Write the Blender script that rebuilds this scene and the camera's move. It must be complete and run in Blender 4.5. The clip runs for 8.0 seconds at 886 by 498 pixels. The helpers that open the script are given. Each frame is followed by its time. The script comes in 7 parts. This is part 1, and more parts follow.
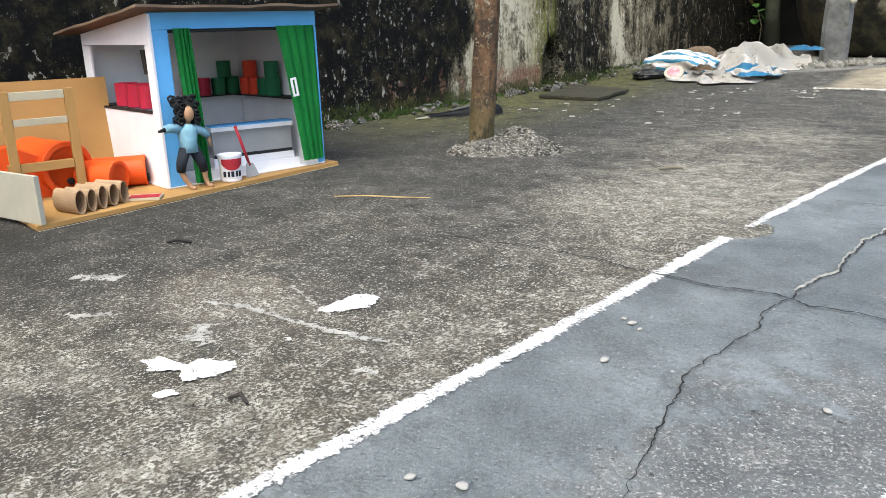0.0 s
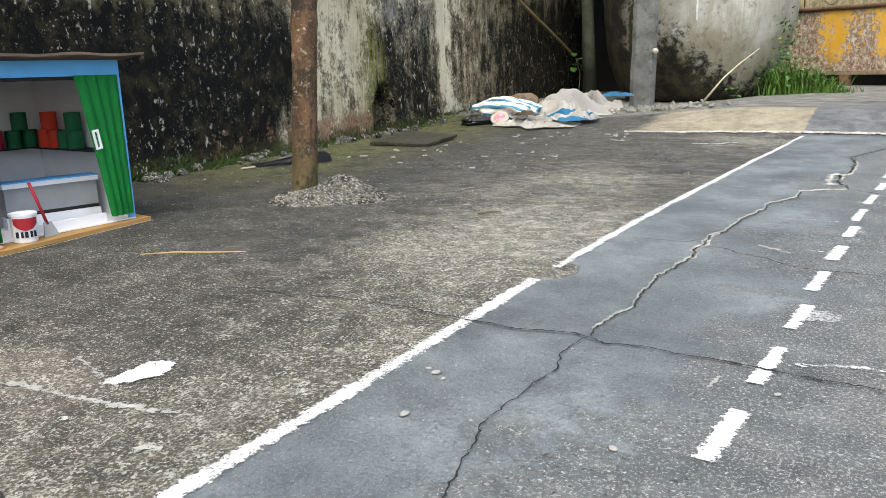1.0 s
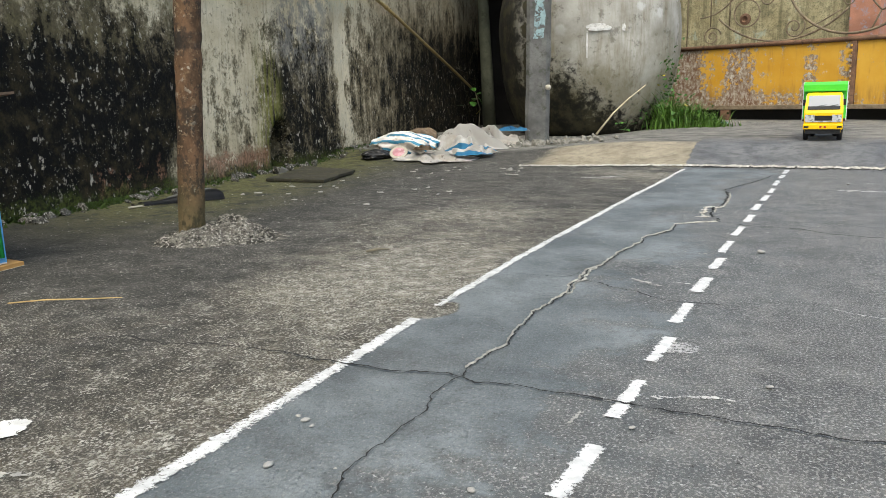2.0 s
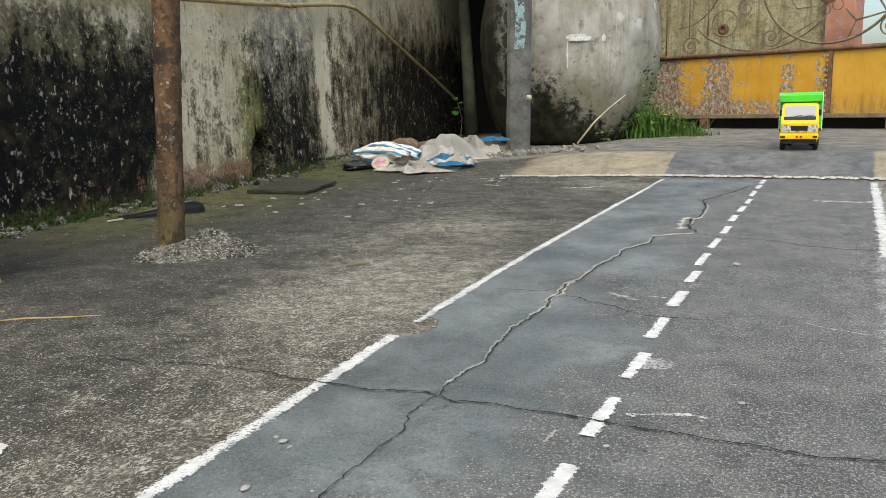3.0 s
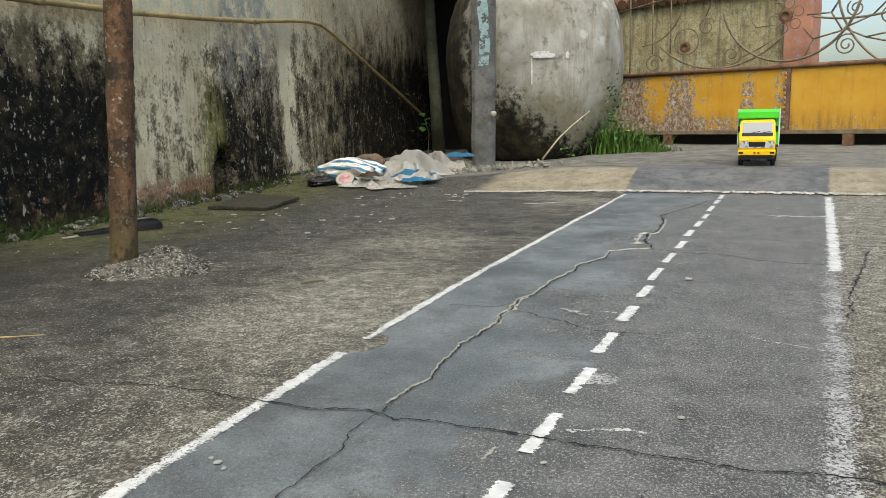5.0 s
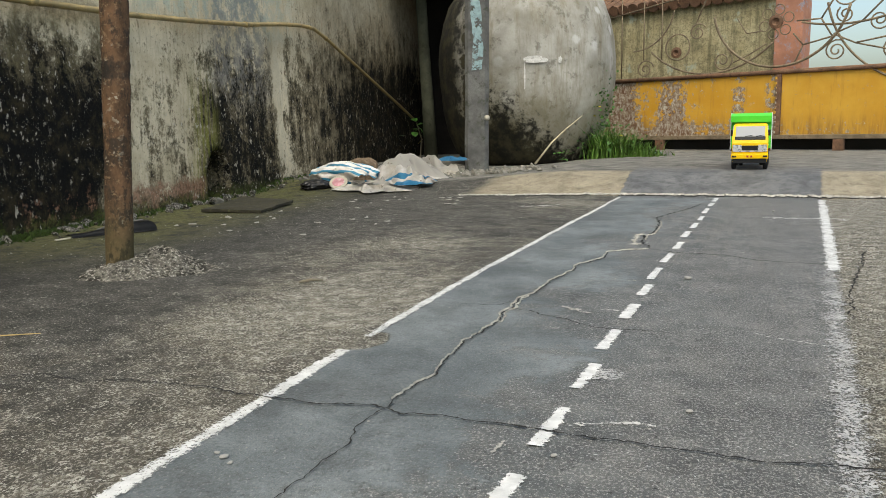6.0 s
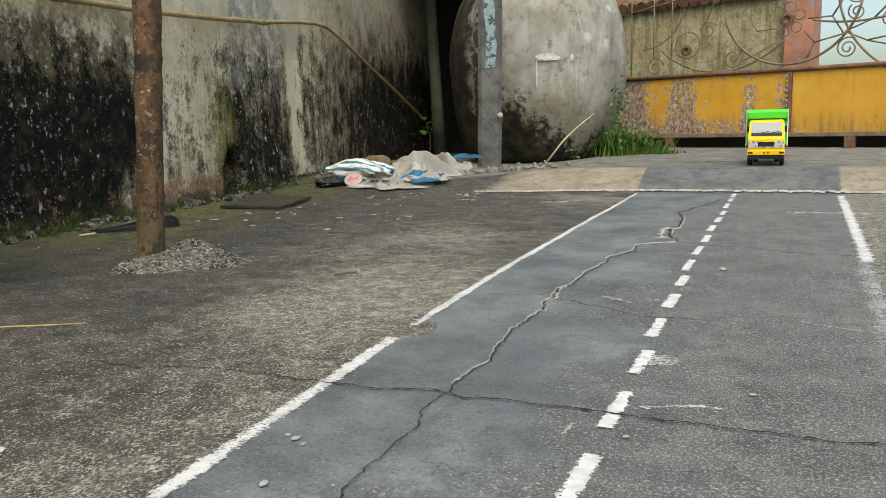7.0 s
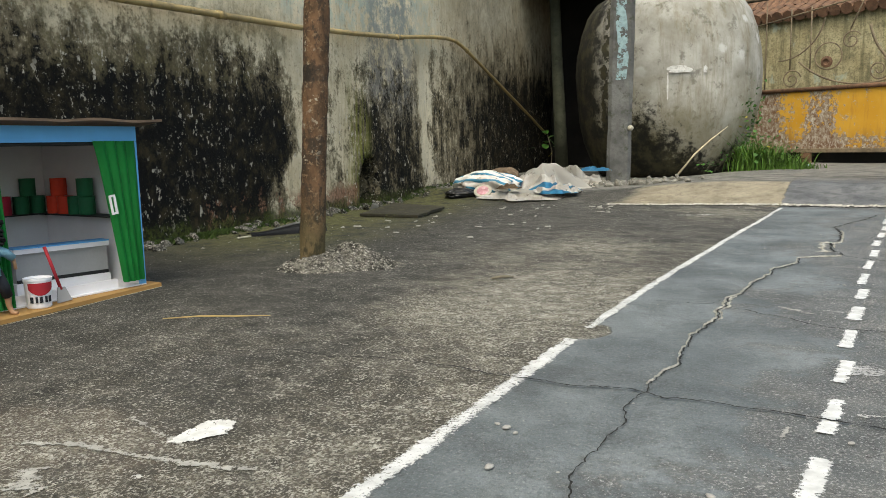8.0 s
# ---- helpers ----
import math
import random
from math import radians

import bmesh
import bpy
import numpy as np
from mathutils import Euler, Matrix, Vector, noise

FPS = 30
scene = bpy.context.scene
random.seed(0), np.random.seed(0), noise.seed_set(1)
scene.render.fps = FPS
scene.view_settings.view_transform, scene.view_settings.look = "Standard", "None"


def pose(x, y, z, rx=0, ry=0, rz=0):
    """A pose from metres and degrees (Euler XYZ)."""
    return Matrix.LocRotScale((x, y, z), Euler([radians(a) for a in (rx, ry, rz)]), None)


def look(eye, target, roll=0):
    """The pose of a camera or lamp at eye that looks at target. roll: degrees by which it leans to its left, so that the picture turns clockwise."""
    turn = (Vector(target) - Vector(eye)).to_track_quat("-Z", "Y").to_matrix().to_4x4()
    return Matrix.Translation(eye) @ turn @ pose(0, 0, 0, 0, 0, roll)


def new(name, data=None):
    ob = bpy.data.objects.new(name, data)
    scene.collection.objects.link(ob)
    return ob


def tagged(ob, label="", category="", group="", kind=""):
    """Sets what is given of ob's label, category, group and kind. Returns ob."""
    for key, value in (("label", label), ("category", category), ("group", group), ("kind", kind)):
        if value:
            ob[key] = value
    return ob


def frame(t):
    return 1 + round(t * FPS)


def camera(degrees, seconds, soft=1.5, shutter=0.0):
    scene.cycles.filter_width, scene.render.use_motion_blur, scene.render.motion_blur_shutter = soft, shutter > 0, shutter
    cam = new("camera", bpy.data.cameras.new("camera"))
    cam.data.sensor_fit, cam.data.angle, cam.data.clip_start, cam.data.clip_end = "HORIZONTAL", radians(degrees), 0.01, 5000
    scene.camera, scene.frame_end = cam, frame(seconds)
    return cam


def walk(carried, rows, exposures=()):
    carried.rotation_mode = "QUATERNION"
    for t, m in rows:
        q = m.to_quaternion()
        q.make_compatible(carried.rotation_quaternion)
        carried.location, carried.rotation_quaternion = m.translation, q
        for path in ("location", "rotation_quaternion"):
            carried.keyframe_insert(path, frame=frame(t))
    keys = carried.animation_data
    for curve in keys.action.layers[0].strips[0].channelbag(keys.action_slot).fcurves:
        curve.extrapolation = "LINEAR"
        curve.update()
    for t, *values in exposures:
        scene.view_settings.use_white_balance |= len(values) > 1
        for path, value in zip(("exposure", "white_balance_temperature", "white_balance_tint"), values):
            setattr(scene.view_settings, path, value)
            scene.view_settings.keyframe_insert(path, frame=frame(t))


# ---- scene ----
cam = camera(59.2, 8.0, soft=0.75)
PATH = [
    (0, (-0.181, 0.293, 0.438), (-1.53, 1.661, -0.117), -1.7),
    (0.5, (-0.179, 0.316, 0.427), (-1.387, 1.821, -0.099), -1.7),
    (1, (-0.138, 0.361, 0.443), (-1.203, 1.991, -0.013), -1.6),
    (1.5, (-0.092, 0.381, 0.451), (-1.032, 2.1, 0.05), -1.6),
    (1.7, (-0.082, 0.383, 0.456), (-0.988, 2.122, 0.062), -1.5),
    (3, (-0.06, 0.38, 0.489), (-0.895, 2.159, 0.121), -1.5),
    (3.5, (-0.022, 0.387, 0.478), (-0.848, 2.171, 0.112), -1.5),
    (4, (-0.014, 0.4, 0.479), (-0.819, 2.196, 0.124), -1.4),
    (4.5, (-0.006, 0.399, 0.482), (-0.792, 2.206, 0.139), -1.4),
    (5, (-0.015, 0.404, 0.489), (-0.786, 2.219, 0.158), -1.4),
    (6.5, (-0.078, 0.384, 0.451), (-0.823, 2.214, 0.139), -1.3),
    (7, (-0.133, 0.353, 0.443), (-0.885, 2.18, 0.13), -1.4),
    (7.5, (-0.184, 0.312, 0.435), (-0.986, 2.123, 0.161), -1.2),
    (8, (-0.263, 0.261, 0.418), (-1.261, 1.973, 0.151), -1.2),
]
walk(cam, [(t, look(eye, target, roll)) for t, eye, target, roll in PATH],
 exposures=((0.0, 1.68, 6450, 5), (1.0, 1.58, 6550, 4), (1.7, 1.33, 6650, 3), (3.0, 1.11, 6800, 3), (5.0, 1.03, 6900, 2), (6.5, 0.99, 7000, 2), (8.0, 1.13, 7050, 1)))

# ---- sky and sun: a bright overcast day ----
world = bpy.data.worlds.new("overcast_sky")
scene.world = world
world.use_nodes = True
wnt = world.node_tree
sky = wnt.nodes.new("ShaderNodeTexSky")
sky.sky_type, sky.sun_disc = "NISHITA", False
sky.sun_elevation, sky.sun_rotation = radians(58), radians(170)
sky.air_density, sky.dust_density, sky.ozone_density = 1.0, 4.0, 1.5
wnt.nodes["Background"].inputs["Strength"].default_value = 0.13
wnt.links.new(sky.outputs[0], wnt.nodes["Background"].inputs["Color"])
sun = new("sun", bpy.data.lights.new("sun", "SUN"))
sun.data.energy, sun.data.angle, sun.data.color = 0.9, radians(40), (1.0, 0.97, 0.93)
sun.matrix_world = look((2.4, -3.1, 8.2), (0.5, 0.5, 0.0))


# ---- node helpers ----
def nd(nt, kind, ins=None, operation=None, use_clamp=False, interpolation_type=None, data_type=None, blend_type=None):
    n = nt.nodes.new(kind)
    if operation:
        n.operation, n.use_clamp = operation, use_clamp
    if interpolation_type:
        n.interpolation_type = interpolation_type
    if data_type:
        n.data_type, n.blend_type = data_type, blend_type
    for k, v in (ins or {}).items():
        if isinstance(v, bpy.types.NodeSocket):
            nt.links.new(v, n.inputs[k])
        else:
            n.inputs[k].default_value = v
    return n


def mth(nt, op, a, b=0.0, clamp=False):
    return nd(nt, "ShaderNodeMath", {0: a, 1: b}, operation=op, use_clamp=clamp).outputs[0]


def mapr(nt, v, a, b, c=0.0, d=1.0, smooth=True):
    return nd(nt, "ShaderNodeMapRange", {0: v, 1: a, 2: b, 3: c, 4: d}, interpolation_type="SMOOTHSTEP" if smooth else "LINEAR").outputs[0]


def rgb(c):
    return (*c, 1.0) if len(c) == 3 else c


def mix(nt, fac, a, b, blend="MIX"):
    n = nd(nt, "ShaderNodeMix", data_type="RGBA", blend_type=blend)
    for k, v in ((0, fac), (6, a), (7, b)):
        if isinstance(v, bpy.types.NodeSocket):
            nt.links.new(v, n.inputs[k])
        else:
            n.inputs[k].default_value = v if k == 0 else rgb(v)
    return n.outputs[2]


def noi(nt, vec, scale, detail=4.0, rough=0.6):
    return nd(nt, "ShaderNodeTexNoise", {"Vector": vec, "Scale": scale, "Detail": detail, "Roughness": rough}).outputs[0]


def vor(nt, vec, scale, out="Distance"):
    return nd(nt, "ShaderNodeTexVoronoi", {"Vector": vec, "Scale": scale}).outputs[out]


def stretched(nt, vec, sx, sy, sz):
    return nd(nt, "ShaderNodeMapping", {"Vector": vec, "Scale": (sx, sy, sz)}).outputs[0]


def coords(nt):
    return nd(nt, "ShaderNodeTexCoord").outputs["Object"]


def xyz(nt, vec):
    return nd(nt, "ShaderNodeSeparateXYZ", {0: vec}).outputs


def material(name):
    m = bpy.data.materials.new(name)
    m.use_nodes = True
    m.node_tree.nodes["Principled BSDF"].inputs["Specular IOR Level"].default_value = 0.3
    return m, m.node_tree, m.node_tree.nodes["Principled BSDF"]


def bumped(nt, bsdf, height, strength, distance):
    b = nd(nt, "ShaderNodeBump", {"Height": height, "Strength": strength, "Distance": distance})
    nt.links.new(b.outputs[0], bsdf.inputs["Normal"])


def surface(name, colour, rough=0.7, vary=0.25, scale=8.0, fine=120.0, bump=0.25, metal=0.0, dirt=None, depth=0.002):
    """A plain real surface: base colour with cloudy and grainy variation, optional dirt patches and fine relief."""
    m, nt, bsdf = material(name)
    v = coords(nt)
    big, small = noi(nt, v, scale, 5), noi(nt, v, fine, 3)
    dark = tuple(c * (1 - vary) for c in colour)
    light = tuple(min(1, c * (1 + vary * 0.6)) for c in colour)
    col = mix(nt, mapr(nt, big, 0.3, 0.7), dark, light)
    col = mix(nt, mth(nt, "MULTIPLY", mapr(nt, small, 0.35, 0.7), 0.35), col, dark)
    if dirt:
        col = mix(nt, mth(nt, "MULTIPLY", mapr(nt, noi(nt, v, scale * 2.3, 6, 0.7), 0.52, 0.68), 0.75), col, dirt)
    nt.links.new(col, bsdf.inputs["Base Color"])
    nt.links.new(mapr(nt, big, 0.2, 0.8, max(0.05, rough - 0.12), min(1, rough + 0.12)), bsdf.inputs["Roughness"])
    bsdf.inputs["Metallic"].default_value = metal
    bumped(nt, bsdf, small, bump, depth)
    return m


# ---- the ground's height, and the road's edges ----
def ease(a, b, v):
    s = min(1.0, max(0.0, (v - a) / (b - a)))
    return s * s * (3 - 2 * s)


def rise(x, y):
    return 0.125 * ease(5.2, 5.85, y) * (0.45 + 0.55 * ease(-2.3, -1.2, x))


def ground_z(x, y):
    rough = noise.noise((x * 5.0, y * 5.0, 0.3)) * 0.0022 + noise.noise((x * 1.3, y * 1.3, 4.0)) * 0.003
    return rise(x, y) + rough * ease(0.0, 0.4, abs(y + 9) - 0.1)


def left_edge(y):
    return -0.79 - 0.07 * ease(0.2, 2.6, y) + 0.016 * ease(3.4, 5.2, y)


def right_edge(y):
    return 0.036 + 0.046 * y


# ---- materials ----
def ground_material():
    m, nt, bsdf = material("weathered_concrete_yard")
    bsdf.inputs["Specular IOR Level"].default_value = 0.28
    v = coords(nt)
    x, y, _ = xyz(nt, v)
    wob = noi(nt, v, 3.0, 6, 0.65)
    cloud = noi(nt, v, 1.15, 7, 0.66)
    mid = noi(nt, v, 7.0, 6, 0.7)
    grain = noi(nt, v, 150.0, 4, 0.7)
    crumb = noi(nt, stretched(nt, v, 1.0, 0.7, 1.0), 125.0, 4, 0.7)
    fleck2 = noi(nt, v, 30.0, 6, 0.78)
    tiny = noi(nt, v, 260.0, 2, 0.6)
    clump = noi(nt, v, 17.0, 6, 0.74)
    speck = noi(nt, stretched(nt, v, 1.0, 0.8, 1.0), 235.0, 3, 0.65)
    # bare concrete: black algae, grey and sandy worn patches
    con = mix(nt, mapr(nt, mid, 0.34, 0.66), (0.024, 0.024, 0.021), (0.066, 0.063, 0.055))
    con = mix(nt, mapr(nt, clump, 0.52, 0.66, 0.0, 0.75), con, (0.018, 0.019, 0.017))
    # a large pale, sandy worn patch beside the road
    px = mth(nt, "DIVIDE", mth(nt, "ADD", x, 1.06), 0.34)
    py = mth(nt, "DIVIDE", mth(nt, "ADD", y, -2.15), 0.55)
    r2 = mth(nt, "ADD", mth(nt, "MULTIPLY", px, px), mth(nt, "MULTIPLY", py, py))
    r2 = mth(nt, "ADD", r2, mth(nt, "MULTIPLY", mth(nt, "SUBTRACT", wob, 0.5), 3.0))
    sandy = mth(nt, "MULTIPLY", mapr(nt, r2, 0.0, 1.9, 0.85, 0.0), mapr(nt, x, -0.78, -0.9))
    # a scuffed brownish hollow in the near yard
    qx = mth(nt, "DIVIDE", mth(nt, "ADD", x, 1.30), 0.20)
    qy = mth(nt, "DIVIDE", mth(nt, "ADD", y, -0.93), 0.13)
    q2 = mth(nt, "ADD", mth(nt, "ADD", mth(nt, "MULTIPLY", qx, qx), mth(nt, "MULTIPLY", qy, qy)), mth(nt, "MULTIPLY", mth(nt, "SUBTRACT", mid, 0.5), 3.0))
    hollow = mapr(nt, q2, 1.4, 0.2)
    near = mth(nt, "MULTIPLY", mapr(nt, y, 1.7, 0.4), mapr(nt, x, -2.0, -1.15))
    near = mth(nt, "MULTIPLY", near, mapr(nt, cloud, 0.36, 0.58, 0.35, 1.0))
    # shade on the wall's side, put into the colour by thinning the pale patches
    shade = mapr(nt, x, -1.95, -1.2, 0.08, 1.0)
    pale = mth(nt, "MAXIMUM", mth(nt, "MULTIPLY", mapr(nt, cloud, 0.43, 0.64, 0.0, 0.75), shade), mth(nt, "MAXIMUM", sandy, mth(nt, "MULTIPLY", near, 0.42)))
    beside = mth(nt, "MULTIPLY", mapr(nt, mth(nt, "ADD", x, mth(nt, "MULTIPLY", mth(nt, "SUBTRACT", cloud, 0.5), 0.9)), -1.40, -0.98, 0.0, 0.5), mapr(nt, y, 3.0, 2.2))
    pale = mth(nt, "MAXIMUM", mth(nt, "MAXIMUM", pale, beside), mth(nt, "MAXIMUM", mth(nt, "MULTIPLY", hollow, 0.6), mth(nt, "MULTIPLY", mapr(nt, x, 0.02, 0.2), 0.75)))
    con = mix(nt, mth(nt, "MULTIPLY", pale, mapr(nt, clump, 0.35, 0.6, 0.62, 0.22)), con, (0.225, 0.186, 0.125))
    con = mix(nt, mth(nt, "MULTIPLY", hollow, 0.35), con, (0.15, 0.12, 0.095))
    # crumbly pale flecks of exposed grit, in clusters, thicker where worn
    dens = mth(nt, "ADD", pale, mth(nt, "ADD", mth(nt, "MULTIPLY", mth(nt, "SUBTRACT", mid, 0.5), 1.1), mth(nt, "MULTIPLY", mth(nt, "SUBTRACT", clump, 0.5), -1.9)))
    thr = mapr(nt, dens, -0.1, 1.1, 0.575, 0.452, False)
    fleck = mapr(nt, mth(nt, "SUBTRACT", mth(nt, "ADD", mth(nt, "MULTIPLY", speck, 0.6), mth(nt, "MULTIPLY", crumb, 0.4)), thr), -0.012, 0.030)
    con = mix(nt, mth(nt, "MULTIPLY", fleck, 0.85), con, mix(nt, mapr(nt, fleck2, 0.36, 0.60), (0.52, 0.505, 0.44), (0.19, 0.18, 0.145)))
    # scrubbed, almost white crusts
    crust = mapr(nt, noi(nt, stretched(nt, v, 1.0, 0.8, 1.0), 10.0, 9, 0.78), 0.60, 0.70)
    crust = mth(nt, "MULTIPLY", mth(nt, "MULTIPLY", crust, mapr(nt, crumb, 0.40, 0.52)), mapr(nt, x, -2.0, -1.4))
    con = mix(nt, mth(nt, "MULTIPLY", crust, 0.7), con, (0.46, 0.445, 0.395))
    spot = mapr(nt, vor(nt, v, 70.0), 0.24, 0.14)
    spot = mth(nt, "MULTIPLY", spot, mapr(nt, vor(nt, v, 70.0, "Color"), 0.70, 0.76))
    con = mix(nt, mth(nt, "MULTIPLY", spot, 0.7), con, (0.46, 0.44, 0.40))
    con = mix(nt, mth(nt, "MULTIPLY", mapr(nt, tiny, 0.58, 0.68), 0.35), con, (0.42, 0.40, 0.36))
    pit = mapr(nt, noi(nt, v, 95.0, 3, 0.6), 0.36, 0.31)
    con = mix(nt, mth(nt, "MULTIPLY", pit, 0.8), con, (0.014, 0.014, 0.013))
    # ground darker towards the wall, and green moss along the wall's foot
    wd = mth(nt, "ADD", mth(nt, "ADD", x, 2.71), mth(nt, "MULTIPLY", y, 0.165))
    foot_dark = mth(nt, "MULTIPLY", mapr(nt, mth(nt, "ADD", wd, mth(nt, "MULTIPLY", cloud, 1.2)), 2.1, 1.05), mapr(nt, mid, 0.3, 0.6, 0.95, 0.65))
    con = mix(nt, mth(nt, "MULTIPLY", foot_dark, 0.92), con, (0.024, 0.023, 0.018))
    moss = mth(nt, "MULTIPLY", mapr(nt, mth(nt, "ADD", wd, mth(nt, "MULTIPLY", wob, 0.9)), 1.6, 0.75), mapr(nt, y, 2.0, 3.2))
    con = mix(nt, mth(nt, "MULTIPLY", mth(nt, "MULTIPLY", moss, mapr(nt, mid, 0.34, 0.52)), 0.85), con, mix(nt, mapr(nt, fleck2, 0.4, 0.62), (0.060, 0.066, 0.018), (0.165, 0.155, 0.060)))
    # slate-grey painted road with worn, gritty places
    xl = mapr(nt, y, 0.2, 2.6, -0.79, -0.86)
    xr = mth(nt, "ADD", mth(nt, "MULTIPLY", y, 0.046), 0.04)
    edge = mth(nt, "MULTIPLY", mth(nt, "SUBTRACT", noi(nt, v, 22.0, 5, 0.7), 0.5), 0.05)
    a = mapr(nt, mth(nt, "ADD", mth(nt, "SUBTRACT", x, xl), edge), -0.003, 0.006)
    b = mapr(nt, mth(nt, "ADD", mth(nt, "SUBTRACT", xr, x), edge), -0.012, 0.012)
    road = mth(nt, "MULTIPLY", a, b)
    # a chip out of the paint where the edge line breaks off
    cx, cy = mth(nt, "ADD", x, 0.835), mth(nt, "ADD", y, -1.87)
    chip = mth(nt, "ADD", mth(nt, "MULTIPLY", mth(nt, "MULTIPLY", cx, cx), 300.0), mth(nt, "MULTIPLY", mth(nt, "MULTIPLY", cy, cy), 130.0))
    chip = mapr(nt, mth(nt, "ADD", chip, mth(nt, "MULTIPLY", mid, 1.2)), 1.2, 1.5)
    road = mth(nt, "MULTIPLY", road, chip)
    # a smooth slate skim on one side, worn through to dark aggregate in hard-edged patches on the other
    side = mth(nt, "ADD", x, mth(nt, "MULTIPLY", mth(nt, "SUBTRACT", cloud, 0.5), 1.5))
    side = mth(nt, "ADD", side, mth(nt, "ADD", mth(nt, "MULTIPLY", mth(nt, "SUBTRACT", mid, 0.5), 0.55), mth(nt, "MULTIPLY", mth(nt, "SUBTRACT", fleck2, 0.5), 0.30)))
    smooth = mth(nt, "ADD", mth(nt, "MULTIPLY", mapr(nt, side, -0.56, -0.46), 0.7), mapr(nt, side, -0.46, -0.1, 0.0, 0.3))
    paint = mix(nt, mapr(nt, wob, 0.3, 0.7), (0.078, 0.091, 0.096), (0.20, 0.222, 0.226))
    paint = mix(nt, mth(nt, "MULTIPLY", mapr(nt, noi(nt, v, 5.5, 9, 0.76), 0.50, 0.62), 0.5), paint, (0.062, 0.066, 0.067))
    paint = mix(nt, mth(nt, "MULTIPLY", mapr(nt, fleck2, 0.52, 0.68), 0.40), paint, (0.055, 0.058, 0.058))
    rough_top = mix(nt, mapr(nt, mid, 0.35, 0.68), (0.050, 0.050, 0.047), (0.130, 0.126, 0.117))
    rough_top = mix(nt, mth(nt, "MULTIPLY", mapr(nt, clump, 0.50, 0.62), 0.6), rough_top, (0.035, 0.034, 0.031))
    paint = mix(nt, mth(nt, "MULTIPLY", smooth, 0.85), paint, rough_top)
    pth = mapr(nt, mth(nt, "ADD", smooth, mth(nt, "MULTIPLY", mth(nt, "SUBTRACT", clump, 0.5), -1.5)), 0.0, 1.0, 0.66, 0.53, False)
    paint = mix(nt, mth(nt, "MULTIPLY", mapr(nt, noi(nt, v, 2.3, 7, 0.7), 0.50, 0.66), 0.4), paint, (0.050, 0.052, 0.053))
    paint = mix(nt, mth(nt, "MULTIPLY", mapr(nt, tiny, 0.56, 0.70), 0.4), paint, (0.27, 0.28, 0.275))
    pfl = mapr(nt, mth(nt, "SUBTRACT", speck, pth), 0.0, 0.03)
    paint = mix(nt, mth(nt, "MULTIPLY", pfl, 0.55), paint, (0.36, 0.35, 0.325))
    paint = mix(nt, mth(nt, "MULTIPLY", mth(nt, "MULTIPLY", spot, mapr(nt, mid, 0.42, 0.60)), mapr(nt, smooth, 0.0, 1.0, 0.12, 0.85)), paint, (0.42, 0.41, 0.39))
    salt = mth(nt, "MULTIPLY", mapr(nt, noi(nt, v, 190.0, 2, 0.5), 0.64, 0.70), mapr(nt, smooth, 0.0, 1.0, 0.3, 1.0))
    paint = mix(nt, mth(nt, "MULTIPLY", salt, 0.85), paint, (0.50, 0.50, 0.48))
    scuff = mapr(nt, noi(nt, stretched(nt, v, 1.0, 0.5, 1.0), 4.0, 9, 0.74), 0.58, 0.72)
    paint = mix(nt, mth(nt, "MULTIPLY", scuff, 0.5), paint, (0.26, 0.265, 0.26))
    scrape = mapr(nt, noi(nt, stretched(nt, v, 0.35, 1.5, 1.0), 26.0, 6, 0.72), 0.64, 0.70)
    paint = mix(nt, mth(nt, "MULTIPLY", mth(nt, "MULTIPLY", scrape, mapr(nt, wob, 0.45, 0.6)), 0.5), paint, (0.34, 0.345, 0.335))
    paint = mix(nt, mth(nt, "MULTIPLY", pit, mapr(nt, smooth, 0.0, 1.0, 0.2, 0.8)), paint, (0.022, 0.022, 0.021))
    # sandy mortar apron where the yard ramps up, the road carried over it in dark grey
    yy = mth(nt, "ADD", y, mth(nt, "MULTIPLY", mth(nt, "SUBTRACT", wob, 0.5), 0.12))
    ap = mth(nt, "MULTIPLY", mapr(nt, yy, 5.25, 5.30), mapr(nt, yy, 5.95, 5.78))
    lx = mth(nt, "ADD", x, mth(nt, "MULTIPLY", mth(nt, "SUBTRACT", y, 5.2), -0.12))
    ap = mth(nt, "MULTIPLY", ap, mapr(nt, mth(nt, "ADD", lx, mth(nt, "MULTIPLY", wob, 0.25)), -1.82, -1.68))
    mortar = mix(nt, mapr(nt, mid, 0.3, 0.7), (0.22, 0.19, 0.135), (0.36, 0.315, 0.23))
    mortar = mix(nt, mth(nt, "MULTIPLY", mapr(nt, clump, 0.50, 0.66), 0.6), mortar, (0.12, 0.105, 0.08))
    far = mix(nt, mapr(nt, mid, 0.3, 0.7), (0.10, 0.10, 0.09), (0.27, 0.255, 0.225))
    far = mix(nt, mth(nt, "MULTIPLY", mapr(nt, noi(nt, stretched(nt, v, 0.5, 1.6, 1.0), 6.0, 7, 0.74), 0.50, 0.62), 0.7), far, (0.045, 0.044, 0.040))
    far = mix(nt, mth(nt, "MULTIPLY", fleck, 0.4), far, (0.24, 0.225, 0.19))
    con = mix(nt, mapr(nt, yy, 5.75, 5.95), con, far)
    con = mix(nt, ap, con, mortar)
    carried = mix(nt, mapr(nt, mid, 0.3, 0.7), (0.090, 0.092, 0.094), (0.19, 0.19, 0.185))
    carried = mix(nt, mth(nt, "MULTIPLY", mapr(nt, clump, 0.46, 0.62), 0.6), carried, (0.055, 0.055, 0.056))
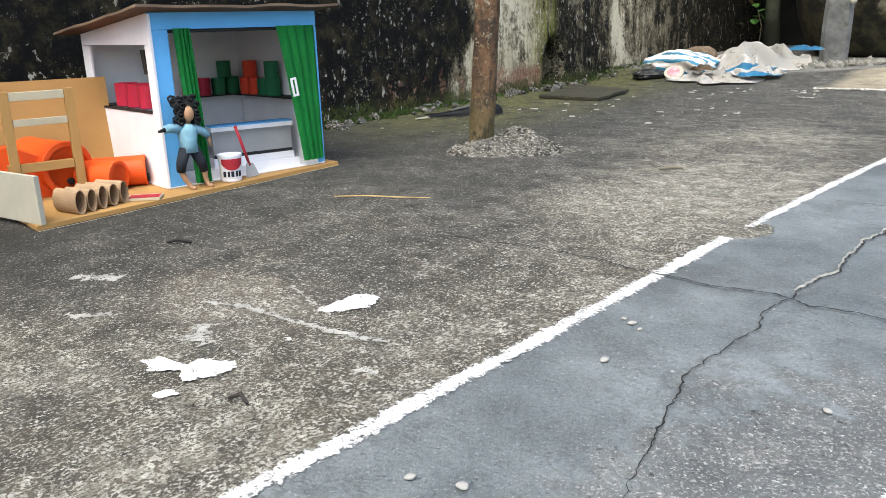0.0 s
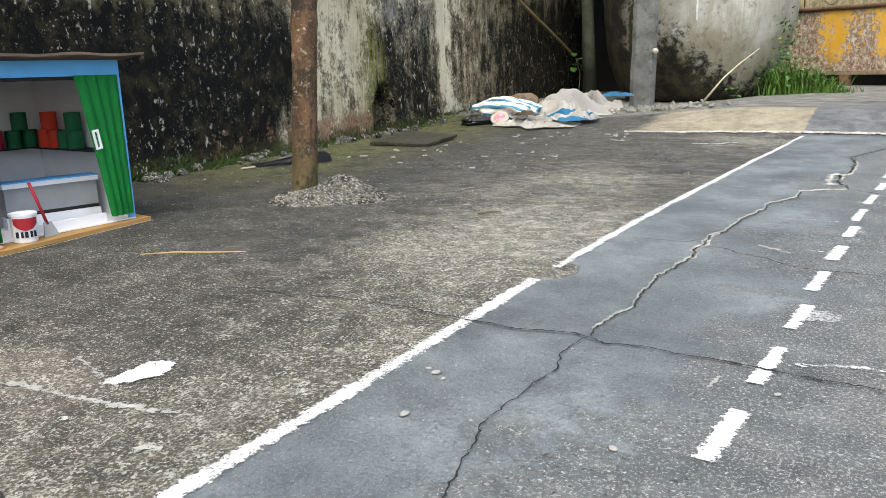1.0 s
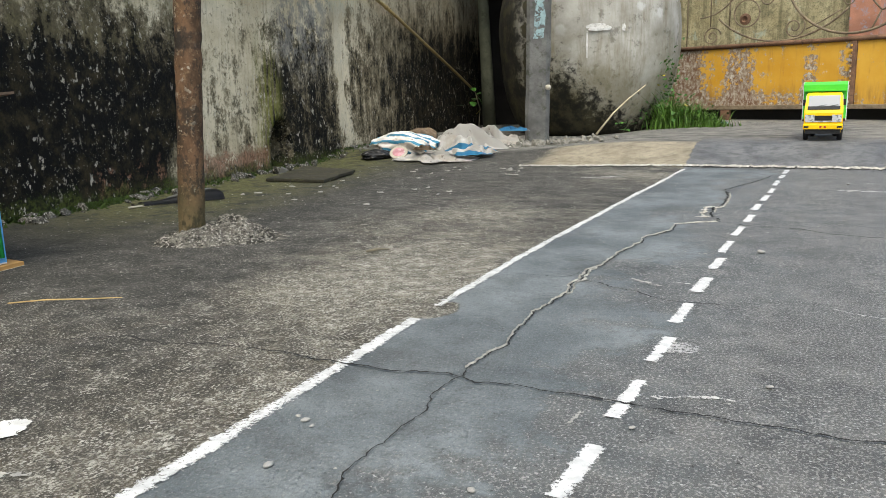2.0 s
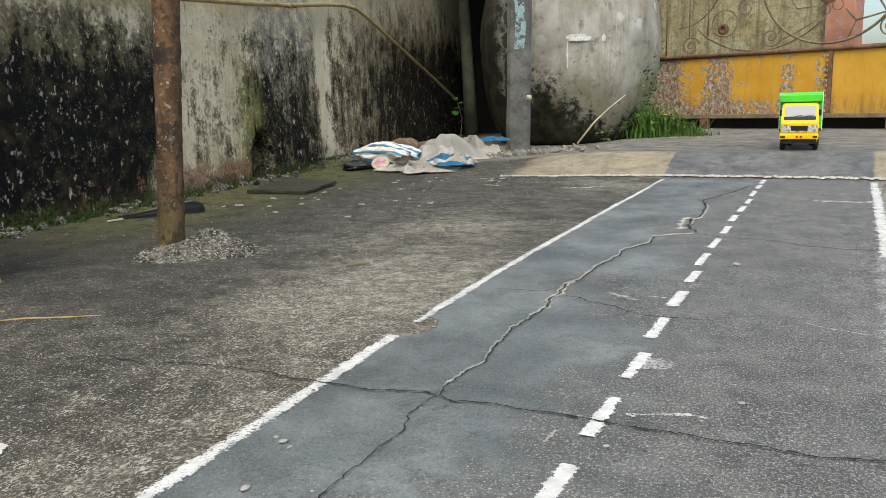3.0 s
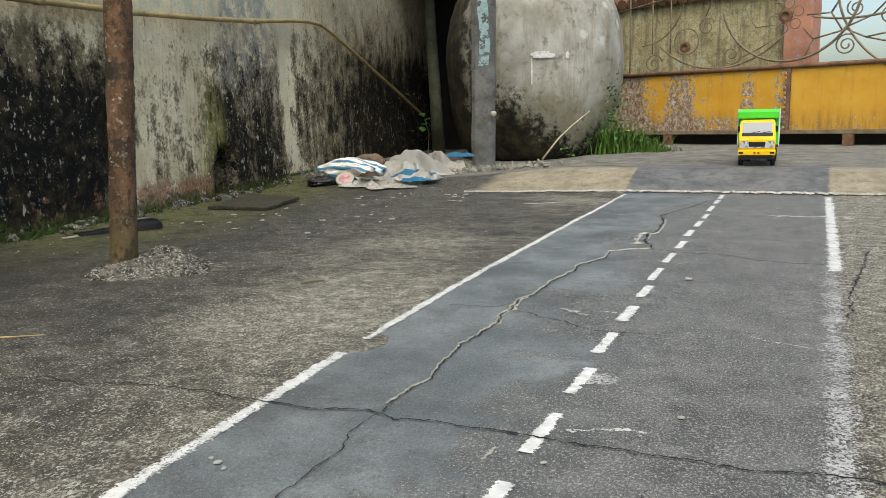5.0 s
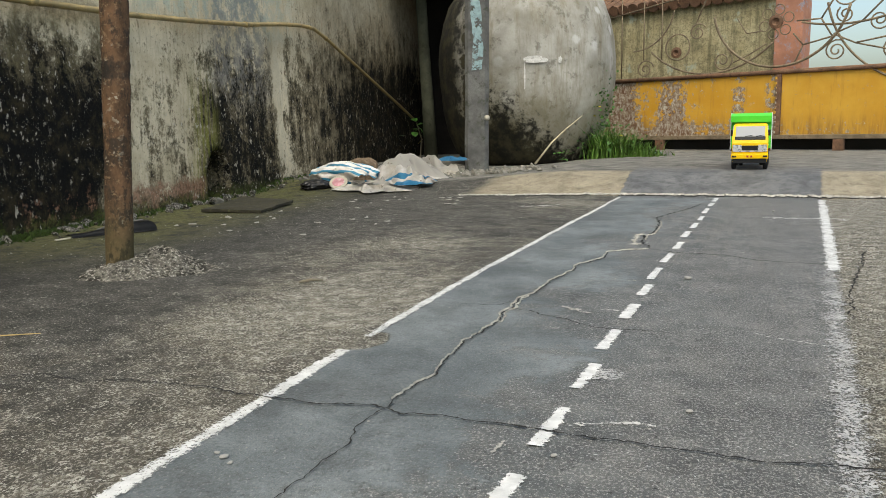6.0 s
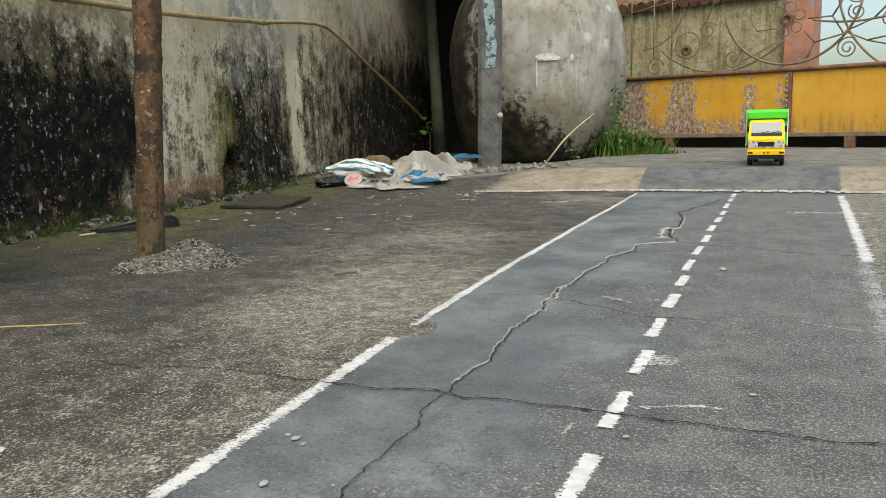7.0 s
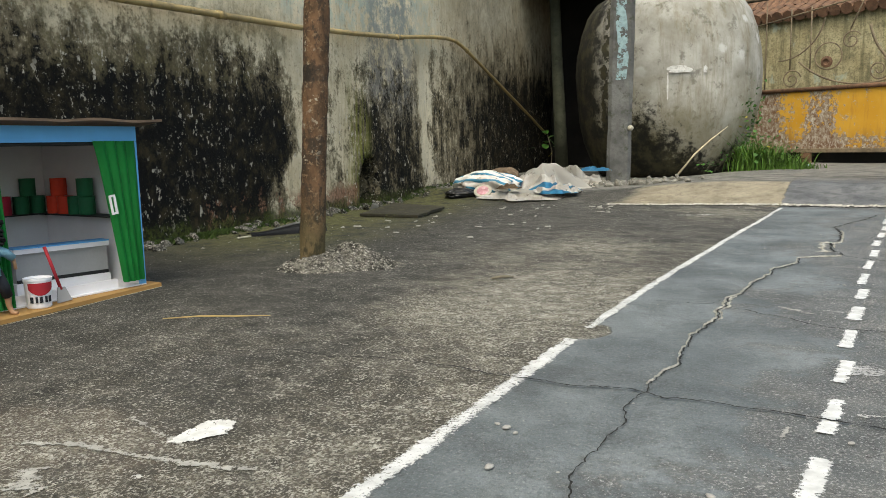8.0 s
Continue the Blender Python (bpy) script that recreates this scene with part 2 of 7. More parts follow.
    road_far = mix(nt, mapr(nt, yy, 5.26, 5.3), paint, carried)
    road = mth(nt, "MULTIPLY", road, mapr(nt, yy, 6.5, 5.9))
    col = mix(nt, road, con, road_far)
    col = mix(nt, mth(nt, "MULTIPLY", mapr(nt, grain, 0.42, 0.7), 0.35), col, (0.02, 0.02, 0.018))
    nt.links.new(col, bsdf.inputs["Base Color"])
    nt.links.new(mapr(nt, road, 0.0, 1.0, 0.88, 0.58), bsdf.inputs["Roughness"])
    hgt = mth(nt, "ADD", mth(nt, "MULTIPLY", crumb, mapr(nt, road, 0, 1, 1.0, 0.55)), mth(nt, "MULTIPLY", grain, 0.35))
    hgt = mth(nt, "ADD", hgt, mth(nt, "MULTIPLY", spot, 0.25))
    hgt = mth(nt, "ADD", hgt, mth(nt, "MULTIPLY", clump, mapr(nt, road, 0, 1, 1.2, 0.5)))
    hgt = mth(nt, "SUBTRACT", hgt, mth(nt, "MULTIPLY", pit, 0.4))
    bumped(nt, bsdf, hgt, 1.0, 0.007)
    return m


def wall_material():
    m, nt, bsdf = material("mouldy_plaster_wall")
    bsdf.inputs["Specular IOR Level"].default_value = 0.12
    v = coords(nt)
    u, _, z = xyz(nt, v)
    streak = noi(nt, stretched(nt, v, 5.0, 1.0, 0.55), 2.2, 7, 0.7)
    thin = noi(nt, stretched(nt, v, 16.0, 1.0, 1.6), 2.0, 6, 0.7)
    blot = noi(nt, v, 2.1, 7, 0.68)
    blot2 = noi(nt, v, 9.0, 7, 0.72)
    fine = noi(nt, v, 42.0, 5, 0.7)
    plaster = mix(nt, mapr(nt, blot, 0.3, 0.7), (0.46, 0.385, 0.25), (0.76, 0.68, 0.505))
    plaster = mix(nt, mth(nt, "MULTIPLY", mapr(nt, thin, 0.50, 0.68), 0.42), plaster, (0.21, 0.18, 0.12))
    plaster = mix(nt, mth(nt, "MULTIPLY", mapr(nt, fine, 0.55, 0.68), 0.5), plaster, (0.10, 0.09, 0.065))
    plaster = mix(nt, mth(nt, "MULTIPLY", mapr(nt, u, 3.9, 5.2, 0.0, 0.75), mapr(nt, blot2, 0.3, 0.62, 1.0, 0.55)), plaster, (0.155, 0.13, 0.083))
    tq = mth(nt, "MULTIPLY", mapr(nt, z, 1.05, 1.3), mth(nt, "MULTIPLY", mapr(nt, u, 1.5, 1.9), mapr(nt, u, 4.6, 3.6)))
    plaster = mix(nt, mth(nt, "MULTIPLY", tq, mapr(nt, blot2, 0.42, 0.58, 0.0, 0.65)), plaster, (0.36, 0.47, 0.43))
    plaster = mix(nt, mth(nt, "MULTIPLY", mapr(nt, blot2, 0.58, 0.68), mapr(nt, z, 0.8, 1.1, 0.0, 0.6)), plaster, (0.42, 0.26, 0.17))
    # black algae: thick over the low stretch, in streaks further on; then darker towards the corner
    j1 = mth(nt, "SUBTRACT", blot2, 0.5)
    j2 = mth(nt, "SUBTRACT", noi(nt, stretched(nt, v, 1.15, 1.0, 0.95), 4.2, 8, 0.74), 0.5)
    j3 = mth(nt, "SUBTRACT", fine, 0.5)
    jag = mth(nt, "ADD", mth(nt, "ADD", mth(nt, "MULTIPLY", j1, 0.8), mth(nt, "MULTIPLY", j2, 2.1)), mth(nt, "MULTIPLY", j3, 0.9))
    low = mth(nt, "MULTIPLY", mapr(nt, u, 1.96, 1.70, smooth=False), mapr(nt, z, 1.10, 0.50, smooth=False))
    cut = mth(nt, "MULTIPLY", mapr(nt, mth(nt, "SUBTRACT", u, mth(nt, "MULTIPLY", z, 0.55)), 1.35, 1.65), mapr(nt, z, 0.42, 0.25))
    low = mth(nt, "SUBTRACT", mth(nt, "MULTIPLY", low, 1.14), mth(nt, "MULTIPLY", cut, 0.8))
    band2 = mth(nt, "MULTIPLY", mth(nt, "MULTIPLY", mapr(nt, u, 2.45, 2.8), mapr(nt, u, 3.95, 3.7)), mapr(nt, z, 1.35, 0.30, 0.12, 0.80))
    band3 = mth(nt, "MULTIPLY", mapr(nt, u, 3.9, 7.0, 0.46, 1.05), mapr(nt, z, 2.2, 0.6, 0.1, 0.95))
    band3 = mth(nt, "MULTIPLY", band3, mapr(nt, u, 3.95, 4.15))
    pale_bay = mth(nt, "MULTIPLY", mapr(nt, u, 1.8, 2.0), mapr(nt, z, 1.3, 0.35, 0.0, 0.24))
    dark = mth(nt, "MAXIMUM", mth(nt, "MAXIMUM", low, pale_bay), mth(nt, "MAXIMUM", band2, band3))
    dark = mth(nt, "ADD", dark, mth(nt, "MULTIPLY", mth(nt, "SUBTRACT", streak, 0.5), mapr(nt, u, 1.75, 2.0, 0.35, 1.0)))
    dark = mth(nt, "ADD", dark, mth(nt, "MULTIPLY", mth(nt, "SUBTRACT", thin, 0.5), 0.35))
    dark = mth(nt, "ADD", dark, mth(nt, "MULTIPLY", jag, mapr(nt, low, 0.5, 1.05, 1.15, 0.45)))
    dark = mth(nt, "SUBTRACT", dark, mapr(nt, z, 0.85, 1.35, 0.0, 0.22))
    # a clean pale strip where water keeps running down
    strip = mth(nt, "MULTIPLY", mapr(nt, mth(nt, "ADD", u, mth(nt, "MULTIPLY", blot2, 0.16)), 3.87, 3.92), mapr(nt, mth(nt, "ADD", u, mth(nt, "MULTIPLY", blot2, 0.16)), 4.06, 3.99))
    strip = mth(nt, "MULTIPLY", strip, mth(nt, "MULTIPLY", mapr(nt, noi(nt, stretched(nt, v, 1.6, 1.0, 0.6), 5.0, 6, 0.7), 0.36, 0.50), mapr(nt, z, 0.12, 0.34)))
    dark = mth(nt, "SUBTRACT", dark, mth(nt, "MULTIPLY", strip, 0.62))
    olive = mth(nt, "MULTIPLY", mapr(nt, noi(nt, v, 3.4, 8, 0.74), 0.46, 0.62), mth(nt, "MULTIPLY", mapr(nt, z, 1.35, 0.95), mapr(nt, z, 0.35, 0.75)))
    grime = mix(nt, mapr(nt, blot2, 0.35, 0.65), (0.075, 0.062, 0.036), (0.24, 0.20, 0.13))
    col = mix(nt, mapr(nt, dark, 0.10, 0.48), plaster, grime)
    col = mix(nt, mth(nt, "MULTIPLY", olive, mapr(nt, u, 2.0, 1.6, 0.15, 0.8)), col, mix(nt, mapr(nt, fine, 0.4, 0.6), (0.05, 0.045, 0.022), (0.17, 0.145, 0.075)))
    cold = mth(nt, "MULTIPLY", mth(nt, "MULTIPLY", mapr(nt, u, 2.7, 3.0), mapr(nt, u, 3.9, 3.5)), mapr(nt, blot2, 0.40, 0.56))
    col = mix(nt, mth(nt, "MULTIPLY", cold, mapr(nt, z, 0.45, 0.8, 0.0, 0.6)), col, (0.15, 0.155, 0.165))
    col = mix(nt, mapr(nt, dark, 0.46, 0.78), col, mix(nt, mapr(nt, blot2, 0.45, 0.68), (0.006, 0.006, 0.0055), (0.042, 0.034, 0.018)))
    col = mix(nt, mth(nt, "MULTIPLY", strip, mapr(nt, fine, 0.35, 0.62, 0.8, 0.15)), col, (0.50, 0.46, 0.34))
    green = mth(nt, "MULTIPLY", mapr(nt, thin, 0.42, 0.6), mth(nt, "MULTIPLY", mapr(nt, u, 2.45, 2.65), mapr(nt, u, 2.95, 2.75)))
    col = mix(nt, mth(nt, "MULTIPLY", green, mapr(nt, z, 1.05, 0.45, 0, 0.85)), col, (0.20, 0.20, 0.045))
    # pinkish undercoat laid bare along the foot
    pk = mth(nt, "MULTIPLY", mapr(nt, mth(nt, "ADD", z, mth(nt, "MULTIPLY", blot2, 0.22)), 0.30, 0.23), mth(nt, "MULTIPLY", mapr(nt, u, 0.9, 1.1), mapr(nt, u, 2.75, 2.6)))
    pk = mth(nt, "MULTIPLY", pk, mapr(nt, mth(nt, "ADD", noi(nt, v, 11.0, 8, 0.74), mapr(nt, u, 1.7, 2.0, -0.06, 0.08)), 0.46, 0.54))
    col = mix(nt, mth(nt, "MULTIPLY", pk, 0.85), col, mix(nt, mapr(nt, fine, 0.38, 0.62), (0.12, 0.062, 0.035), (0.34, 0.19, 0.125)))
    mossy = mth(nt, "MULTIPLY", mapr(nt, mth(nt, "ADD", z, mth(nt, "MULTIPLY", mth(nt, "SUBTRACT", blot2, 0.5), 0.3)), 0.09, 0.02), mapr(nt, u, 6.0, 5.0))
    col = mix(nt, mth(nt, "MULTIPLY", mossy, 0.85), col, mix(nt, mapr(nt, fine, 0.4, 0.6), (0.018, 0.02, 0.008), (0.07, 0.085, 0.02)))
    # flaked-off white specks
    fl = mapr(nt, noi(nt, stretched(nt, v, 1.0, 1.0, 0.7), 24.0, 5, 0.68), 0.59, 0.63)
    fl = mth(nt, "MULTIPLY", fl, mapr(nt, noi(nt, v, 3.3, 3), 0.42, 0.58))
    fl = mth(nt, "MULTIPLY", fl, mapr(nt, z, 1.0, 0.75))
    col = mix(nt, mth(nt, "MULTIPLY", fl, 0.85), col, (0.50, 0.46, 0.38))
    bits = mth(nt, "MULTIPLY", mapr(nt, noi(nt, v, 75.0, 3, 0.6), 0.63, 0.67), mapr(nt, noi(nt, v, 4.0, 3), 0.45, 0.6))
    col = mix(nt, mth(nt, "MULTIPLY", bits, 0.65), col, (0.46, 0.43, 0.36))
    nt.links.new(col, bsdf.inputs["Base Color"])
    bsdf.inputs["Roughness"].default_value = 0.88
    bumped(nt, bsdf, mth(nt, "ADD", fine, mth(nt, "MULTIPLY", blot2, 0.8)), 0.7, 0.012)
    return m


def jar_material():
    m, nt, bsdf = material("stained_cement_jar")
    bsdf.inputs["Specular IOR Level"].default_value = 0.12
    v = coords(nt)
    x, y, z = xyz(nt, v)
    blot = noi(nt, v, 2.6, 6, 0.65)
    blot2 = noi(nt, v, 8.0, 6, 0.7)
    streak = noi(nt, stretched(nt, v, 6.0, 6.0, 0.7), 1.6, 6, 0.7)
    col = mix(nt, mapr(nt, blot, 0.3, 0.7), (0.235, 0.225, 0.19), (0.42, 0.41, 0.375))
    col = mix(nt, mth(nt, "MULTIPLY", mapr(nt, streak, 0.46, 0.66), 0.6), col, (0.17, 0.145, 0.09))
    col = mix(nt, mth(nt, "MULTIPLY", mapr(nt, blot2, 0.54, 0.66), 0.6), col, (0.10, 0.095, 0.075))
    pale = mapr(nt, mth(nt, "ADD", vor(nt, v, 3.6), mth(nt, "MULTIPLY", blot2, 0.35)), 0.42, 0.30)
    col = mix(nt, mth(nt, "MULTIPLY", pale, mapr(nt, z, 0.8, 1.2, 0.0, 0.75)), col, (0.52, 0.52, 0.51))
    # black algae round the foot; down the flank algae and painted-in shade together
    tinge = mapr(nt, mth(nt, "ADD", z, mth(nt, "MULTIPLY", mth(nt, "SUBTRACT", blot, 0.5), 0.8)), 1.0, 0.35)
    col = mix(nt, mth(nt, "MULTIPLY", tinge, 0.6), col, (0.17, 0.15, 0.085))
    rag = mth(nt, "ADD", mth(nt, "MULTIPLY", mth(nt, "SUBTRACT", blot2, 0.5), 1.3), mth(nt, "MULTIPLY", mth(nt, "SUBTRACT", noi(nt, v, 24.0, 6, 0.74), 0.5), 0.7))
    foot = mapr(nt, mth(nt, "ADD", mth(nt, "ADD", z, rag), mapr(nt, x, -0.1, 0.6, -0.12, 0.34)), 0.66, 0.36)
    flank = mapr(nt, mth(nt, "ADD", x, mth(nt, "MULTIPLY", mth(nt, "SUBTRACT", blot2, 0.5), 0.5)), -0.30, -0.52)
    run = mapr(nt, mth(nt, "ABSOLUTE", mth(nt, "ADD", mth(nt, "ADD", x, 0.36), mth(nt, "MULTIPLY", mth(nt, "SUBTRACT", blot2, 0.5), 0.18))), 0.07, 0.03)
    run = mth(nt, "MULTIPLY", run, mapr(nt, blot2, 0.4, 0.5))
    alg_shade = mth(nt, "MAXIMUM", foot, mth(nt, "MAXIMUM", flank, run))
    col = mix(nt, mth(nt, "MULTIPLY", alg_shade, 0.96), col, mix(nt, mapr(nt, blot2, 0.4, 0.66), (0.007, 0.007, 0.006), (0.042, 0.038, 0.02)))
    nt.links.new(col, bsdf.inputs["Base Color"])
    bsdf.inputs["Roughness"].default_value = 0.78
    bumped(nt, bsdf, noi(nt, v, 30.0, 5), 0.3, 0.01)
    return m


def worn_paint(name, colour, cover, scale=55.0):
    """Paint worn through to the ground in small flakes."""
    m, nt, bsdf = material(name)
    v = coords(nt)
    big, n = noi(nt, v, 9.0, 4), noi(nt, v, scale, 6, 0.75)
    rim = nd(nt, "ShaderNodeAttribute")
    rim.attribute_name = "wear"
    worn = mth(nt, "MULTIPLY", mth(nt, "POWER", rim.outputs["Fac"], 2.0), 0.30)
    keep = mapr(nt, mth(nt, "SUBTRACT", mth(nt, "ADD", n, mth(nt, "MULTIPLY", mth(nt, "SUBTRACT", big, 0.5), 0.35)), worn), 0.5 - cover, 0.53 - cover)
    col = mix(nt, mapr(nt, noi(nt, v, 30.0, 4), 0.35, 0.7), colour, tuple(c * 0.72 for c in colour))
    nt.links.new(col, bsdf.inputs["Base Color"])
    nt.links.new(keep, bsdf.inputs["Alpha"])
    bsdf.inputs["Roughness"].default_value = 0.75
    bumped(nt, bsdf, n, 0.4, 0.003)
    return m


def gate_material():
    m, nt, bsdf = material("flaking_yellow_gate_paint")
    v = coords(nt)
    u, _, z = xyz(nt, v)
    n, b, s = noi(nt, v, 14.0, 7, 0.75), noi(nt, v, 2.4, 5, 0.6), noi(nt, stretched(nt, v, 7.0, 1, 0.8), 2.0, 6, 0.7)
    col = mix(nt, mapr(nt, b, 0.3, 0.7), (0.48, 0.25, 0.022), (0.58, 0.335, 0.045))
    col = mix(nt, mth(nt, "MULTIPLY", mapr(nt, s, 0.52, 0.68), 0.6), col, (0.34, 0.17, 0.035))
    old = mapr(nt, u, 1.05, 0.2)
    wear = mth(nt, "ADD", mth(nt, "SUBTRACT", mapr(nt, n, 0.3, 0.7), 0.5), mth(nt, "MULTIPLY", old, 0.16))
    wear = mth(nt, "ADD", wear, mth(nt, "MULTIPLY", mapr(nt, z, 0.52, 0.28, 0.0, 0.5), mapr(nt, u, 1.25, 1.4, 1.0, 0.3)))
    for centre, half in ((-0.58, 0.27), (0.14, 0.15), (0.90, 0.07), (1.25, 0.05)):
        off = mth(nt, "ABSOLUTE", mth(nt, "SUBTRACT", mth(nt, "ADD", u, mth(nt, "MULTIPLY", mth(nt, "SUBTRACT", s, 0.5), 0.25)), centre))
        wear = mth(nt, "ADD", wear, mth(nt, "MULTIPLY", mapr(nt, off, half * 1.7, half * 0.5), mapr(nt, z, 0.95, 0.5, 0.32, 0.55)))
    wear = mth(nt, "ADD", wear, mapr(nt, u, -0.3, -0.45, 0.0, 0.5))
    rust = mix(nt, mapr(nt, n, 0.42, 0.62), (0.14, 0.075, 0.042), (0.26, 0.205, 0.145))
    rust = mix(nt, mth(nt, "MULTIPLY", mapr(nt, noi(nt, stretched(nt, v, 1.0, 1.0, 0.7), 30.0, 6, 0.76), 0.46, 0.60), mapr(nt, b, 0.3, 0.6, 1.0, 0.55)), rust, (0.50, 0.46, 0.39))
    col = mix(nt, mth(nt, "MULTIPLY", mapr(nt, z, 0.55, 0.3), mapr(nt, s, 0.36, 0.6, 0.1, 0.75)), col, (0.20, 0.105, 0.03))
    k = mapr(nt, wear, 0.32, 0.50)
    nt.links.new(mix(nt, k, col, rust), bsdf.inputs["Base Color"])
    nt.links.new(mapr(nt, k, 0, 1, 0.5, 0.85), bsdf.inputs["Roughness"])
    bumped(nt, bsdf, mth(nt, "SUBTRACT", n, k), 0.4, 0.004)
    return m


def sack_material(name, stripe, period, offset):
    m, nt, bsdf = material(name)
    v = coords(nt)
    x, y, _ = xyz(nt, v)
    w = mth(nt, "ADD", mth(nt, "ADD", mth(nt, "MULTIPLY", y, 0.7), xyz(nt, v)[2]), mth(nt, "MULTIPLY", noi(nt, v, 6.0, 3), 0.04))
    band = mth(nt, "ABSOLUTE", mth(nt, "SUBTRACT", mth(nt, "FRACT", mth(nt, "ADD", mth(nt, "DIVIDE", w, period), offset)), 0.5))
    base = mix(nt, mapr(nt, noi(nt, v, 7.0, 6, 0.7), 0.35, 0.7), (0.74, 0.72, 0.69), (0.50, 0.46, 0.39))
    col = mix(nt, mapr(nt, band, 0.20, 0.17), base, stripe)
    col = mix(nt, mapr(nt, noi(nt, v, 11.0, 6, 0.7), 0.60, 0.68), col, (0.15, 0.12, 0.085))
    nt.links.new(col, bsdf.inputs["Base Color"])
    bsdf.inputs["Roughness"].default_value = 0.55
    weave = nd(nt, "ShaderNodeTexWave", {"Vector": v, "Scale": 160.0, "Distortion": 1.0}).outputs[1]
    bumped(nt, bsdf, mth(nt, "ADD", weave, noi(nt, v, 18.0, 5)), 0.3, 0.004)
    return m


def post_material():
    m, nt, bsdf = material("rusty_lichened_post")
    bsdf.inputs["Specular IOR Level"].default_value = 0.12
    v = coords(nt)
    z = xyz(nt, v)[2]
    n, b = noi(nt, stretched(nt, v, 1, 1, 0.6), 22.0, 8, 0.74), noi(nt, stretched(nt, v, 1, 1, 0.6), 7.0, 6, 0.7)
    col = mix(nt, mapr(nt, b, 0.36, 0.64), (0.050, 0.034, 0.022), (0.17, 0.098, 0.055))
    col = mix(nt, mth(nt, "MULTIPLY", mapr(nt, n, 0.48, 0.58), 0.85), col, (0.040, 0.032, 0.025))
    col = mix(nt, mth(nt, "MULTIPLY", mapr(nt, noi(nt, v, 60.0, 5, 0.7), 0.55, 0.63), 0.7), col, (0.22, 0.155, 0.095))
    zz = mth(nt, "ADD", z, mth(nt, "MULTIPLY", mth(nt, "SUBTRACT", b, 0.5), 0.05))
    ring = mth(nt, "MULTIPLY", mapr(nt, zz, 0.635, 0.645), mapr(nt, zz, 0.70, 0.69))
    col = mix(nt, mth(nt, "MULTIPLY", ring, mapr(nt, n, 0.35, 0.6, 0.3, 0.85)), col, (0.03, 0.026, 0.022))
    spots = mth(nt, "MULTIPLY", mapr(nt, noi(nt, v, 32.0, 4, 0.6), 0.60, 0.64), mapr(nt, noi(nt, v, 6.0, 2), 0.45, 0.6))
    col = mix(nt, mth(nt, "MULTIPLY", spots, 0.9), col, (0.36, 0.33, 0.26))
    col = mix(nt, mapr(nt, zz, 0.30, 0.04, 0.0, 0.6), col, mix(nt, mapr(nt, n, 0.42, 0.6), (0.12, 0.105, 0.05), (0.045, 0.045, 0.022)))
    nt.links.new(col, bsdf.inputs["Base Color"])
    bsdf.inputs["Roughness"].default_value = 0.85
    bumped(nt, bsdf, n, 1.0, 0.008)
    return m


def rubble_material():
    m, nt, bsdf = material("crumbled_mortar")
    bsdf.inputs["Specular IOR Level"].default_value = 0.12
    v = coords(nt)
    n, f, b = noi(nt, v, 38.0, 5, 0.72), noi(nt, v, 110.0, 4, 0.7), noi(nt, v, 9.0, 5, 0.65)
    col = mix(nt, mapr(nt, b, 0.35, 0.65), (0.035, 0.034, 0.028), (0.12, 0.112, 0.095))
    col = mix(nt, mapr(nt, n, 0.50, 0.56), col, (0.17, 0.16, 0.135))
    col = mix(nt, mapr(nt, f, 0.55, 0.61), col, (0.42, 0.40, 0.355))
    col = mix(nt, mapr(nt, f, 0.44, 0.38), col, (0.02, 0.02, 0.018))
    nt.links.new(col, bsdf.inputs["Base Color"])
    bsdf.inputs["Roughness"].default_value = 0.95
    bumped(nt, bsdf, mth(nt, "ADD", n, f), 1.0, 0.012)
    return m


def far_wall_material():
    m, nt, bsdf = material("lichened_cream_wall")
    v = coords(nt)
    s, b, n = noi(nt, stretched(nt, v, 6, 1, 0.6), 2.0, 6, 0.7), noi(nt, v, 2.5, 6, 0.65), noi(nt, v, 12.0, 6, 0.7)
    col = mix(nt, mapr(nt, b, 0.3, 0.7), (0.27, 0.23, 0.12), (0.45, 0.40, 0.24))
    col = mix(nt, mth(nt, "MULTIPLY", mapr(nt, s, 0.45, 0.62), 0.7), col, (0.12, 0.11, 0.06))
    col = mix(nt, mth(nt, "MULTIPLY", mapr(nt, n, 0.44, 0.68), 0.65), col, (0.10, 0.095, 0.055))
    col = mix(nt, mth(nt, "MULTIPLY", mapr(nt, noi(nt, v, 46.0, 5, 0.7), 0.48, 0.62), 0.5), col, (0.09, 0.085, 0.05))
    col = mix(nt, mth(nt, "MULTIPLY", mapr(nt, noi(nt, v, 5.0, 4), 0.6, 0.68), 0.6), col, (0.34, 0.40, 0.33))
    nt.links.new(col, bsdf.inputs["Base Color"])
    bsdf.inputs["Roughness"].default_value = 0.9
    bumped(nt, bsdf, n, 0.4, 0.01)
    return m


GROUND = ground_material()
WALL = wall_material()
JAR = jar_material()
GATE = gate_material()
POST = post_material()
FARWALL = far_wall_material()
WHITE_LINE = worn_paint("worn_white_road_paint", (0.58, 0.585, 0.575), 0.115, 170.0)
WHITE_DASH = worn_paint("white_dash_paint", (0.60, 0.605, 0.595), 0.16, 150.0)
FAINT_LINE = worn_paint("faded_white_road_paint", (0.40, 0.40, 0.39), 0.02, 150.0)
SMEAR = worn_paint("thin_white_smear", (0.52, 0.51, 0.48), 0.05, 90.0)
SCUFF = worn_paint("rubbed_whitish_scuff", (0.38, 0.37, 0.335), 0.07, 110.0)
SPILL = worn_paint("dried_white_paint_spill", (0.64, 0.635, 0.61), 0.13, 75.0)
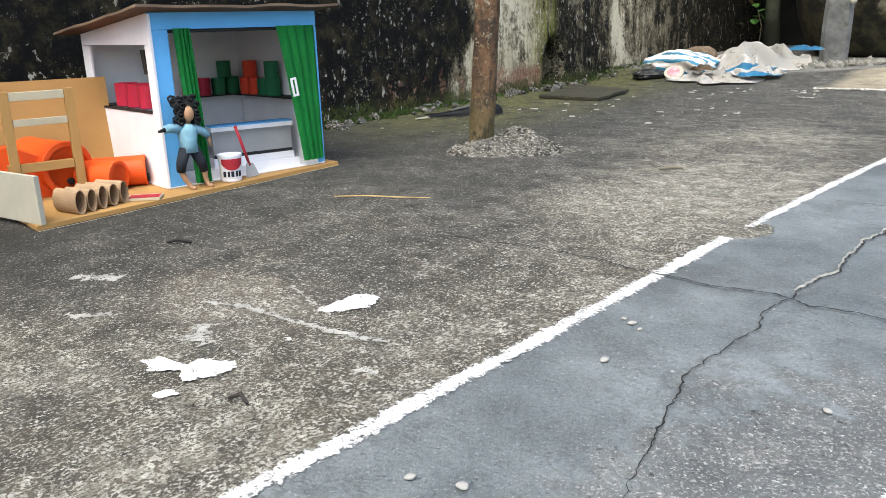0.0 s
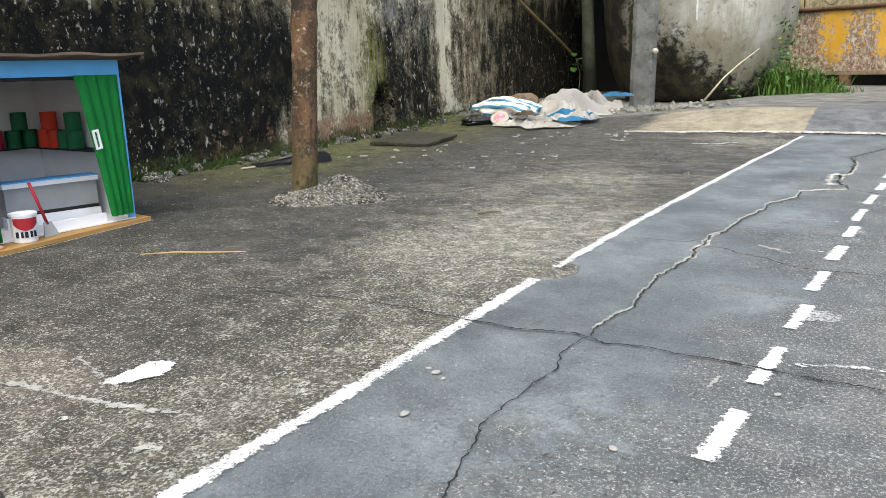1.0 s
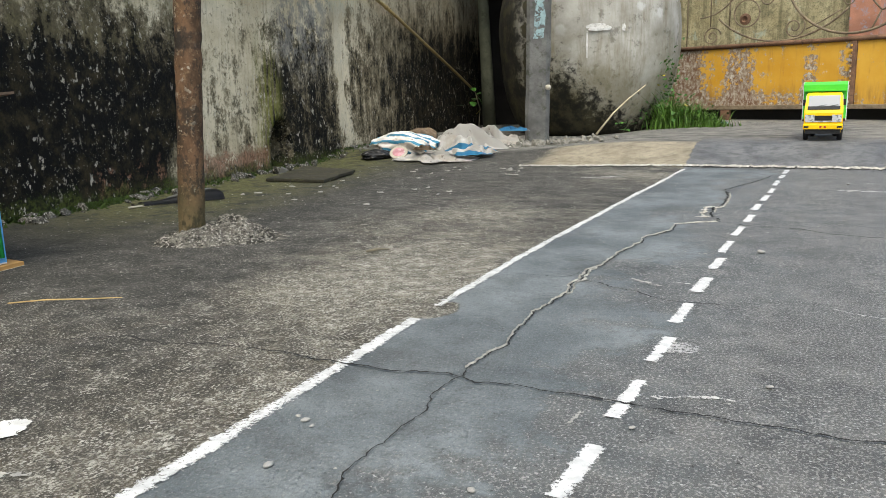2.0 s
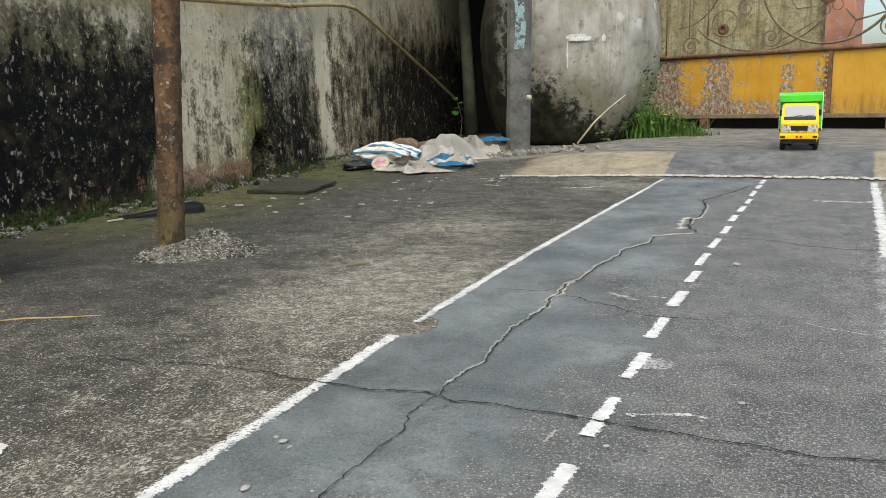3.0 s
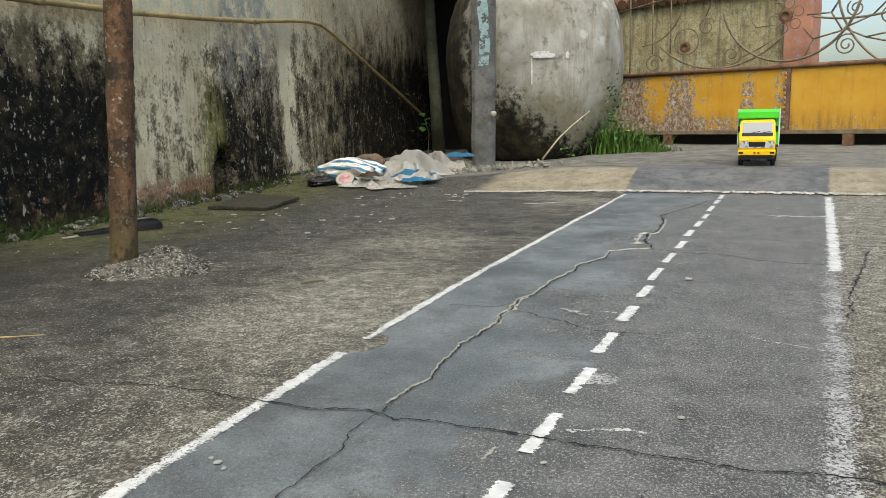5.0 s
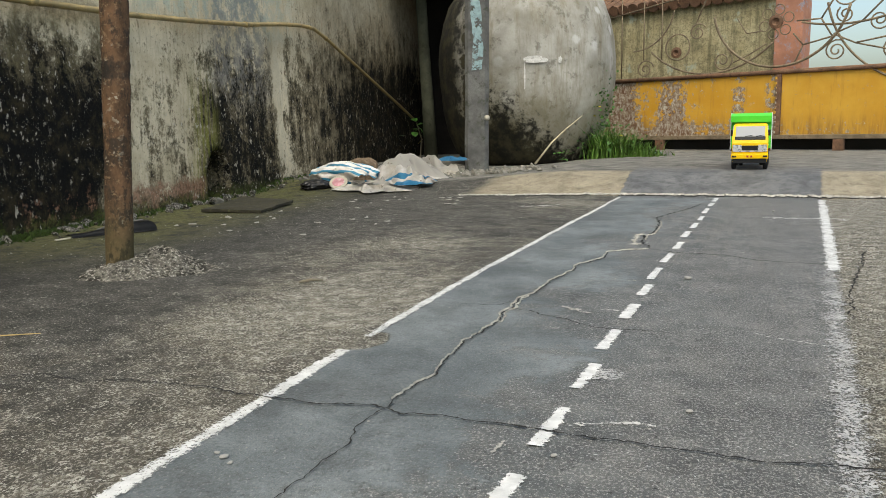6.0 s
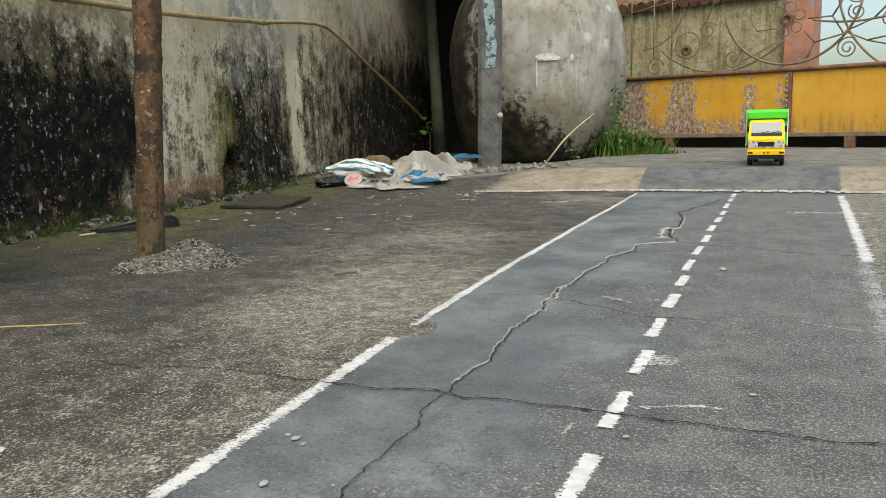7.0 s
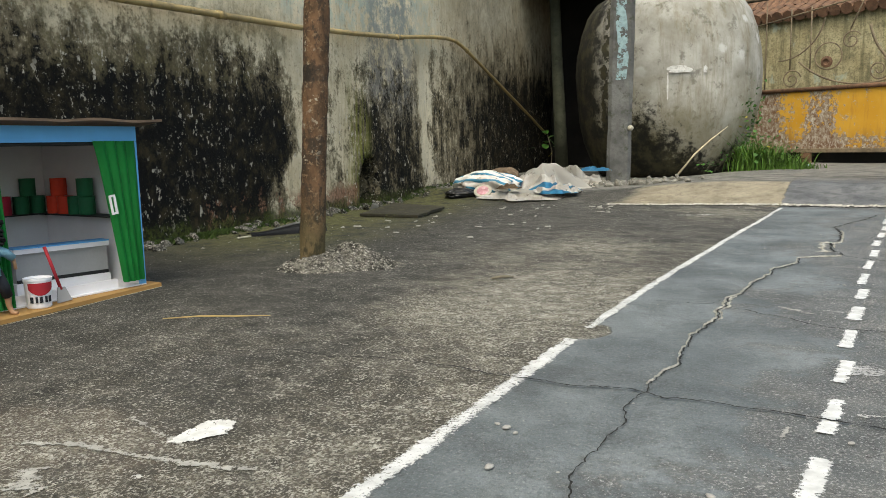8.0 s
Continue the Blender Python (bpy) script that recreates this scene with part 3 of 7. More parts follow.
CRACK = surface("dirt_in_a_crack", (0.022, 0.021, 0.019), 0.95, 0.5, 40)
CHIPPED = surface("chipped_mortar", (0.42, 0.405, 0.36), 0.9, 0.4, 45, bump=0.8)
PEBBLE = surface("pale_pebble", (0.34, 0.33, 0.305), 0.8, 0.3, 60)
RUST = surface("rusty_iron", (0.175, 0.098, 0.058), 0.85, 0.45, 9, dirt=(0.07, 0.04, 0.028), bump=0.5)
DARKSTEEL = surface("dark_old_iron", (0.035, 0.03, 0.027), 0.8, 0.4, 8)
CONCRETE = surface("mossy_grey_concrete", (0.15, 0.15, 0.135), 0.9, 0.45, 6, dirt=(0.045, 0.05, 0.03), bump=0.6, depth=0.01)
RUBBLE = rubble_material()
BLUEPOLE = surface("pole_with_old_blue_paint", (0.13, 0.13, 0.125), 0.85, 0.45, 7, dirt=(0.045, 0.05, 0.03), bump=0.5, depth=0.006)
BLUEFLAKE = worn_paint("remaining_pale_blue_paint", (0.27, 0.38, 0.40), 0.06, 22.0)
MOSSPOLE = surface("dark_mossy_pole", (0.075, 0.08, 0.055), 0.9, 0.45, 5, dirt=(0.03, 0.036, 0.018), bump=0.5, depth=0.006)
# near-black base colour that stands in for deep shade
VOIDBLACK = surface("black_for_deep_shade", (0.02, 0.019, 0.017), 0.95, 0.5, 3)
HOSE = surface("weathered_cream_pipe", (0.36, 0.27, 0.12), 0.5, 0.3, 7, dirt=(0.14, 0.11, 0.06))
CARD = surface("brown_cardboard", (0.38, 0.215, 0.072), 0.8, 0.12, 6, 200, 0.2)
CARD_PALE = surface("pale_cardboard", (0.46, 0.40, 0.28), 0.85, 0.15, 8, 200, 0.2)
CARD_GREY = surface("grey_cardboard", (0.40, 0.375, 0.30), 0.85, 0.12, 10, 200, 0.2)
KRAFT = surface("kraft_tube_card", (0.36, 0.245, 0.145), 0.8, 0.15, 20, 250, 0.25)
WHITECARD = surface("white_painted_card", (0.80, 0.785, 0.80), 0.7, 0.06, 8, 250, 0.12)
WHITEBODY = surface("white_painted_truck_board", (0.74, 0.74, 0.80), 0.6, 0.06, 9, 250, 0.12)
BLUECARD = surface("sky_blue_painted_card", (0.13, 0.42, 0.78), 0.6, 0.08, 10, 250, 0.1)
GREYRUBBLE = surface("grey_mortar_lumps", (0.22, 0.21, 0.18), 0.9, 0.45, 30, dirt=(0.08, 0.075, 0.055), bump=0.8)
GREENCARD = surface("green_corrugated_card", (0.022, 0.30, 0.062), 0.6, 0.15, 10, 250, 0.12)
GREENTIN = surface("dark_green_card_tube", (0.015, 0.12, 0.05), 0.65, 0.15, 20)
REDTIN = surface("crimson_card_tube", (0.42, 0.016, 0.045), 0.6, 0.15, 20)
ORANGERED = surface("orange_red_card_tube", (0.66, 0.05, 0.02), 0.6, 0.12, 20)
ORANGE = surface("bright_orange_card", (0.74, 0.085, 0.010), 0.55, 0.12, 8, 250, 0.12)
GREYCARD = surface("silver_grey_board", (0.33, 0.33, 0.33), 0.6, 0.1, 8)
BLACKCARD = surface("black_edge_tape", (0.02, 0.02, 0.02), 0.6, 0.2, 8)
ROOFCARD = surface("weathered_roof_card", (0.16, 0.11, 0.075), 0.85, 0.35, 12, bump=0.4)
STRAW = surface("dry_straw", (0.50, 0.36, 0.14), 0.7, 0.25, 25)
TWIG = surface("dry_grey_twig", (0.19, 0.165, 0.12), 0.85, 0.3, 25)
LIMEGREEN = surface("lime_green_truck_paint", (0.085, 0.62, 0.05), 0.5, 0.08, 10, 250, 0.08)
YELLOW = surface("yellow_truck_paint", (0.80, 0.51, 0.004), 0.38, 0.05, 10, 250, 0.05)
BLACKRUBBER = surface("black_rubber", (0.016, 0.016, 0.017), 0.75, 0.3, 40, bump=0.3)
BLACKPLASTIC = surface("black_plastic", (0.013, 0.013, 0.014), 0.4, 0.3, 30)
SILVER = surface("silver_plastic", (0.55, 0.56, 0.57), 0.3, 0.15, 40, metal=0.6)
BROWNWOOD = surface("brown_stained_board", (0.085, 0.036, 0.022), 0.75, 0.35, 20)
PINKMARK = surface("faded_pink_print", (0.50, 0.24, 0.27), 0.7, 0.4, 18, dirt=(0.50, 0.48, 0.45))
REDMARK = surface("dull_red_mark", (0.35, 0.02, 0.03), 0.6, 0.1, 30)
SKYCLOTH = surface("pale_blue_knit", (0.20, 0.37, 0.45), 0.9, 0.2, 40, 300, 0.5)
DENIM = surface("dark_denim", (0.02, 0.023, 0.03), 0.9, 0.3, 40)
SKIN = surface("tan_doll_plastic", (0.42, 0.24, 0.13), 0.5, 0.1, 20)
HAIR = surface("black_yarn", (0.008, 0.008, 0.009), 0.8, 0.4, 80)
LEAF = surface("fresh_leaf", (0.055, 0.15, 0.022), 0.55, 0.4, 14)
GRASS = surface("grass_blade", (0.085, 0.17, 0.024), 0.6, 0.45, 12)
MOSS = surface("damp_moss", (0.040, 0.066, 0.012), 0.9, 0.5, 20)
OLDIRON = surface("thin_weathered_iron", (0.20, 0.155, 0.10), 0.8, 0.4, 9, dirt=(0.10, 0.06, 0.035))
YELLOWLEAF = surface("yellowing_leaf", (0.50, 0.42, 0.03), 0.6, 0.3, 14)
PINKPLASTER = surface("peeling_pink_pillar", (0.42, 0.20, 0.13), 0.85, 0.3, 4, dirt=(0.24, 0.30, 0.38), bump=0.4)
OLDWOOD = surface("wet_dark_plank", (0.036, 0.033, 0.022), 0.8, 0.4, 10, dirt=(0.10, 0.095, 0.045), bump=0.5)
BLUESACK = sack_material("white_sack_with_blue_bands", (0.045, 0.20, 0.31), 0.075, 0.0)
PALESACK = sack_material("dirty_white_sack", (0.50, 0.48, 0.44), 0.4, 0.2)
BLUESTRIP = sack_material("blue_woven_sacking", (0.055, 0.24, 0.44), 3.0, 0.5)
RAGBROWN = surface("muddy_brown_cloth", (0.16, 0.115, 0.075), 0.9, 0.45, 14, dirt=(0.06, 0.045, 0.03), bump=0.5)
EDGESACK = sack_material("white_sack_with_blue_edge", (0.05, 0.25, 0.44), 0.21, 0.25)


def glass_material():
    m, nt, bsdf = material("sky_pale_toy_glass")
    bsdf.inputs["Specular IOR Level"].default_value = 0.5
    # pale grey base imitates the sky's reflection in the glass
    bsdf.inputs["Base Color"].default_value = (0.32, 0.33, 0.34, 1)
    bsdf.inputs["Roughness"].default_value = 0.12
    bsdf.inputs["Coat Weight"].default_value = 0.6
    return m


GLASS = glass_material()


# ---- mesh helpers ----
def mesh_of(name, bm, mats, smooth=False):
    me = bpy.data.meshes.new(name)
    bmesh.ops.recalc_face_normals(bm, faces=bm.faces)
    bm.to_mesh(me)
    bm.free()
    for k in mats if isinstance(mats, (list, tuple)) else [mats]:
        me.materials.append(k)
    if smooth:
        me.polygons.foreach_set("use_smooth", [True] * len(me.polygons))
    return me


def part(name, bm, mats, parent=None, label="", smooth=False, at=None):
    ob = new(name, mesh_of(name, bm, mats, smooth))
    if parent:
        ob.parent = parent
    if at is not None:
        ob.matrix_basis = at
    return tagged(ob, label)


def thing(name, label, category, m=None, group="", kind=""):
    ob = new(name)
    ob.empty_display_size = 0.05
    if m is not None:
        ob.matrix_basis = m
    return tagged(ob, label, category, group, kind)


def box(lo, hi, bevel=0.0, bm=None, m=None):
    bm = bm or bmesh.new()
    made = bmesh.ops.create_cube(bm, size=1.0)["verts"]
    for w in made:
        w.co = Vector([lo[i] + (w.co[i] + 0.5) * (hi[i] - lo[i]) for i in range(3)])
    if bevel:
        edges = list({e for w in made for e in w.link_edges})
        made = bmesh.ops.bevel(bm, geom=edges, offset=bevel, segments=2, affect="EDGES", profile=0.6)["verts"]
    if m is not None:
        bmesh.ops.transform(bm, matrix=m, verts=list({w for w in made}))
    return bm


def tube(points, radii, sides=10, bm=None, closed=True):
    """A round tube along a path."""
    bm = bm or bmesh.new()
    pts = [Vector(p) for p in points]
    radii = radii if isinstance(radii, (list, tuple)) else [radii] * len(pts)
    rings, side = [], None
    for i, p in enumerate(pts):
        d = (pts[min(i + 1, len(pts) - 1)] - pts[max(i - 1, 0)]).normalized()
        ref = side if side is not None else (Vector((0, 0, 1)) if abs(d.z) < 0.9 else Vector((1, 0, 0)))
        n = d.cross(ref if side is None else d.cross(ref)).normalized() if side is None else (side - d * side.dot(d)).normalized()
        side = n
        b = d.cross(n)
        rings.append([bm.verts.new(p + (n * math.cos(2 * math.pi * k / sides) + b * math.sin(2 * math.pi * k / sides)) * radii[i]) for k in range(sides)])
    for r, q in zip(rings, rings[1:]):
        for k in range(sides):
            bm.faces.new((r[k], r[(k + 1) % sides], q[(k + 1) % sides], q[k]))
    if closed:
        bm.faces.new(rings[0][::-1])
        bm.faces.new(rings[-1])
    return bm


def lathe(profile, sides=32, bm=None, wob=0.0, seed=0.0):
    """A turned body from (radius, height) pairs."""
    bm = bm or bmesh.new()
    rings = []
    for r, z in profile:
        ring = []
        for k in range(sides):
            a = 2 * math.pi * k / sides
            q = r * (1 + wob * noise.noise((math.cos(a) * 1.4, math.sin(a) * 1.4 + seed, z * 2.2)))
            ring.append(bm.verts.new((q * math.cos(a), q * math.sin(a), z)))
        rings.append(ring)
    for r, q in zip(rings, rings[1:]):
        for k in range(sides):
            bm.faces.new((r[k], r[(k + 1) % sides], q[(k + 1) % sides], q[k]))
    bm.faces.new(rings[0][::-1])
    bm.faces.new(rings[-1])
    return bm


def prism(outline, y0, y1, bm=None, bevel=0.0):
    """An outline of (x, z) pairs drawn out from y0 to y1."""
    bm = bm or bmesh.new()
    a = [bm.verts.new((x, y0, z)) for x, z in outline]
    b = [bm.verts.new((x, y1, z)) for x, z in outline]
    n = len(a)
    for i in range(n):
        bm.faces.new((a[i], a[(i + 1) % n], b[(i + 1) % n], b[i]))
    bm.faces.new(a[::-1])
    bm.faces.new(b)
    if bevel:
        bmesh.ops.bevel(bm, geom=[e for e in bm.edges if abs(e.calc_face_angle(0.0)) > 0.6], offset=bevel, segments=2, affect="EDGES")
    return bm


def ribbon(path, width, lift, step=0.012, ragged=0.15, seed=0.0, height=None):
    """A thin irregular strip that follows the ground along a path of (x, y) pairs; its 'wear' runs from 0 in the middle to 1 at the rims."""
    bm = bmesh.new()
    wear = bm.verts.layers.float.new("wear")
    pts = []
    for (x0, y0), (x1, y1) in zip(path, path[1:]):
        n = max(1, int(math.hypot(x1 - x0, y1 - y0) / step))
        pts += [(x0 + (x1 - x0) * i / n, y0 + (y1 - y0) * i / n) for i in range(n)]
    pts.append(path[-1])
    rnd = random.Random(int(seed * 100) + 7)
    rows = []
    for i, (x, y) in enumerate(pts):
        xa, ya = pts[max(0, i - 1)]
        xb, yb = pts[min(len(pts) - 1, i + 1)]
        d = math.hypot(xb - xa, yb - ya) or 1
        nx, ny = -(yb - ya) / d, (xb - xa) / d
        w = width(i / max(1, len(pts) - 1)) if callable(width) else width
        jl = w / 2 + (noise.noise((i * 0.31, seed, 1.0)) * 0.5 + rnd.uniform(-0.5, 0.5)) * ragged * w
        jr = w / 2 + (noise.noise((i * 0.37, seed, 7.0)) * 0.5 + rnd.uniform(-0.5, 0.5)) * ragged * w
        rows.append([(x + nx * o, y + ny * o) for o in (jl, jl * 0.55, 0, -jr * 0.55, -jr)])
    verts = []
    for r in rows:
        line = [bm.verts.new((x, y, ground_z(x, y) + lift + (height or 0) * (k == 2))) for k, (x, y) in enumerate(r)]
        for k, v in enumerate(line):
            v[wear] = (1.0, 0.45, 0.0, 0.45, 1.0)[k]
        verts.append(line)
    for a, b in zip(verts, verts[1:]):
        for k in range(4):
            bm.faces.new((a[k], a[k + 1], b[k + 1], b[k]))
    return bm


def blot(x, y, rx, ry, turn, lift, seed, sides=40, lobes=0.45):
    """A spilled puddle of paint with an uneven outline."""
    bm = bmesh.new()
    c, s = math.cos(turn), math.sin(turn)
    mid = bm.verts.new((x, y, ground_z(x, y) + lift + 0.001))
    ring = []
    for k in range(sides):
        a = 2 * math.pi * k / sides
        r = 1 + lobes * noise.noise((math.cos(a) * 1.5 + seed, math.sin(a) * 1.5, seed)) + 0.09 * noise.noise((math.cos(a) * 6, math.sin(a) * 6, seed))
        px, py = r * rx * math.cos(a), r * ry * math.sin(a)
        X, Y = x + c * px - s * py, y + s * px + c * py
        ring.append(bm.verts.new((X, Y, ground_z(X, Y) + lift)))
    for k in range(sides):
        bm.faces.new((mid, ring[k], ring[(k + 1) % sides]))
    return bm


def puddle(outline, lift, seed):
    """Dried paint within a closed outline, its rim broken up and thinning outwards."""
    bm = bmesh.new()
    wear = bm.verts.layers.float.new("wear")
    n = len(outline)
    cx, cy = sum(p[0] for p in outline) / n, sum(p[1] for p in outline) / n
    rim = []
    for i in range(n):
        (x0, y0), (x1, y1) = outline[i], outline[(i + 1) % n]
        for k in range(5):
            x, y = x0 + (x1 - x0) * k / 5, y0 + (y1 - y0) * k / 5
            rim.append((x + 0.0045 * noise.noise((x * 160, y * 160, seed)), y + 0.0045 * noise.noise((x * 160, y * 160, seed + 9))))
    rings = []
    for shrink, worn in ((1.06, 1.0), (0.9, 0.35), (0.5, 0.0)):
        ring = []
        for x, y in rim:
            X, Y = cx + (x - cx) * shrink, cy + (y - cy) * shrink
            v = bm.verts.new((X, Y, ground_z(X, Y) + lift))
            v[wear] = worn
            ring.append(v)
        rings.append(ring)
    m = len(rim)
    for a, b in zip(rings, rings[1:]):
        for k in range(m):
            bm.faces.new((a[k], a[(k + 1) % m], b[(k + 1) % m], b[k]))
    mid = bm.verts.new((cx, cy, ground_z(cx, cy) + lift))
    for k in range(m):
        bm.faces.new((rings[-1][k], rings[-1][(k + 1) % m], mid))
    return bm


# ---- ground ----
def build_ground():
    xs = [-80, -30, -12, -6] + [-4.6 + 0.03 * i for i in range(int(6.9 / 0.03))] + [2.6, 4, 8, 20, 80]
    ys = [-80, -30, -10, -4] + [-1.6 + 0.03 * i for i in range(int(12.6 / 0.03))] + [11.4, 13, 20, 40, 80]
    rows, faces = [], []
    for y in ys:
        for x in xs:
            rows.append((x, y, ground_z(x, y)))
    nx = len(xs)
    for j in range(len(ys) - 1):
        for i in range(nx - 1):
            a = j * nx + i
            faces.append((a, a + 1, a + nx + 1, a + nx))
    me = bpy.data.meshes.new("ground")
    me.from_pydata(rows, [], faces)
    me.materials.append(GROUND)
    me.polygons.foreach_set("use_smooth", [True] * len(me.polygons))
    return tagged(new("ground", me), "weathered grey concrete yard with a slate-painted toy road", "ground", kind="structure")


build_ground()


def marking(name, bm, mat, label):
    return tagged(part(name, bm, mat), label, "road marking", kind="structure")


def build_markings():
    def left_path(y0, y1):
        n = 14
        return [(left_edge(y0 + (y1 - y0) * i / n), y0 + (y1 - y0) * i / n) for i in range(n + 1)]

    marking("edge_line", ribbon(left_path(-0.6, 1.79), 0.040, 0.0022, 0.006, 0.20, 1), WHITE_LINE, "worn white edge line painted on the concrete")
    marking("edge_line", ribbon(left_path(1.90, 5.22), lambda s: 0.034 - 0.004 * s, 0.0022, ragged=0.22, seed=2), WHITE_LINE, "worn white edge line painted on the concrete")
    faded = [(right_edge(y) - 0.012, y) for y in (-0.6, 1, 2, 3)]
    right = [(right_edge(y), y) for y in (-0.6, 1, 2, 3, 4, 5.22)]
    marking("edge_line", ribbon(right[3:], 0.056, 0.0022, ragged=0.3, seed=3), WHITE_LINE, "white edge line along the road's far end")
    marking("edge_line", ribbon(faded, 0.085, 0.0022, ragged=0.3, seed=5), FAINT_LINE, "faded, rubbed-off white edge line")
    dashes = [(0.655, 0.80), (0.93, 1.085), (1.19, 1.345), (1.445, 1.607), (1.705, 1.858), (1.958, 2.128), (2.232, 2.383), (2.485, 2.64), (2.722, 2.91), (3.013, 3.2),
              (3.313, 3.488), (3.62, 3.78), (3.90, 4.085), (4.17, 4.34), (4.46, 4.69), (4.79, 4.98), (5.055, 5.25)]
    for i, (y0, y1) in enumerate(dashes):
        x = -0.333 + 0.003 * math.sin(i * 2.1) + 0.044 * ease(2.6, 5.2, y0)
        w = 0.032 + 0.003 * math.sin(i * 1.3)
        bm = ribbon([(x, y0), (x + 0.006, y1)], w, 0.0022, 0.005, 0.16, 10 + i)
        tagged(part("lane_dash", bm, WHITE_DASH), "short white dash painted on the toy road", "road marking", "centre line dashes", "structure")
    marking("paint_smear", ribbon([(-0.297, 1.544), (-0.262, 1.555), (-0.230, 1.569), (-0.201, 1.576), (-0.177, 1.572)], 0.016, 0.002, ragged=0.7, seed=41), SMEAR, "thin white mortar scrape on the road")
    marking("paint_smear", ribbon([(-0.03, 4.34), (0.12, 4.33), (0.2, 4.36), (0.33, 4.31)], 0.06, 0.002, ragged=1.2, seed=42), SMEAR, "whitish smear across the road's edge")
    marking("paint_smear", ribbon([(-1.31, 4.64), (-1.2, 4.66), (-1.1, 4.745)], 0.055, 0.002, ragged=1.2, seed=43), SMEAR, "whitish smear on the concrete")
    marking("paint_smear", ribbon([(-0.06, 2.19), (0.014, 2.148), (0.10, 2.12)], 0.012, 0.002, ragged=0.9, seed=44), SMEAR, "thin whitish scratch on the road")
    marking("paint_smear", ribbon([(-0.40, 2.31), (-0.32, 2.30)], 0.015, 0.002, ragged=0.9, seed=45), SMEAR, "thin whitish scratch on the road")
    for path, w, seed in (([(-1.34, 0.89), (-1.25, 0.925), (-1.144, 0.935), (-1.06, 0.95), (-0.97, 0.975)], 0.020, 46), ([(-1.46, 0.71), (-1.42, 0.735), (-1.385, 0.775)], 0.030, 47),
                          ([(-1.235, 0.845), (-1.20, 0.80), (-1.165, 0.80)], 0.040, 48), ([(-1.29, 1.035), (-1.20, 1.01), (-1.12, 0.99)], 0.016, 49), ([(-0.93, 0.875), (-0.90, 0.895)], 0.03, 50),
                          ([(-1.66, 0.80), (-1.58, 0.86)], 0.045, 51), ([(-0.50, 2.31), (-0.42, 2.26)], 0.020, 52), ([(-0.385, 1.40), (-0.38, 1.45)], 0.009, 53)):
        marking("paint_smear", ribbon(path, w, 0.002, 0.008, 0.9, seed), SCUFF, "thin whitish scuff on the concrete")
    for outline, name in (([(-1.152, 0.985), (-1.166, 1.035), (-1.168, 1.07), (-1.155, 1.092), (-1.125, 1.098), (-1.108, 1.075), (-1.098, 1.052), (-1.114, 1.028), (-1.118, 1.008), (-1.135, 0.992)], "spill of dried white paint on the concrete"),
                          ([(-1.184, 0.702), (-1.172, 0.731), (-1.145, 0.735), (-1.118, 0.742), (-1.126, 0.767), (-1.10, 0.776), (-1.078, 0.797), (-1.058, 0.785), (-1.055, 0.762), (-1.060, 0.738), (-1.072, 0.712), (-1.092, 0.716), (-1.107, 0.727), (-1.122, 0.712), (-1.137, 0.694), (-1.16, 0.703)], "ragged spill of dried white paint")):
        tagged(part("paint_spill", puddle(outline, 0.0028, len(outline)), SPILL), name, "paint spill", kind="structure")
    for x, y, rx, ry, turn, seed, mat in ((-1.058, 0.679, 0.015, 0.010, 0.6, 5.2, SPILL), (-1.09, 0.885, 0.008, 0.006, 0.3, 2.2, SMEAR), (-1.02, 0.44, 0.012, 0.008, 0.5, 4.4, SMEAR), (-0.30, 1.80, 0.045, 0.034, 0.4, 7.7, FAINT_LINE)):
        tagged(part("paint_spill", blot(x, y, rx, ry, turn, 0.0026 if mat != FAINT_LINE else 0.0012, seed), mat), "small drop of dried white paint", "paint spill", kind="structure")


build_markings()


def jagged(path, seed, amp=0.006):
    """The path broken into short, uneven, angular pieces."""
    rnd, out = random.Random(seed), []
    for (x0, y0), (x1, y1) in zip(path, path[1:]):
        L = math.hypot(x1 - x0, y1 - y0)
        n = max(1, int(L / 0.007))
        ax, ay = -(y1 - y0) / (L or 1), (x1 - x0) / (L or 1)
        step = 0.0
        for i in range(n):
            t = (i + rnd.uniform(-0.3, 0.3) * (i > 0)) / n
            x, y = x0 + (x1 - x0) * t, y0 + (y1 - y0) * t
            step = 0.45 * step + rnd.uniform(-1, 1) * amp * 0.55 if i else 0.0
            o = step + amp * 0.8 * noise.noise((x * 26, y * 26, seed))
            out.append((x + ax * o, y + ay * o))
    return out + [path[-1]]


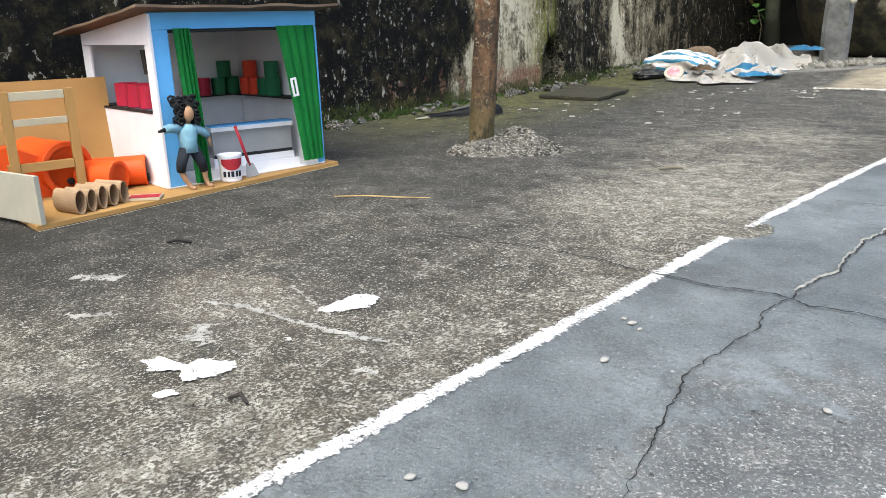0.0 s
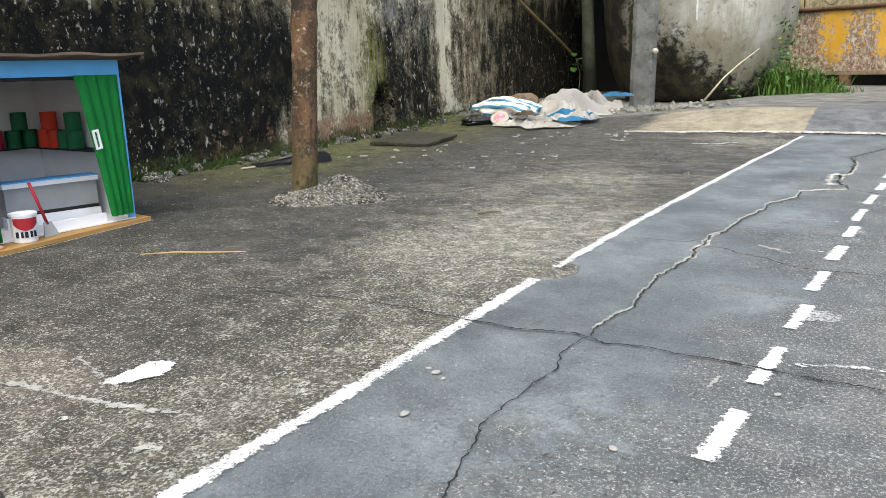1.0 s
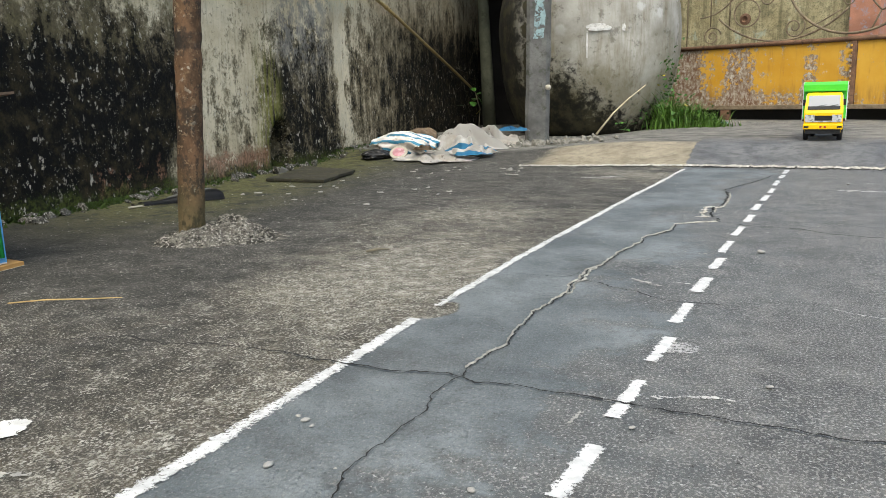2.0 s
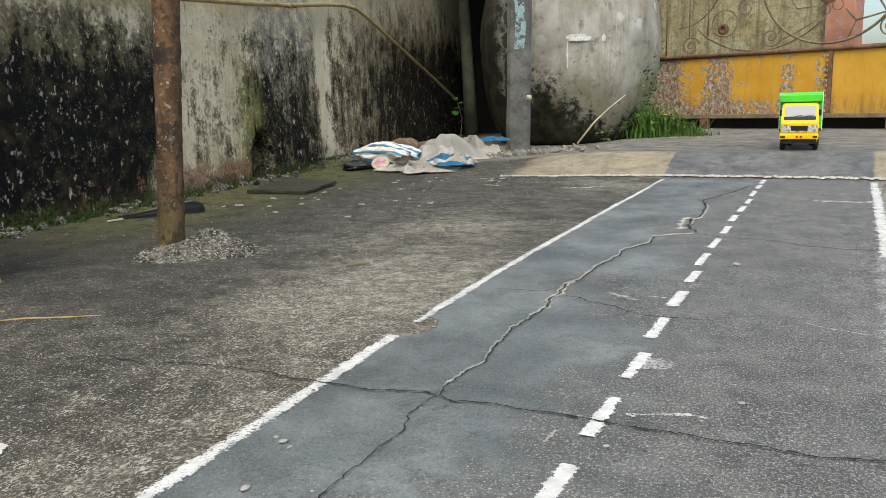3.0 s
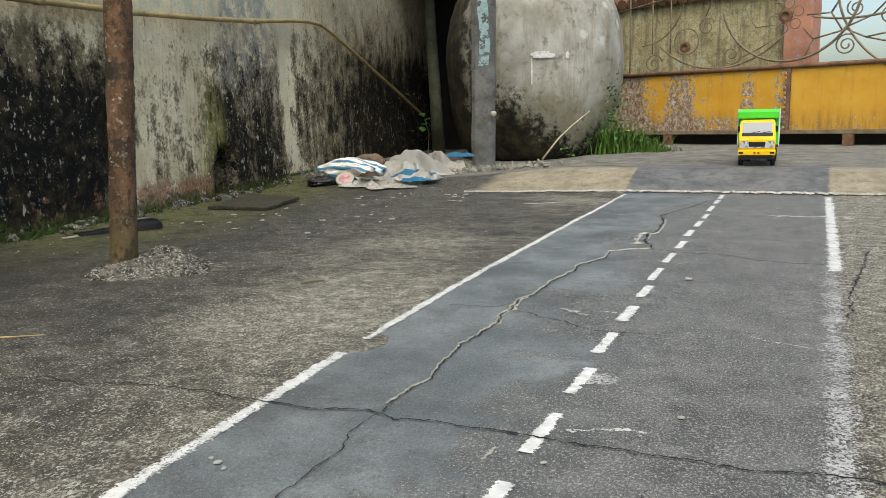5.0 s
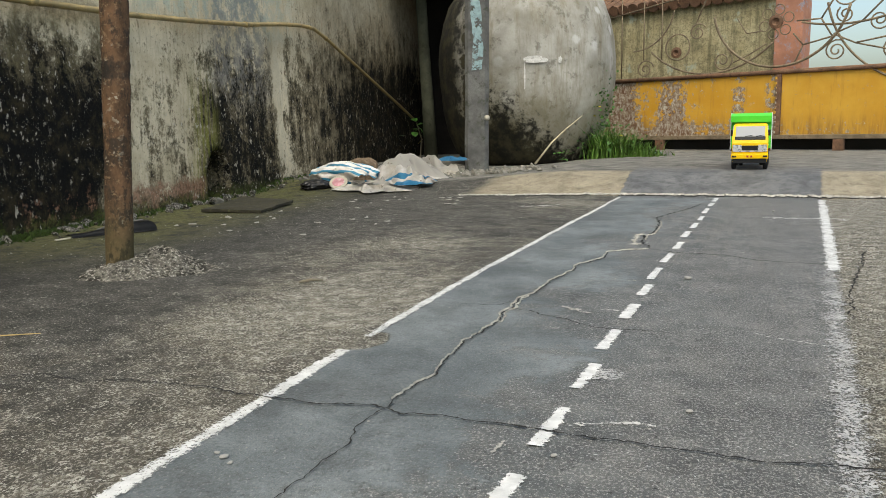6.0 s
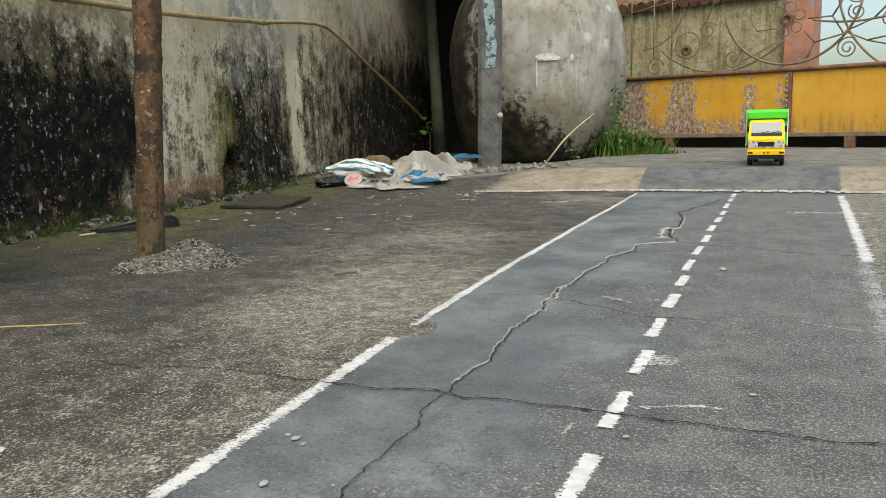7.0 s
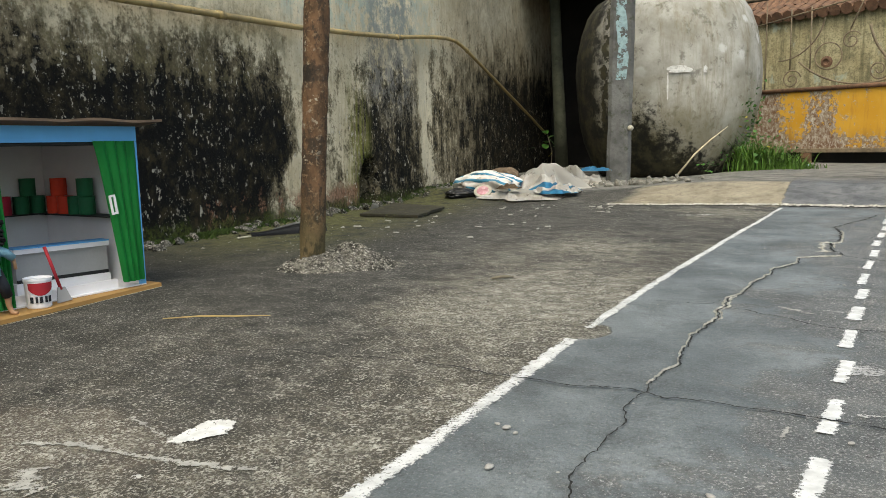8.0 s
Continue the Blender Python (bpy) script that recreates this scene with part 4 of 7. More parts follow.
def build_cracks():
    main = [(-0.504, 0.84), (-0.515, 0.872), (-0.525, 0.886), (-0.533, 0.921), (-0.549, 0.973), (-0.559, 1.013), (-0.576, 1.064), (-0.585, 1.106), (-0.6, 1.144), (-0.599, 1.244), (-0.598, 1.277), (-0.603, 1.296), (-0.598, 1.323), (-0.596, 1.346), (-0.605, 1.387), (-0.617, 1.418), (-0.615, 1.452), (-0.615, 1.483), (-0.606, 1.509), (-0.611, 1.541), (-0.611, 1.577), (-0.613, 1.601), (-0.609, 1.65), (-0.592, 1.691), (-0.605, 1.74), (-0.613, 1.806), (-0.611, 1.835), (-0.618, 1.888), (-0.627, 1.929), (-0.618, 1.965), (-0.615, 2.03), (-0.607, 2.123), (-0.626, 2.203), (-0.615, 2.243), (-0.631, 2.362), (-0.605, 2.435), (-0.602, 2.519), (-0.605, 2.616), (-0.593, 2.707), (-0.579, 2.804), (-0.59, 2.87), (-0.554, 2.964), (-0.529, 3.06), (-0.543, 3.173), (-0.468, 3.245), (-0.409, 3.275)]
    hook = [(-0.409, 3.275), (-0.448, 3.423), (-0.466, 3.49), (-0.473, 3.609), (-0.449, 3.696), (-0.455, 3.921), (-0.47, 4.112), (-0.504, 4.209), (-0.468, 4.374), (-0.389, 4.61), (-0.335, 4.93)]
    third = [(-0.409, 3.275), (-0.353, 3.254), (-0.311, 3.217), (-0.237, 3.216), (-0.147, 3.197), (-0.06, 3.136), (0.07, 3.094), (0.17, 3.09)]
    cross = [(-1.541, 1.383), (-1.447, 1.388), (-1.327, 1.455), (-1.206, 1.449), (-1.139, 1.485), (-1.022, 1.494), (-0.946, 1.5), (-0.888, 1.489), (-0.794, 1.494), (-0.724, 1.492), (-0.638, 1.519), (-0.603, 1.507),
             (-0.574, 1.494), (-0.511, 1.513), (-0.458, 1.503), (-0.398, 1.506), (-0.329, 1.5), (-0.243, 1.498), (-0.178, 1.494), (-0.106, 1.492), (-0.03, 1.485), (0.052, 1.505), (0.4, 1.52)]
    second = [(-0.611, 2.251), (-0.566, 2.236), (-0.514, 2.201), (-0.462, 2.185), (-0.42, 2.146), (-0.392, 2.135), (-0.352, 2.124), (-0.25, 2.135)]
    short = [(-0.80, 2.262), (-0.757, 2.266), (-0.695, 2.267), (-0.66, 2.279), (-0.64, 2.33)]
    right = [(0.30, 3.4), (0.268, 3.17), (0.198, 2.758), (0.163, 2.366)]
    joint = [(-1.9, 5.2), (-1.5, 5.24), (-0.866, 5.29), (-0.3, 5.30), (0.28, 5.29), (0.9, 5.31)]
    for path, w, amp, seed, lab in ((main, 0.0040, 0.0055, 1, "dark open crack along the concrete road"), (hook, 0.0085, 0.010, 8, "dark open crack bending up the road"), (cross, 0.0046, 0.005, 2, "thin dark crack across the yard"),
                                    (second, 0.0042, 0.006, 3, "thin dark crack across the road"), (short, 0.0032, 0.006, 9, "hair crack running in from the road's edge"), (third, 0.0075, 0.008, 4, "thin dark crack across the road"),
                                    (right, 0.005, 0.008, 5, "thin crack beside the road"), (joint, 0.02, 0.02, 6, "dark open joint at the foot of the ramp")):
        def wide(s, w=w, seed=seed, n=len(path)):
            v = 0.5 + 0.5 * noise.noise((s * n * 2.2, seed, 0.0)) + 0.5 * noise.noise((s * n * 7.0, seed, 3.0))
            return w * max(0.18, 0.15 + 1.25 * v) * min(1.0, 0.25 + 12 * min(s, 1 - s)) * (1 - 0.4 * (seed == 1) * ease(0.5, 0.15, s))
        tagged(part("crack", ribbon(jagged(path, seed, amp), wide, 0.0034, 0.05, 0.6, seed), CRACK), lab, "crack", kind="structure")
    # pale chipped rims, standing a little proud beside the open crack
    line, bent = jagged(main, 1, 0.0055), jagged(hook, 8, 0.010)
    for path, dx, w, seed in (([p for p in line if p[1] > 2.0], -0.006, 0.006, 21), ([p for p in line if 1.55 < p[1] < 2.0], -0.0045, 0.0035, 22), ([p for p in line if 2.1 < p[1] < 2.4], 0.007, 0.008, 24),
                              ([p for p in bent if 3.38 < p[1] < 3.66], -0.03, 0.04, 25), ([p for p in bent if 3.5 < p[1] < 4.1], 0.010, 0.010, 26)):
        lip = [(x + dx, y) for x, y in path]

        def patchy(s, w=w, seed=seed, n=len(path) / 8):
            return w * max(0.02, 0.45 + 1.5 * noise.noise((s * n * 1.7, seed, 5.0)) + 0.5 * noise.noise((s * n * 6, seed, 1.0)))
        tagged(part("broken_edge", ribbon(lip, patchy, 0.0022, 0.05, 0.9, seed, 0.004), CHIPPED), "pale chipped edge along the crack", "crack", kind="structure")
    tagged(part("broken_edge", ribbon([(x, y + 0.028) for x, y in jagged(joint, 6, 0.02)], 0.03, 0.002, 0.015, 1.4, 23, 0.008), CHIPPED), "crumbling mortar edge at the foot of the ramp", "crack", kind="structure")


build_cracks()


def pebble_mesh(seed):
    bm = bmesh.new()
    bmesh.ops.create_icosphere(bm, subdivisions=2, radius=1.0)
    for w in bm.verts:
        w.co *= 1 + 0.35 * noise.noise(w.co * 1.3 + Vector((seed, 0, 0)))
        w.co.z *= 0.6
    return mesh_of("pebble", bm, PEBBLE, True)


def build_pebbles():
    shapes = [pebble_mesh(i * 3.7) for i in range(4)]
    for i, (x, y, r) in enumerate([(-0.762, 1.268, 0.006), (-0.742, 1.258, 0.009), (-0.722, 1.246, 0.006), (-0.231, 2.756, 0.015), (-0.135, 1.651, 0.008), (-0.299, 1.42, 0.007),
                                   (-0.702, 1.122, 0.010), (-0.434, 1.168, 0.008), (-0.642, 0.778, 0.009), (-0.692, 0.755, 0.008), (0.02, 4.6, 0.012)]):
        ob = new("pebble", shapes[i % 4])
        ob.matrix_basis = pose(x, y, ground_z(x, y) + r * 0.35, 0, 0, i * 47) @ Matrix.Diagonal((r * 0.8, r * 0.6, r * 0.5, 1))
        tagged(ob, "pale pebble lying on the concrete", "pebble", "loose pebbles")
    rnd = random.Random(5)
    bm = bmesh.new()
    for i in range(2600):
        x, y = rnd.uniform(-2.9, 0.9), rnd.uniform(0.3, 5.2)
        if -0.86 < x < -0.35 and rnd.random() < 0.7:
            continue
        r = rnd.uniform(0.0007, 0.0022) * (1.5 if y > 2.5 else 1)
        m = Matrix.Translation((x, y, ground_z(x, y) + r * 0.3)) @ Matrix.Rotation(rnd.uniform(0, 6), 4, "Z") @ Matrix.Diagonal((r * rnd.uniform(0.8, 1.8), r, r * 0.7, 1))
        bmesh.ops.create_icosphere(bm, subdivisions=1, radius=1.0, matrix=m) if i < 700 else bmesh.ops.create_cone(bm, cap_ends=True, segments=5, radius1=1, radius2=0.5, depth=1.0, matrix=m)
    tagged(part("grit", bm, PEBBLE), "fine pale grit scattered over the yard", "grit", kind="stuff")


build_pebbles()

# ---- yard wall ----
WALL_AT = Matrix.Translation((-3.04, 2.0, 0)) @ Matrix.Rotation(math.atan2(1, -0.165), 4, "Z")


def on_wall(u, out, z):
    """A place u metres along the yard wall, out metres in front of it, at height z."""
    return WALL_AT @ Vector((u, -out, z))


def build_wall():
    bm = bmesh.new()
    nu, nz = 520, 110
    u0, u1, z0, z1 = -7.0, 8.6, -0.12, 3.2
    grid = []
    for j in range(nz + 1):
        row = []
        for i in range(nu + 1):
            u, z = u0 + (u1 - u0) * i / nu, z0 + (z1 - z0) * j / nz
            d = 0.012 * noise.noise((u * 1.7, z * 1.7, 0)) + 0.005 * noise.noise((u * 6, z * 6, 3))
            hole = ease(1.10, 0.92, math.hypot((u - 2.84) / 0.13, (z - 0.10) / 0.22))
            row.append(bm.verts.new((u, -d + 0.165 * hole, z)))
        grid.append(row)
    for j in range(nz):
        for i in range(nu):
            bm.faces.new((grid[j][i], grid[j][i + 1], grid[j + 1][i + 1], grid[j + 1][i]))
    edge = [grid[0][i] for i in range(nu + 1)] + [grid[j][nu] for j in range(1, nz + 1)] + [grid[nz][i] for i in range(nu - 1, -1, -1)] + [grid[j][0] for j in range(nz - 1, 0, -1)]
    back = [bm.verts.new((w.co.x, 0.18, w.co.z)) for w in edge]
    for k in range(len(edge)):
        q = (k + 1) % len(edge)
        bm.faces.new((edge[k], back[k], back[q], edge[q]))
    bm.faces.new(back)
    ob = tagged(part("wall_west", bm, WALL, smooth=True), "tall plaster wall blackened by algae and peeling", "wall", kind="structure")
    ob.matrix_basis = WALL_AT


build_wall()


def build_pipe():
    runs = [(-6, 0.90), (-1.5, 0.985), (0.49, 1.04), (1.21, 1.072), (1.9, 1.105), (2.6, 1.155), (3.28, 1.212), (4.0, 1.296), (4.35, 1.325), (4.6, 1.328), (4.89, 1.277), (5.6, 1.11), (6.44, 0.912), (7.2, 0.735), (8.05, 0.528)]
    pts = []
    for i in range(len(runs) - 1):
        (a, b), (c, d) = runs[i], runs[i + 1]
        pts += [on_wall(a + (c - a) * k / 6, 0.045, b + (d - b) * k / 6) for k in range(6)]
    pts.append(on_wall(*[8.05, 0.045, 0.528]))
    root = thing("water_pipe", "weathered cream plastic pipe fixed along the wall", "pipe")
    part("pipe", tube(pts, 0.0165, 10), HOSE, root, smooth=True)
    for u, z in ((1.15, 1.07), (3.3, 1.214), (4.9, 1.272)):
        p = on_wall(u, 0.045, z)
        d = (on_wall(u + 0.05, 0.045, z + (0.003 if u < 4 else -0.012)) - p)
        part("coupling", tube([p - d * 0.5, p + d * 0.5], 0.0205, 12), HOSE, root, smooth=True)
        part("bracket", box((-0.008, -0.0, -0.006), (0.008, 0.05, 0.006), m=Matrix.Translation(on_wall(u + 0.1, 0.05, z)) @ WALL_AT.to_3x3().to_4x4()), RUST, root)


build_pipe()


# ---- shed corner behind the jar: walls black for its shade, roof out of view ----
def build_shed():
    a, b = on_wall(8.6, 0, 0), Vector((-2.75, 10.95, 0))
    d = (b - a)
    m = Matrix.Translation(a) @ Matrix.Rotation(math.atan2(d.y, d.x), 4, "Z")
    tagged(part("wall_north", box((-0.2, 0, -0.1), (d.length, 0.15, 2.6)), VOIDBLACK, at=m), "back wall of the shed corner, coloured black for its shade", "wall", kind="structure")
    # roof above the picture, inferred from the dark recess, to shade it
    bm = box((-4.75, 8.75, 2.32), (-2.36, 11.6, 2.4))
    tagged(part("roof", bm, DARKSTEEL), "lean-to roof, out of view, that shades the corner", "roof", kind="structure")
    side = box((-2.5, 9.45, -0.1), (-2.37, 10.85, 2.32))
    tagged(part("wall_east", side, VOIDBLACK), "side wall of the shed corner, coloured black for its shade", "wall", kind="structure")


build_shed()


def build_jar():
    prof = [(0.60, 0.0), (0.66, 0.03), (0.74, 0.16), (0.81, 0.34), (0.865, 0.56), (0.895, 0.80), (0.90, 1.02), (0.885, 1.22), (0.85, 1.42), (0.79, 1.58), (0.70, 1.70), (0.56, 1.78), (0.50, 1.80), (0.50, 1.90), (0.56, 1.92)]
    fine = []
    for (r0, z0), (r1, z1) in zip(prof, prof[1:]):
        fine += [(r0 + (r1 - r0) * k / 4, z0 + (z1 - z0) * k / 4) for k in range(4)]
    root = thing("water_jar", "huge bulging cement water jar stained with algae", "water tank", Matrix.Translation((-2.33, 8.36, 0.055)))
    part("body", lathe(fine, 72, wob=0.02), JAR, root, smooth=True)
    # old white paint splash with a run
    def stuck(a, z, w, h, seed):
        bm = bmesh.new()
        ring = []
        mid = None
        for k in range(-1, 18):
            t = 2 * math.pi * k / 18
            r = 0 if k < 0 else 1 + 0.5 * noise.noise((math.cos(t) * 2, math.sin(t) * 2, seed))
            A, Z = a + r * w * math.cos(t) / 0.9, z + r * h * math.sin(t)
            v = bm.verts.new((0.91 * math.cos(A), 0.91 * math.sin(A), Z))
            if k < 0:
                mid = v
            else:
                ring.append(v)
        for k in range(18):
            bm.faces.new((mid, ring[k], ring[(k + 1) % 18]))
        part("paint_splash", bm, SPILL, root, "white paint splash")
    base = math.atan2(-8.0, 2.2)
    stuck(base + 0.085, 0.985, 0.085, 0.033, 1.0)
    stuck(base + 0.19, 0.975, 0.04, 0.022, 5.0)
    stuck(base + 0.015, 0.985, 0.03, 0.008, 2.0)
    stuck(base - 0.005, 0.84, 0.008, 0.13, 4.0)
    stuck(base + 0.36, 0.98, 0.018, 0.03, 3.0)


build_jar()


def build_poles():
    root = thing("concrete_pole", "square concrete pole with remains of pale blue paint", "pole", Matrix.Translation((-2.295, 6.70, 0.045)) @ Matrix.Rotation(0.3, 4, "Z"))
    bm = bmesh.new()
    prev = None
    for i in range(26):
        z = i * 0.12
        w = 0.098 + 0.004 * noise.noise((z * 3, 0, 0))
        lean = 0.018 * z
        ring = [bm.verts.new((sx * w + lean + 0.004 * noise.noise((sx, sy, z * 5)), sy * w, z)) for sx, sy in ((-1, -0.7), (-0.7, -1), (0.7, -1), (1, -0.7), (1, 0.7), (0.7, 1), (-0.7, 1), (-1, 0.7))]
        if prev:
            for k in range(8):
                bm.faces.new((prev[k], prev[(k + 1) % 8], ring[(k + 1) % 8], ring[k]))
        prev = ring
    bm.faces.new(prev)
    part("shaft", bm, BLUEPOLE, root)
    bm = bmesh.new()
    left, right = [], []
    for i in range(30):
        z = 0.86 + i * 0.06
        lean = 0.018 * z
        c = 0.012 * math.sin(i * 0.5)
        hw = 0.042 + 0.014 * noise.noise((i * 0.6, 2, 0)) + (0.01 if i > 12 else 0)
        left.append(bm.verts.new((lean + c - hw, -0.105, z)))
        right.append(bm.verts.new((lean + c + hw, -0.105, z)))
    for i in range(29):
        bm.faces.new((left[i], right[i], right[i + 1], left[i + 1]))
    part("paint_layer", bm, BLUEFLAKE, root, "flaking pale blue paint")
    bm = tube([(0.09, -0.11, 0.47), (0.10, -0.14, 0.47)], 0.022, 12)
    part("insulator", bm, CARD_GREY, root, "small white knob", smooth=True)
    root = thing("thin_pole", "thin mossy pole in the dark corner", "pole", Matrix.Translation((-3.9, 9.5, 0.04)))
    part("shaft", tube([(0, 0, 0), (-0.03, 0, 0.7), (-0.07, 0.0, 1.5), (-0.1, 0, 2.3)], [0.085, 0.075, 0.068, 0.065], 12), MOSSPOLE, root, smooth=True)


build_poles()


def build_post():
    root = thing("post", "rusty brown post spotted with lichen, set in mortar", "post", Matrix.Translation((-2.046, 2.394, 0.0)))
    bm = tube([(0.040 * z, 0.040 * z + 0.005 * math.sin(z * 2), z) for z in [i * 0.012 for i in range(226)]], 0.0435, 40)
    for w in bm.verts:
        axis = Vector((0.040 * w.co.z, 0.040 * w.co.z + 0.005 * math.sin(w.co.z * 2), w.co.z))
        d = w.co - axis
        k = 0.05 * noise.noise((w.co.z * 4, 0, 0)) + 0.05 * noise.noise((d.x * 60, d.y * 60, w.co.z * 18)) + 0.045 * noise.noise((d.x * 150, d.y * 150, w.co.z * 60))
        for z0, size in ((0.68, 0.055), (0.60, 0.05), (0.52, -0.05), (1.02, 0.05)):
            k += size * math.exp(-((w.co.z - z0) / 0.012) ** 2)
        w.co = axis + d * (1 + k)
    part("shaft", bm, POST, root, smooth=True)
    bm = bmesh.new()
    rings = []
    for j in range(21):
        ring = []
        for k in range(96):
            a = 2 * math.pi * k / 96
            s = j / 20
            R = 0.20 + 0.06 * noise.noise((math.cos(a) * 1.3, math.sin(a) * 1.3, 2.0)) + 0.06 * max(0, math.cos(a - 0.9))
            r = R * (1 - s * 0.82)
            x, y = r * math.cos(a) + 0.05, r * math.sin(a) + 0.0
            hump = 0.046 * (1 - (1 - s) ** 1.6) + 0.036 * math.exp(-((x - 0.11) ** 2 + (y - 0.06) ** 2) / 0.006)
            hump += 0.022 * noise.noise((x * 20, y * 20, 1)) * min(1, s * 4) + 0.012 * noise.noise((x * 55, y * 55, 5)) * min(1, s * 4)
            ring.append(bm.verts.new((x, y, hump - 0.006)))
        rings.append(ring)
    for r, q in zip(rings, rings[1:]):
        for k in range(96):
            bm.faces.new((r[k], r[(k + 1) % 96], q[(k + 1) % 96], q[k]))
    bm.faces.new(rings[-1])
    tagged(part("mortar_mound", bm, RUBBLE, at=Matrix.Translation((-2.03, 2.41, 0))), "crumbling mortar mound at the post's foot", "mound", kind="structure")


build_post()


# ---- gate, with the wall and pillar behind it ----
GATE_AT = Matrix.Translation((-1.137, 9.746, 0)) @ Matrix.Rotation(math.atan2(-0.577, 1.683), 4, "Z")


def build_gate():
    root = thing("gate", "rusty iron gate with flaking yellow sheet panels", "gate", GATE_AT)
    part("lower_panel", box((-0.75, 0.0, 0.28), (1.27, 0.006, 0.905)), GATE, root, "badly flaking yellow sheet")
    part("lower_panel", box((1.33, 0.0, 0.28), (4.6, 0.006, 0.905)), GATE, root, "smooth yellow sheet")
    part("top_rail", tube([(-0.75, -0.01, 0.925), (1.3, -0.01, 0.925), (4.6, -0.01, 0.925)], 0.024, 10), RUST, root, smooth=True)
    part("bottom_rail", box((-0.75, -0.03, 0.24), (4.6, 0.03, 0.285), 0.006), OLDIRON, root)
    part("stile", box((1.275, -0.025, 0.285), (1.325, 0.02, 0.905), 0.006), RUST, root)
    for i in range(12):
        part("hinge_knuckle", box((1.262, -0.03, 0.30 + i * 0.05), (1.29, -0.018, 0.325 + i * 0.05), 0.003), GATE, root)
    for u in (0.0, 1.9, 3.8):
        part("leg", box((u - 0.05, -0.03, 0.10), (u + 0.05, 0.03, 0.239), 0.004), RUST, root)
    # added box behind the gap; its black stands for the shade under the gate
    part("gap_backing", box((-0.6, 0.22, 0.0), (4.6, 0.42, 0.26)), VOIDBLACK, root, "black box filling the shaded gap beneath the gate")

    def bar(pts, r=0.008, lab="", sides=6):
        part("iron_bar", tube([(u, -0.005, z) for u, z in pts], r, sides), OLDIRON, root, lab, smooth=True)

    def scroll(u, z, R, turns, a0, hand=1, r=0.008):
        n = int(14 * turns)
        bar([(u + R * (1 - 0.82 * k / n) * math.cos(a0 + hand * 2 * math.pi * turns * k / n), z + R * (1 - 0.82 * k / n) * math.sin(a0 + hand * 2 * math.pi * turns * k / n)) for k in range(n + 1)], r)

    def ringlet(u, z, R, r=0.008, n=28):
        bar([(u + R * math.cos(2 * math.pi * k / n), z + R * math.sin(2 * math.pi * k / n)) for k in range(n + 1)], r)

    def rosette(u, z, R):
        bm = lathe([(0.004, 0.0), (R * 0.4, 0.008), (R * 0.55, 0.022), (R * 0.75, 0.018), (R, 0.012), (R * 1.02, 0.0)], 20)
        part("rosette", bm, RUST, root, "round iron rosette", at=Matrix.Translation((u, -0.012, z)) @ Matrix.Rotation(radians(90), 4, "X"))

    # the large wheel of curved bars over the right-hand leaf
    def arc(u, z, R, a0, a1, r=0.014, n=40):
        bar([(u + R * math.cos(radians(a0 + (a1 - a0) * k / n)), z + R * math.sin(radians(a0 + (a1 - a0) * k / n))) for k in range(n + 1)], r)

    arc(1.27, 1.66, 0.68, 190, 350)
    arc(2.72, 1.74, 1.0, 190, 285, 0.012)
    arc(1.9, 2.9, 1.55, 255, 290, 0.012)
    scroll(1.83, 1.10, 0.105, 1.9, 1.2)
    scroll(1.90, 1.44, 0.085, 1.6, 2.2)
    scroll(2.20, 1.36, 0.10, 1.7, 0.4, -1)
    ringlet(1.90, 1.64, 0.11)
    scroll(2.35, 1.08, 0.11, 1.8, 2.0)
    for a, b in (((1.45, 1.42), (1.68, 1.42)), ((1.68, 1.42), (1.80, 1.62)), ((1.68, 1.42), (1.79, 1.24)), ((1.79, 1.24), (1.52, 1.18)), ((1.52, 1.18), (1.44, 1.0)), ((1.52, 1.18), (1.42, 1.30)),
                 ((1.80, 1.26), (2.05, 1.36)), ((2.05, 1.36), (2.30, 1.62)), ((1.80, 1.26), (2.0, 1.16)), ((2.0, 1.16), (2.5, 1.02)), ((2.0, 1.16), (2.4, 1.22))):
        bar([a, ((a[0] + b[0]) / 2, (a[1] + b[1]) / 2), b], 0.009)
    rosette(1.25, 1.43, 0.07)
    for k in range(6):
        a = math.pi * k / 3 + 0.3
        ringlet(1.25 + 0.125 * math.cos(a), 1.43 + 0.125 * math.sin(a), 0.05, 0.006, 18)
    # faint scrolls over the left-hand leaf
    rosette(0.18, 1.20, 0.06)
    ringlet(0.19, 1.26, 0.14)
    scroll(0.42, 1.40, 0.10, 1.6, 0.5)
    scroll(-0.20, 1.04, 0.11, 1.7, 0.2)
    scroll(0.70, 1.08, 0.12, 1.7, 1.2, -1)
    arc(0.55, 1.9, 0.95, 225, 315, 0.011)
    arc(-0.35, 1.75, 0.5, 270, 350, 0.008)
    for a, b in (((-0.5, 0.94), (-0.5, 1.9)), ((-0.22, 1.15), (-0.22, 1.8)), ((0.0, 1.1), (0.0, 1.8)), ((0.95, 1.34), (1.12, 1.35)), ((0.95, 1.34), (0.85, 1.5)), ((0.98, 1.12), (1.16, 1.22)), ((0.98, 1.12), (0.82, 1.05)), ((0.4, 1.5), (0.55, 1.85))):
        bar([a, ((a[0] + b[0]) / 2, (a[1] + b[1]) / 2), b], 0.007)
    bar([(-0.75, 1.64), (0.3, 1.80), (1.3, 1.9)], 0.009)
    bar([(-0.75, 1.95), (4.6, 1.95)], 0.02)


build_gate()


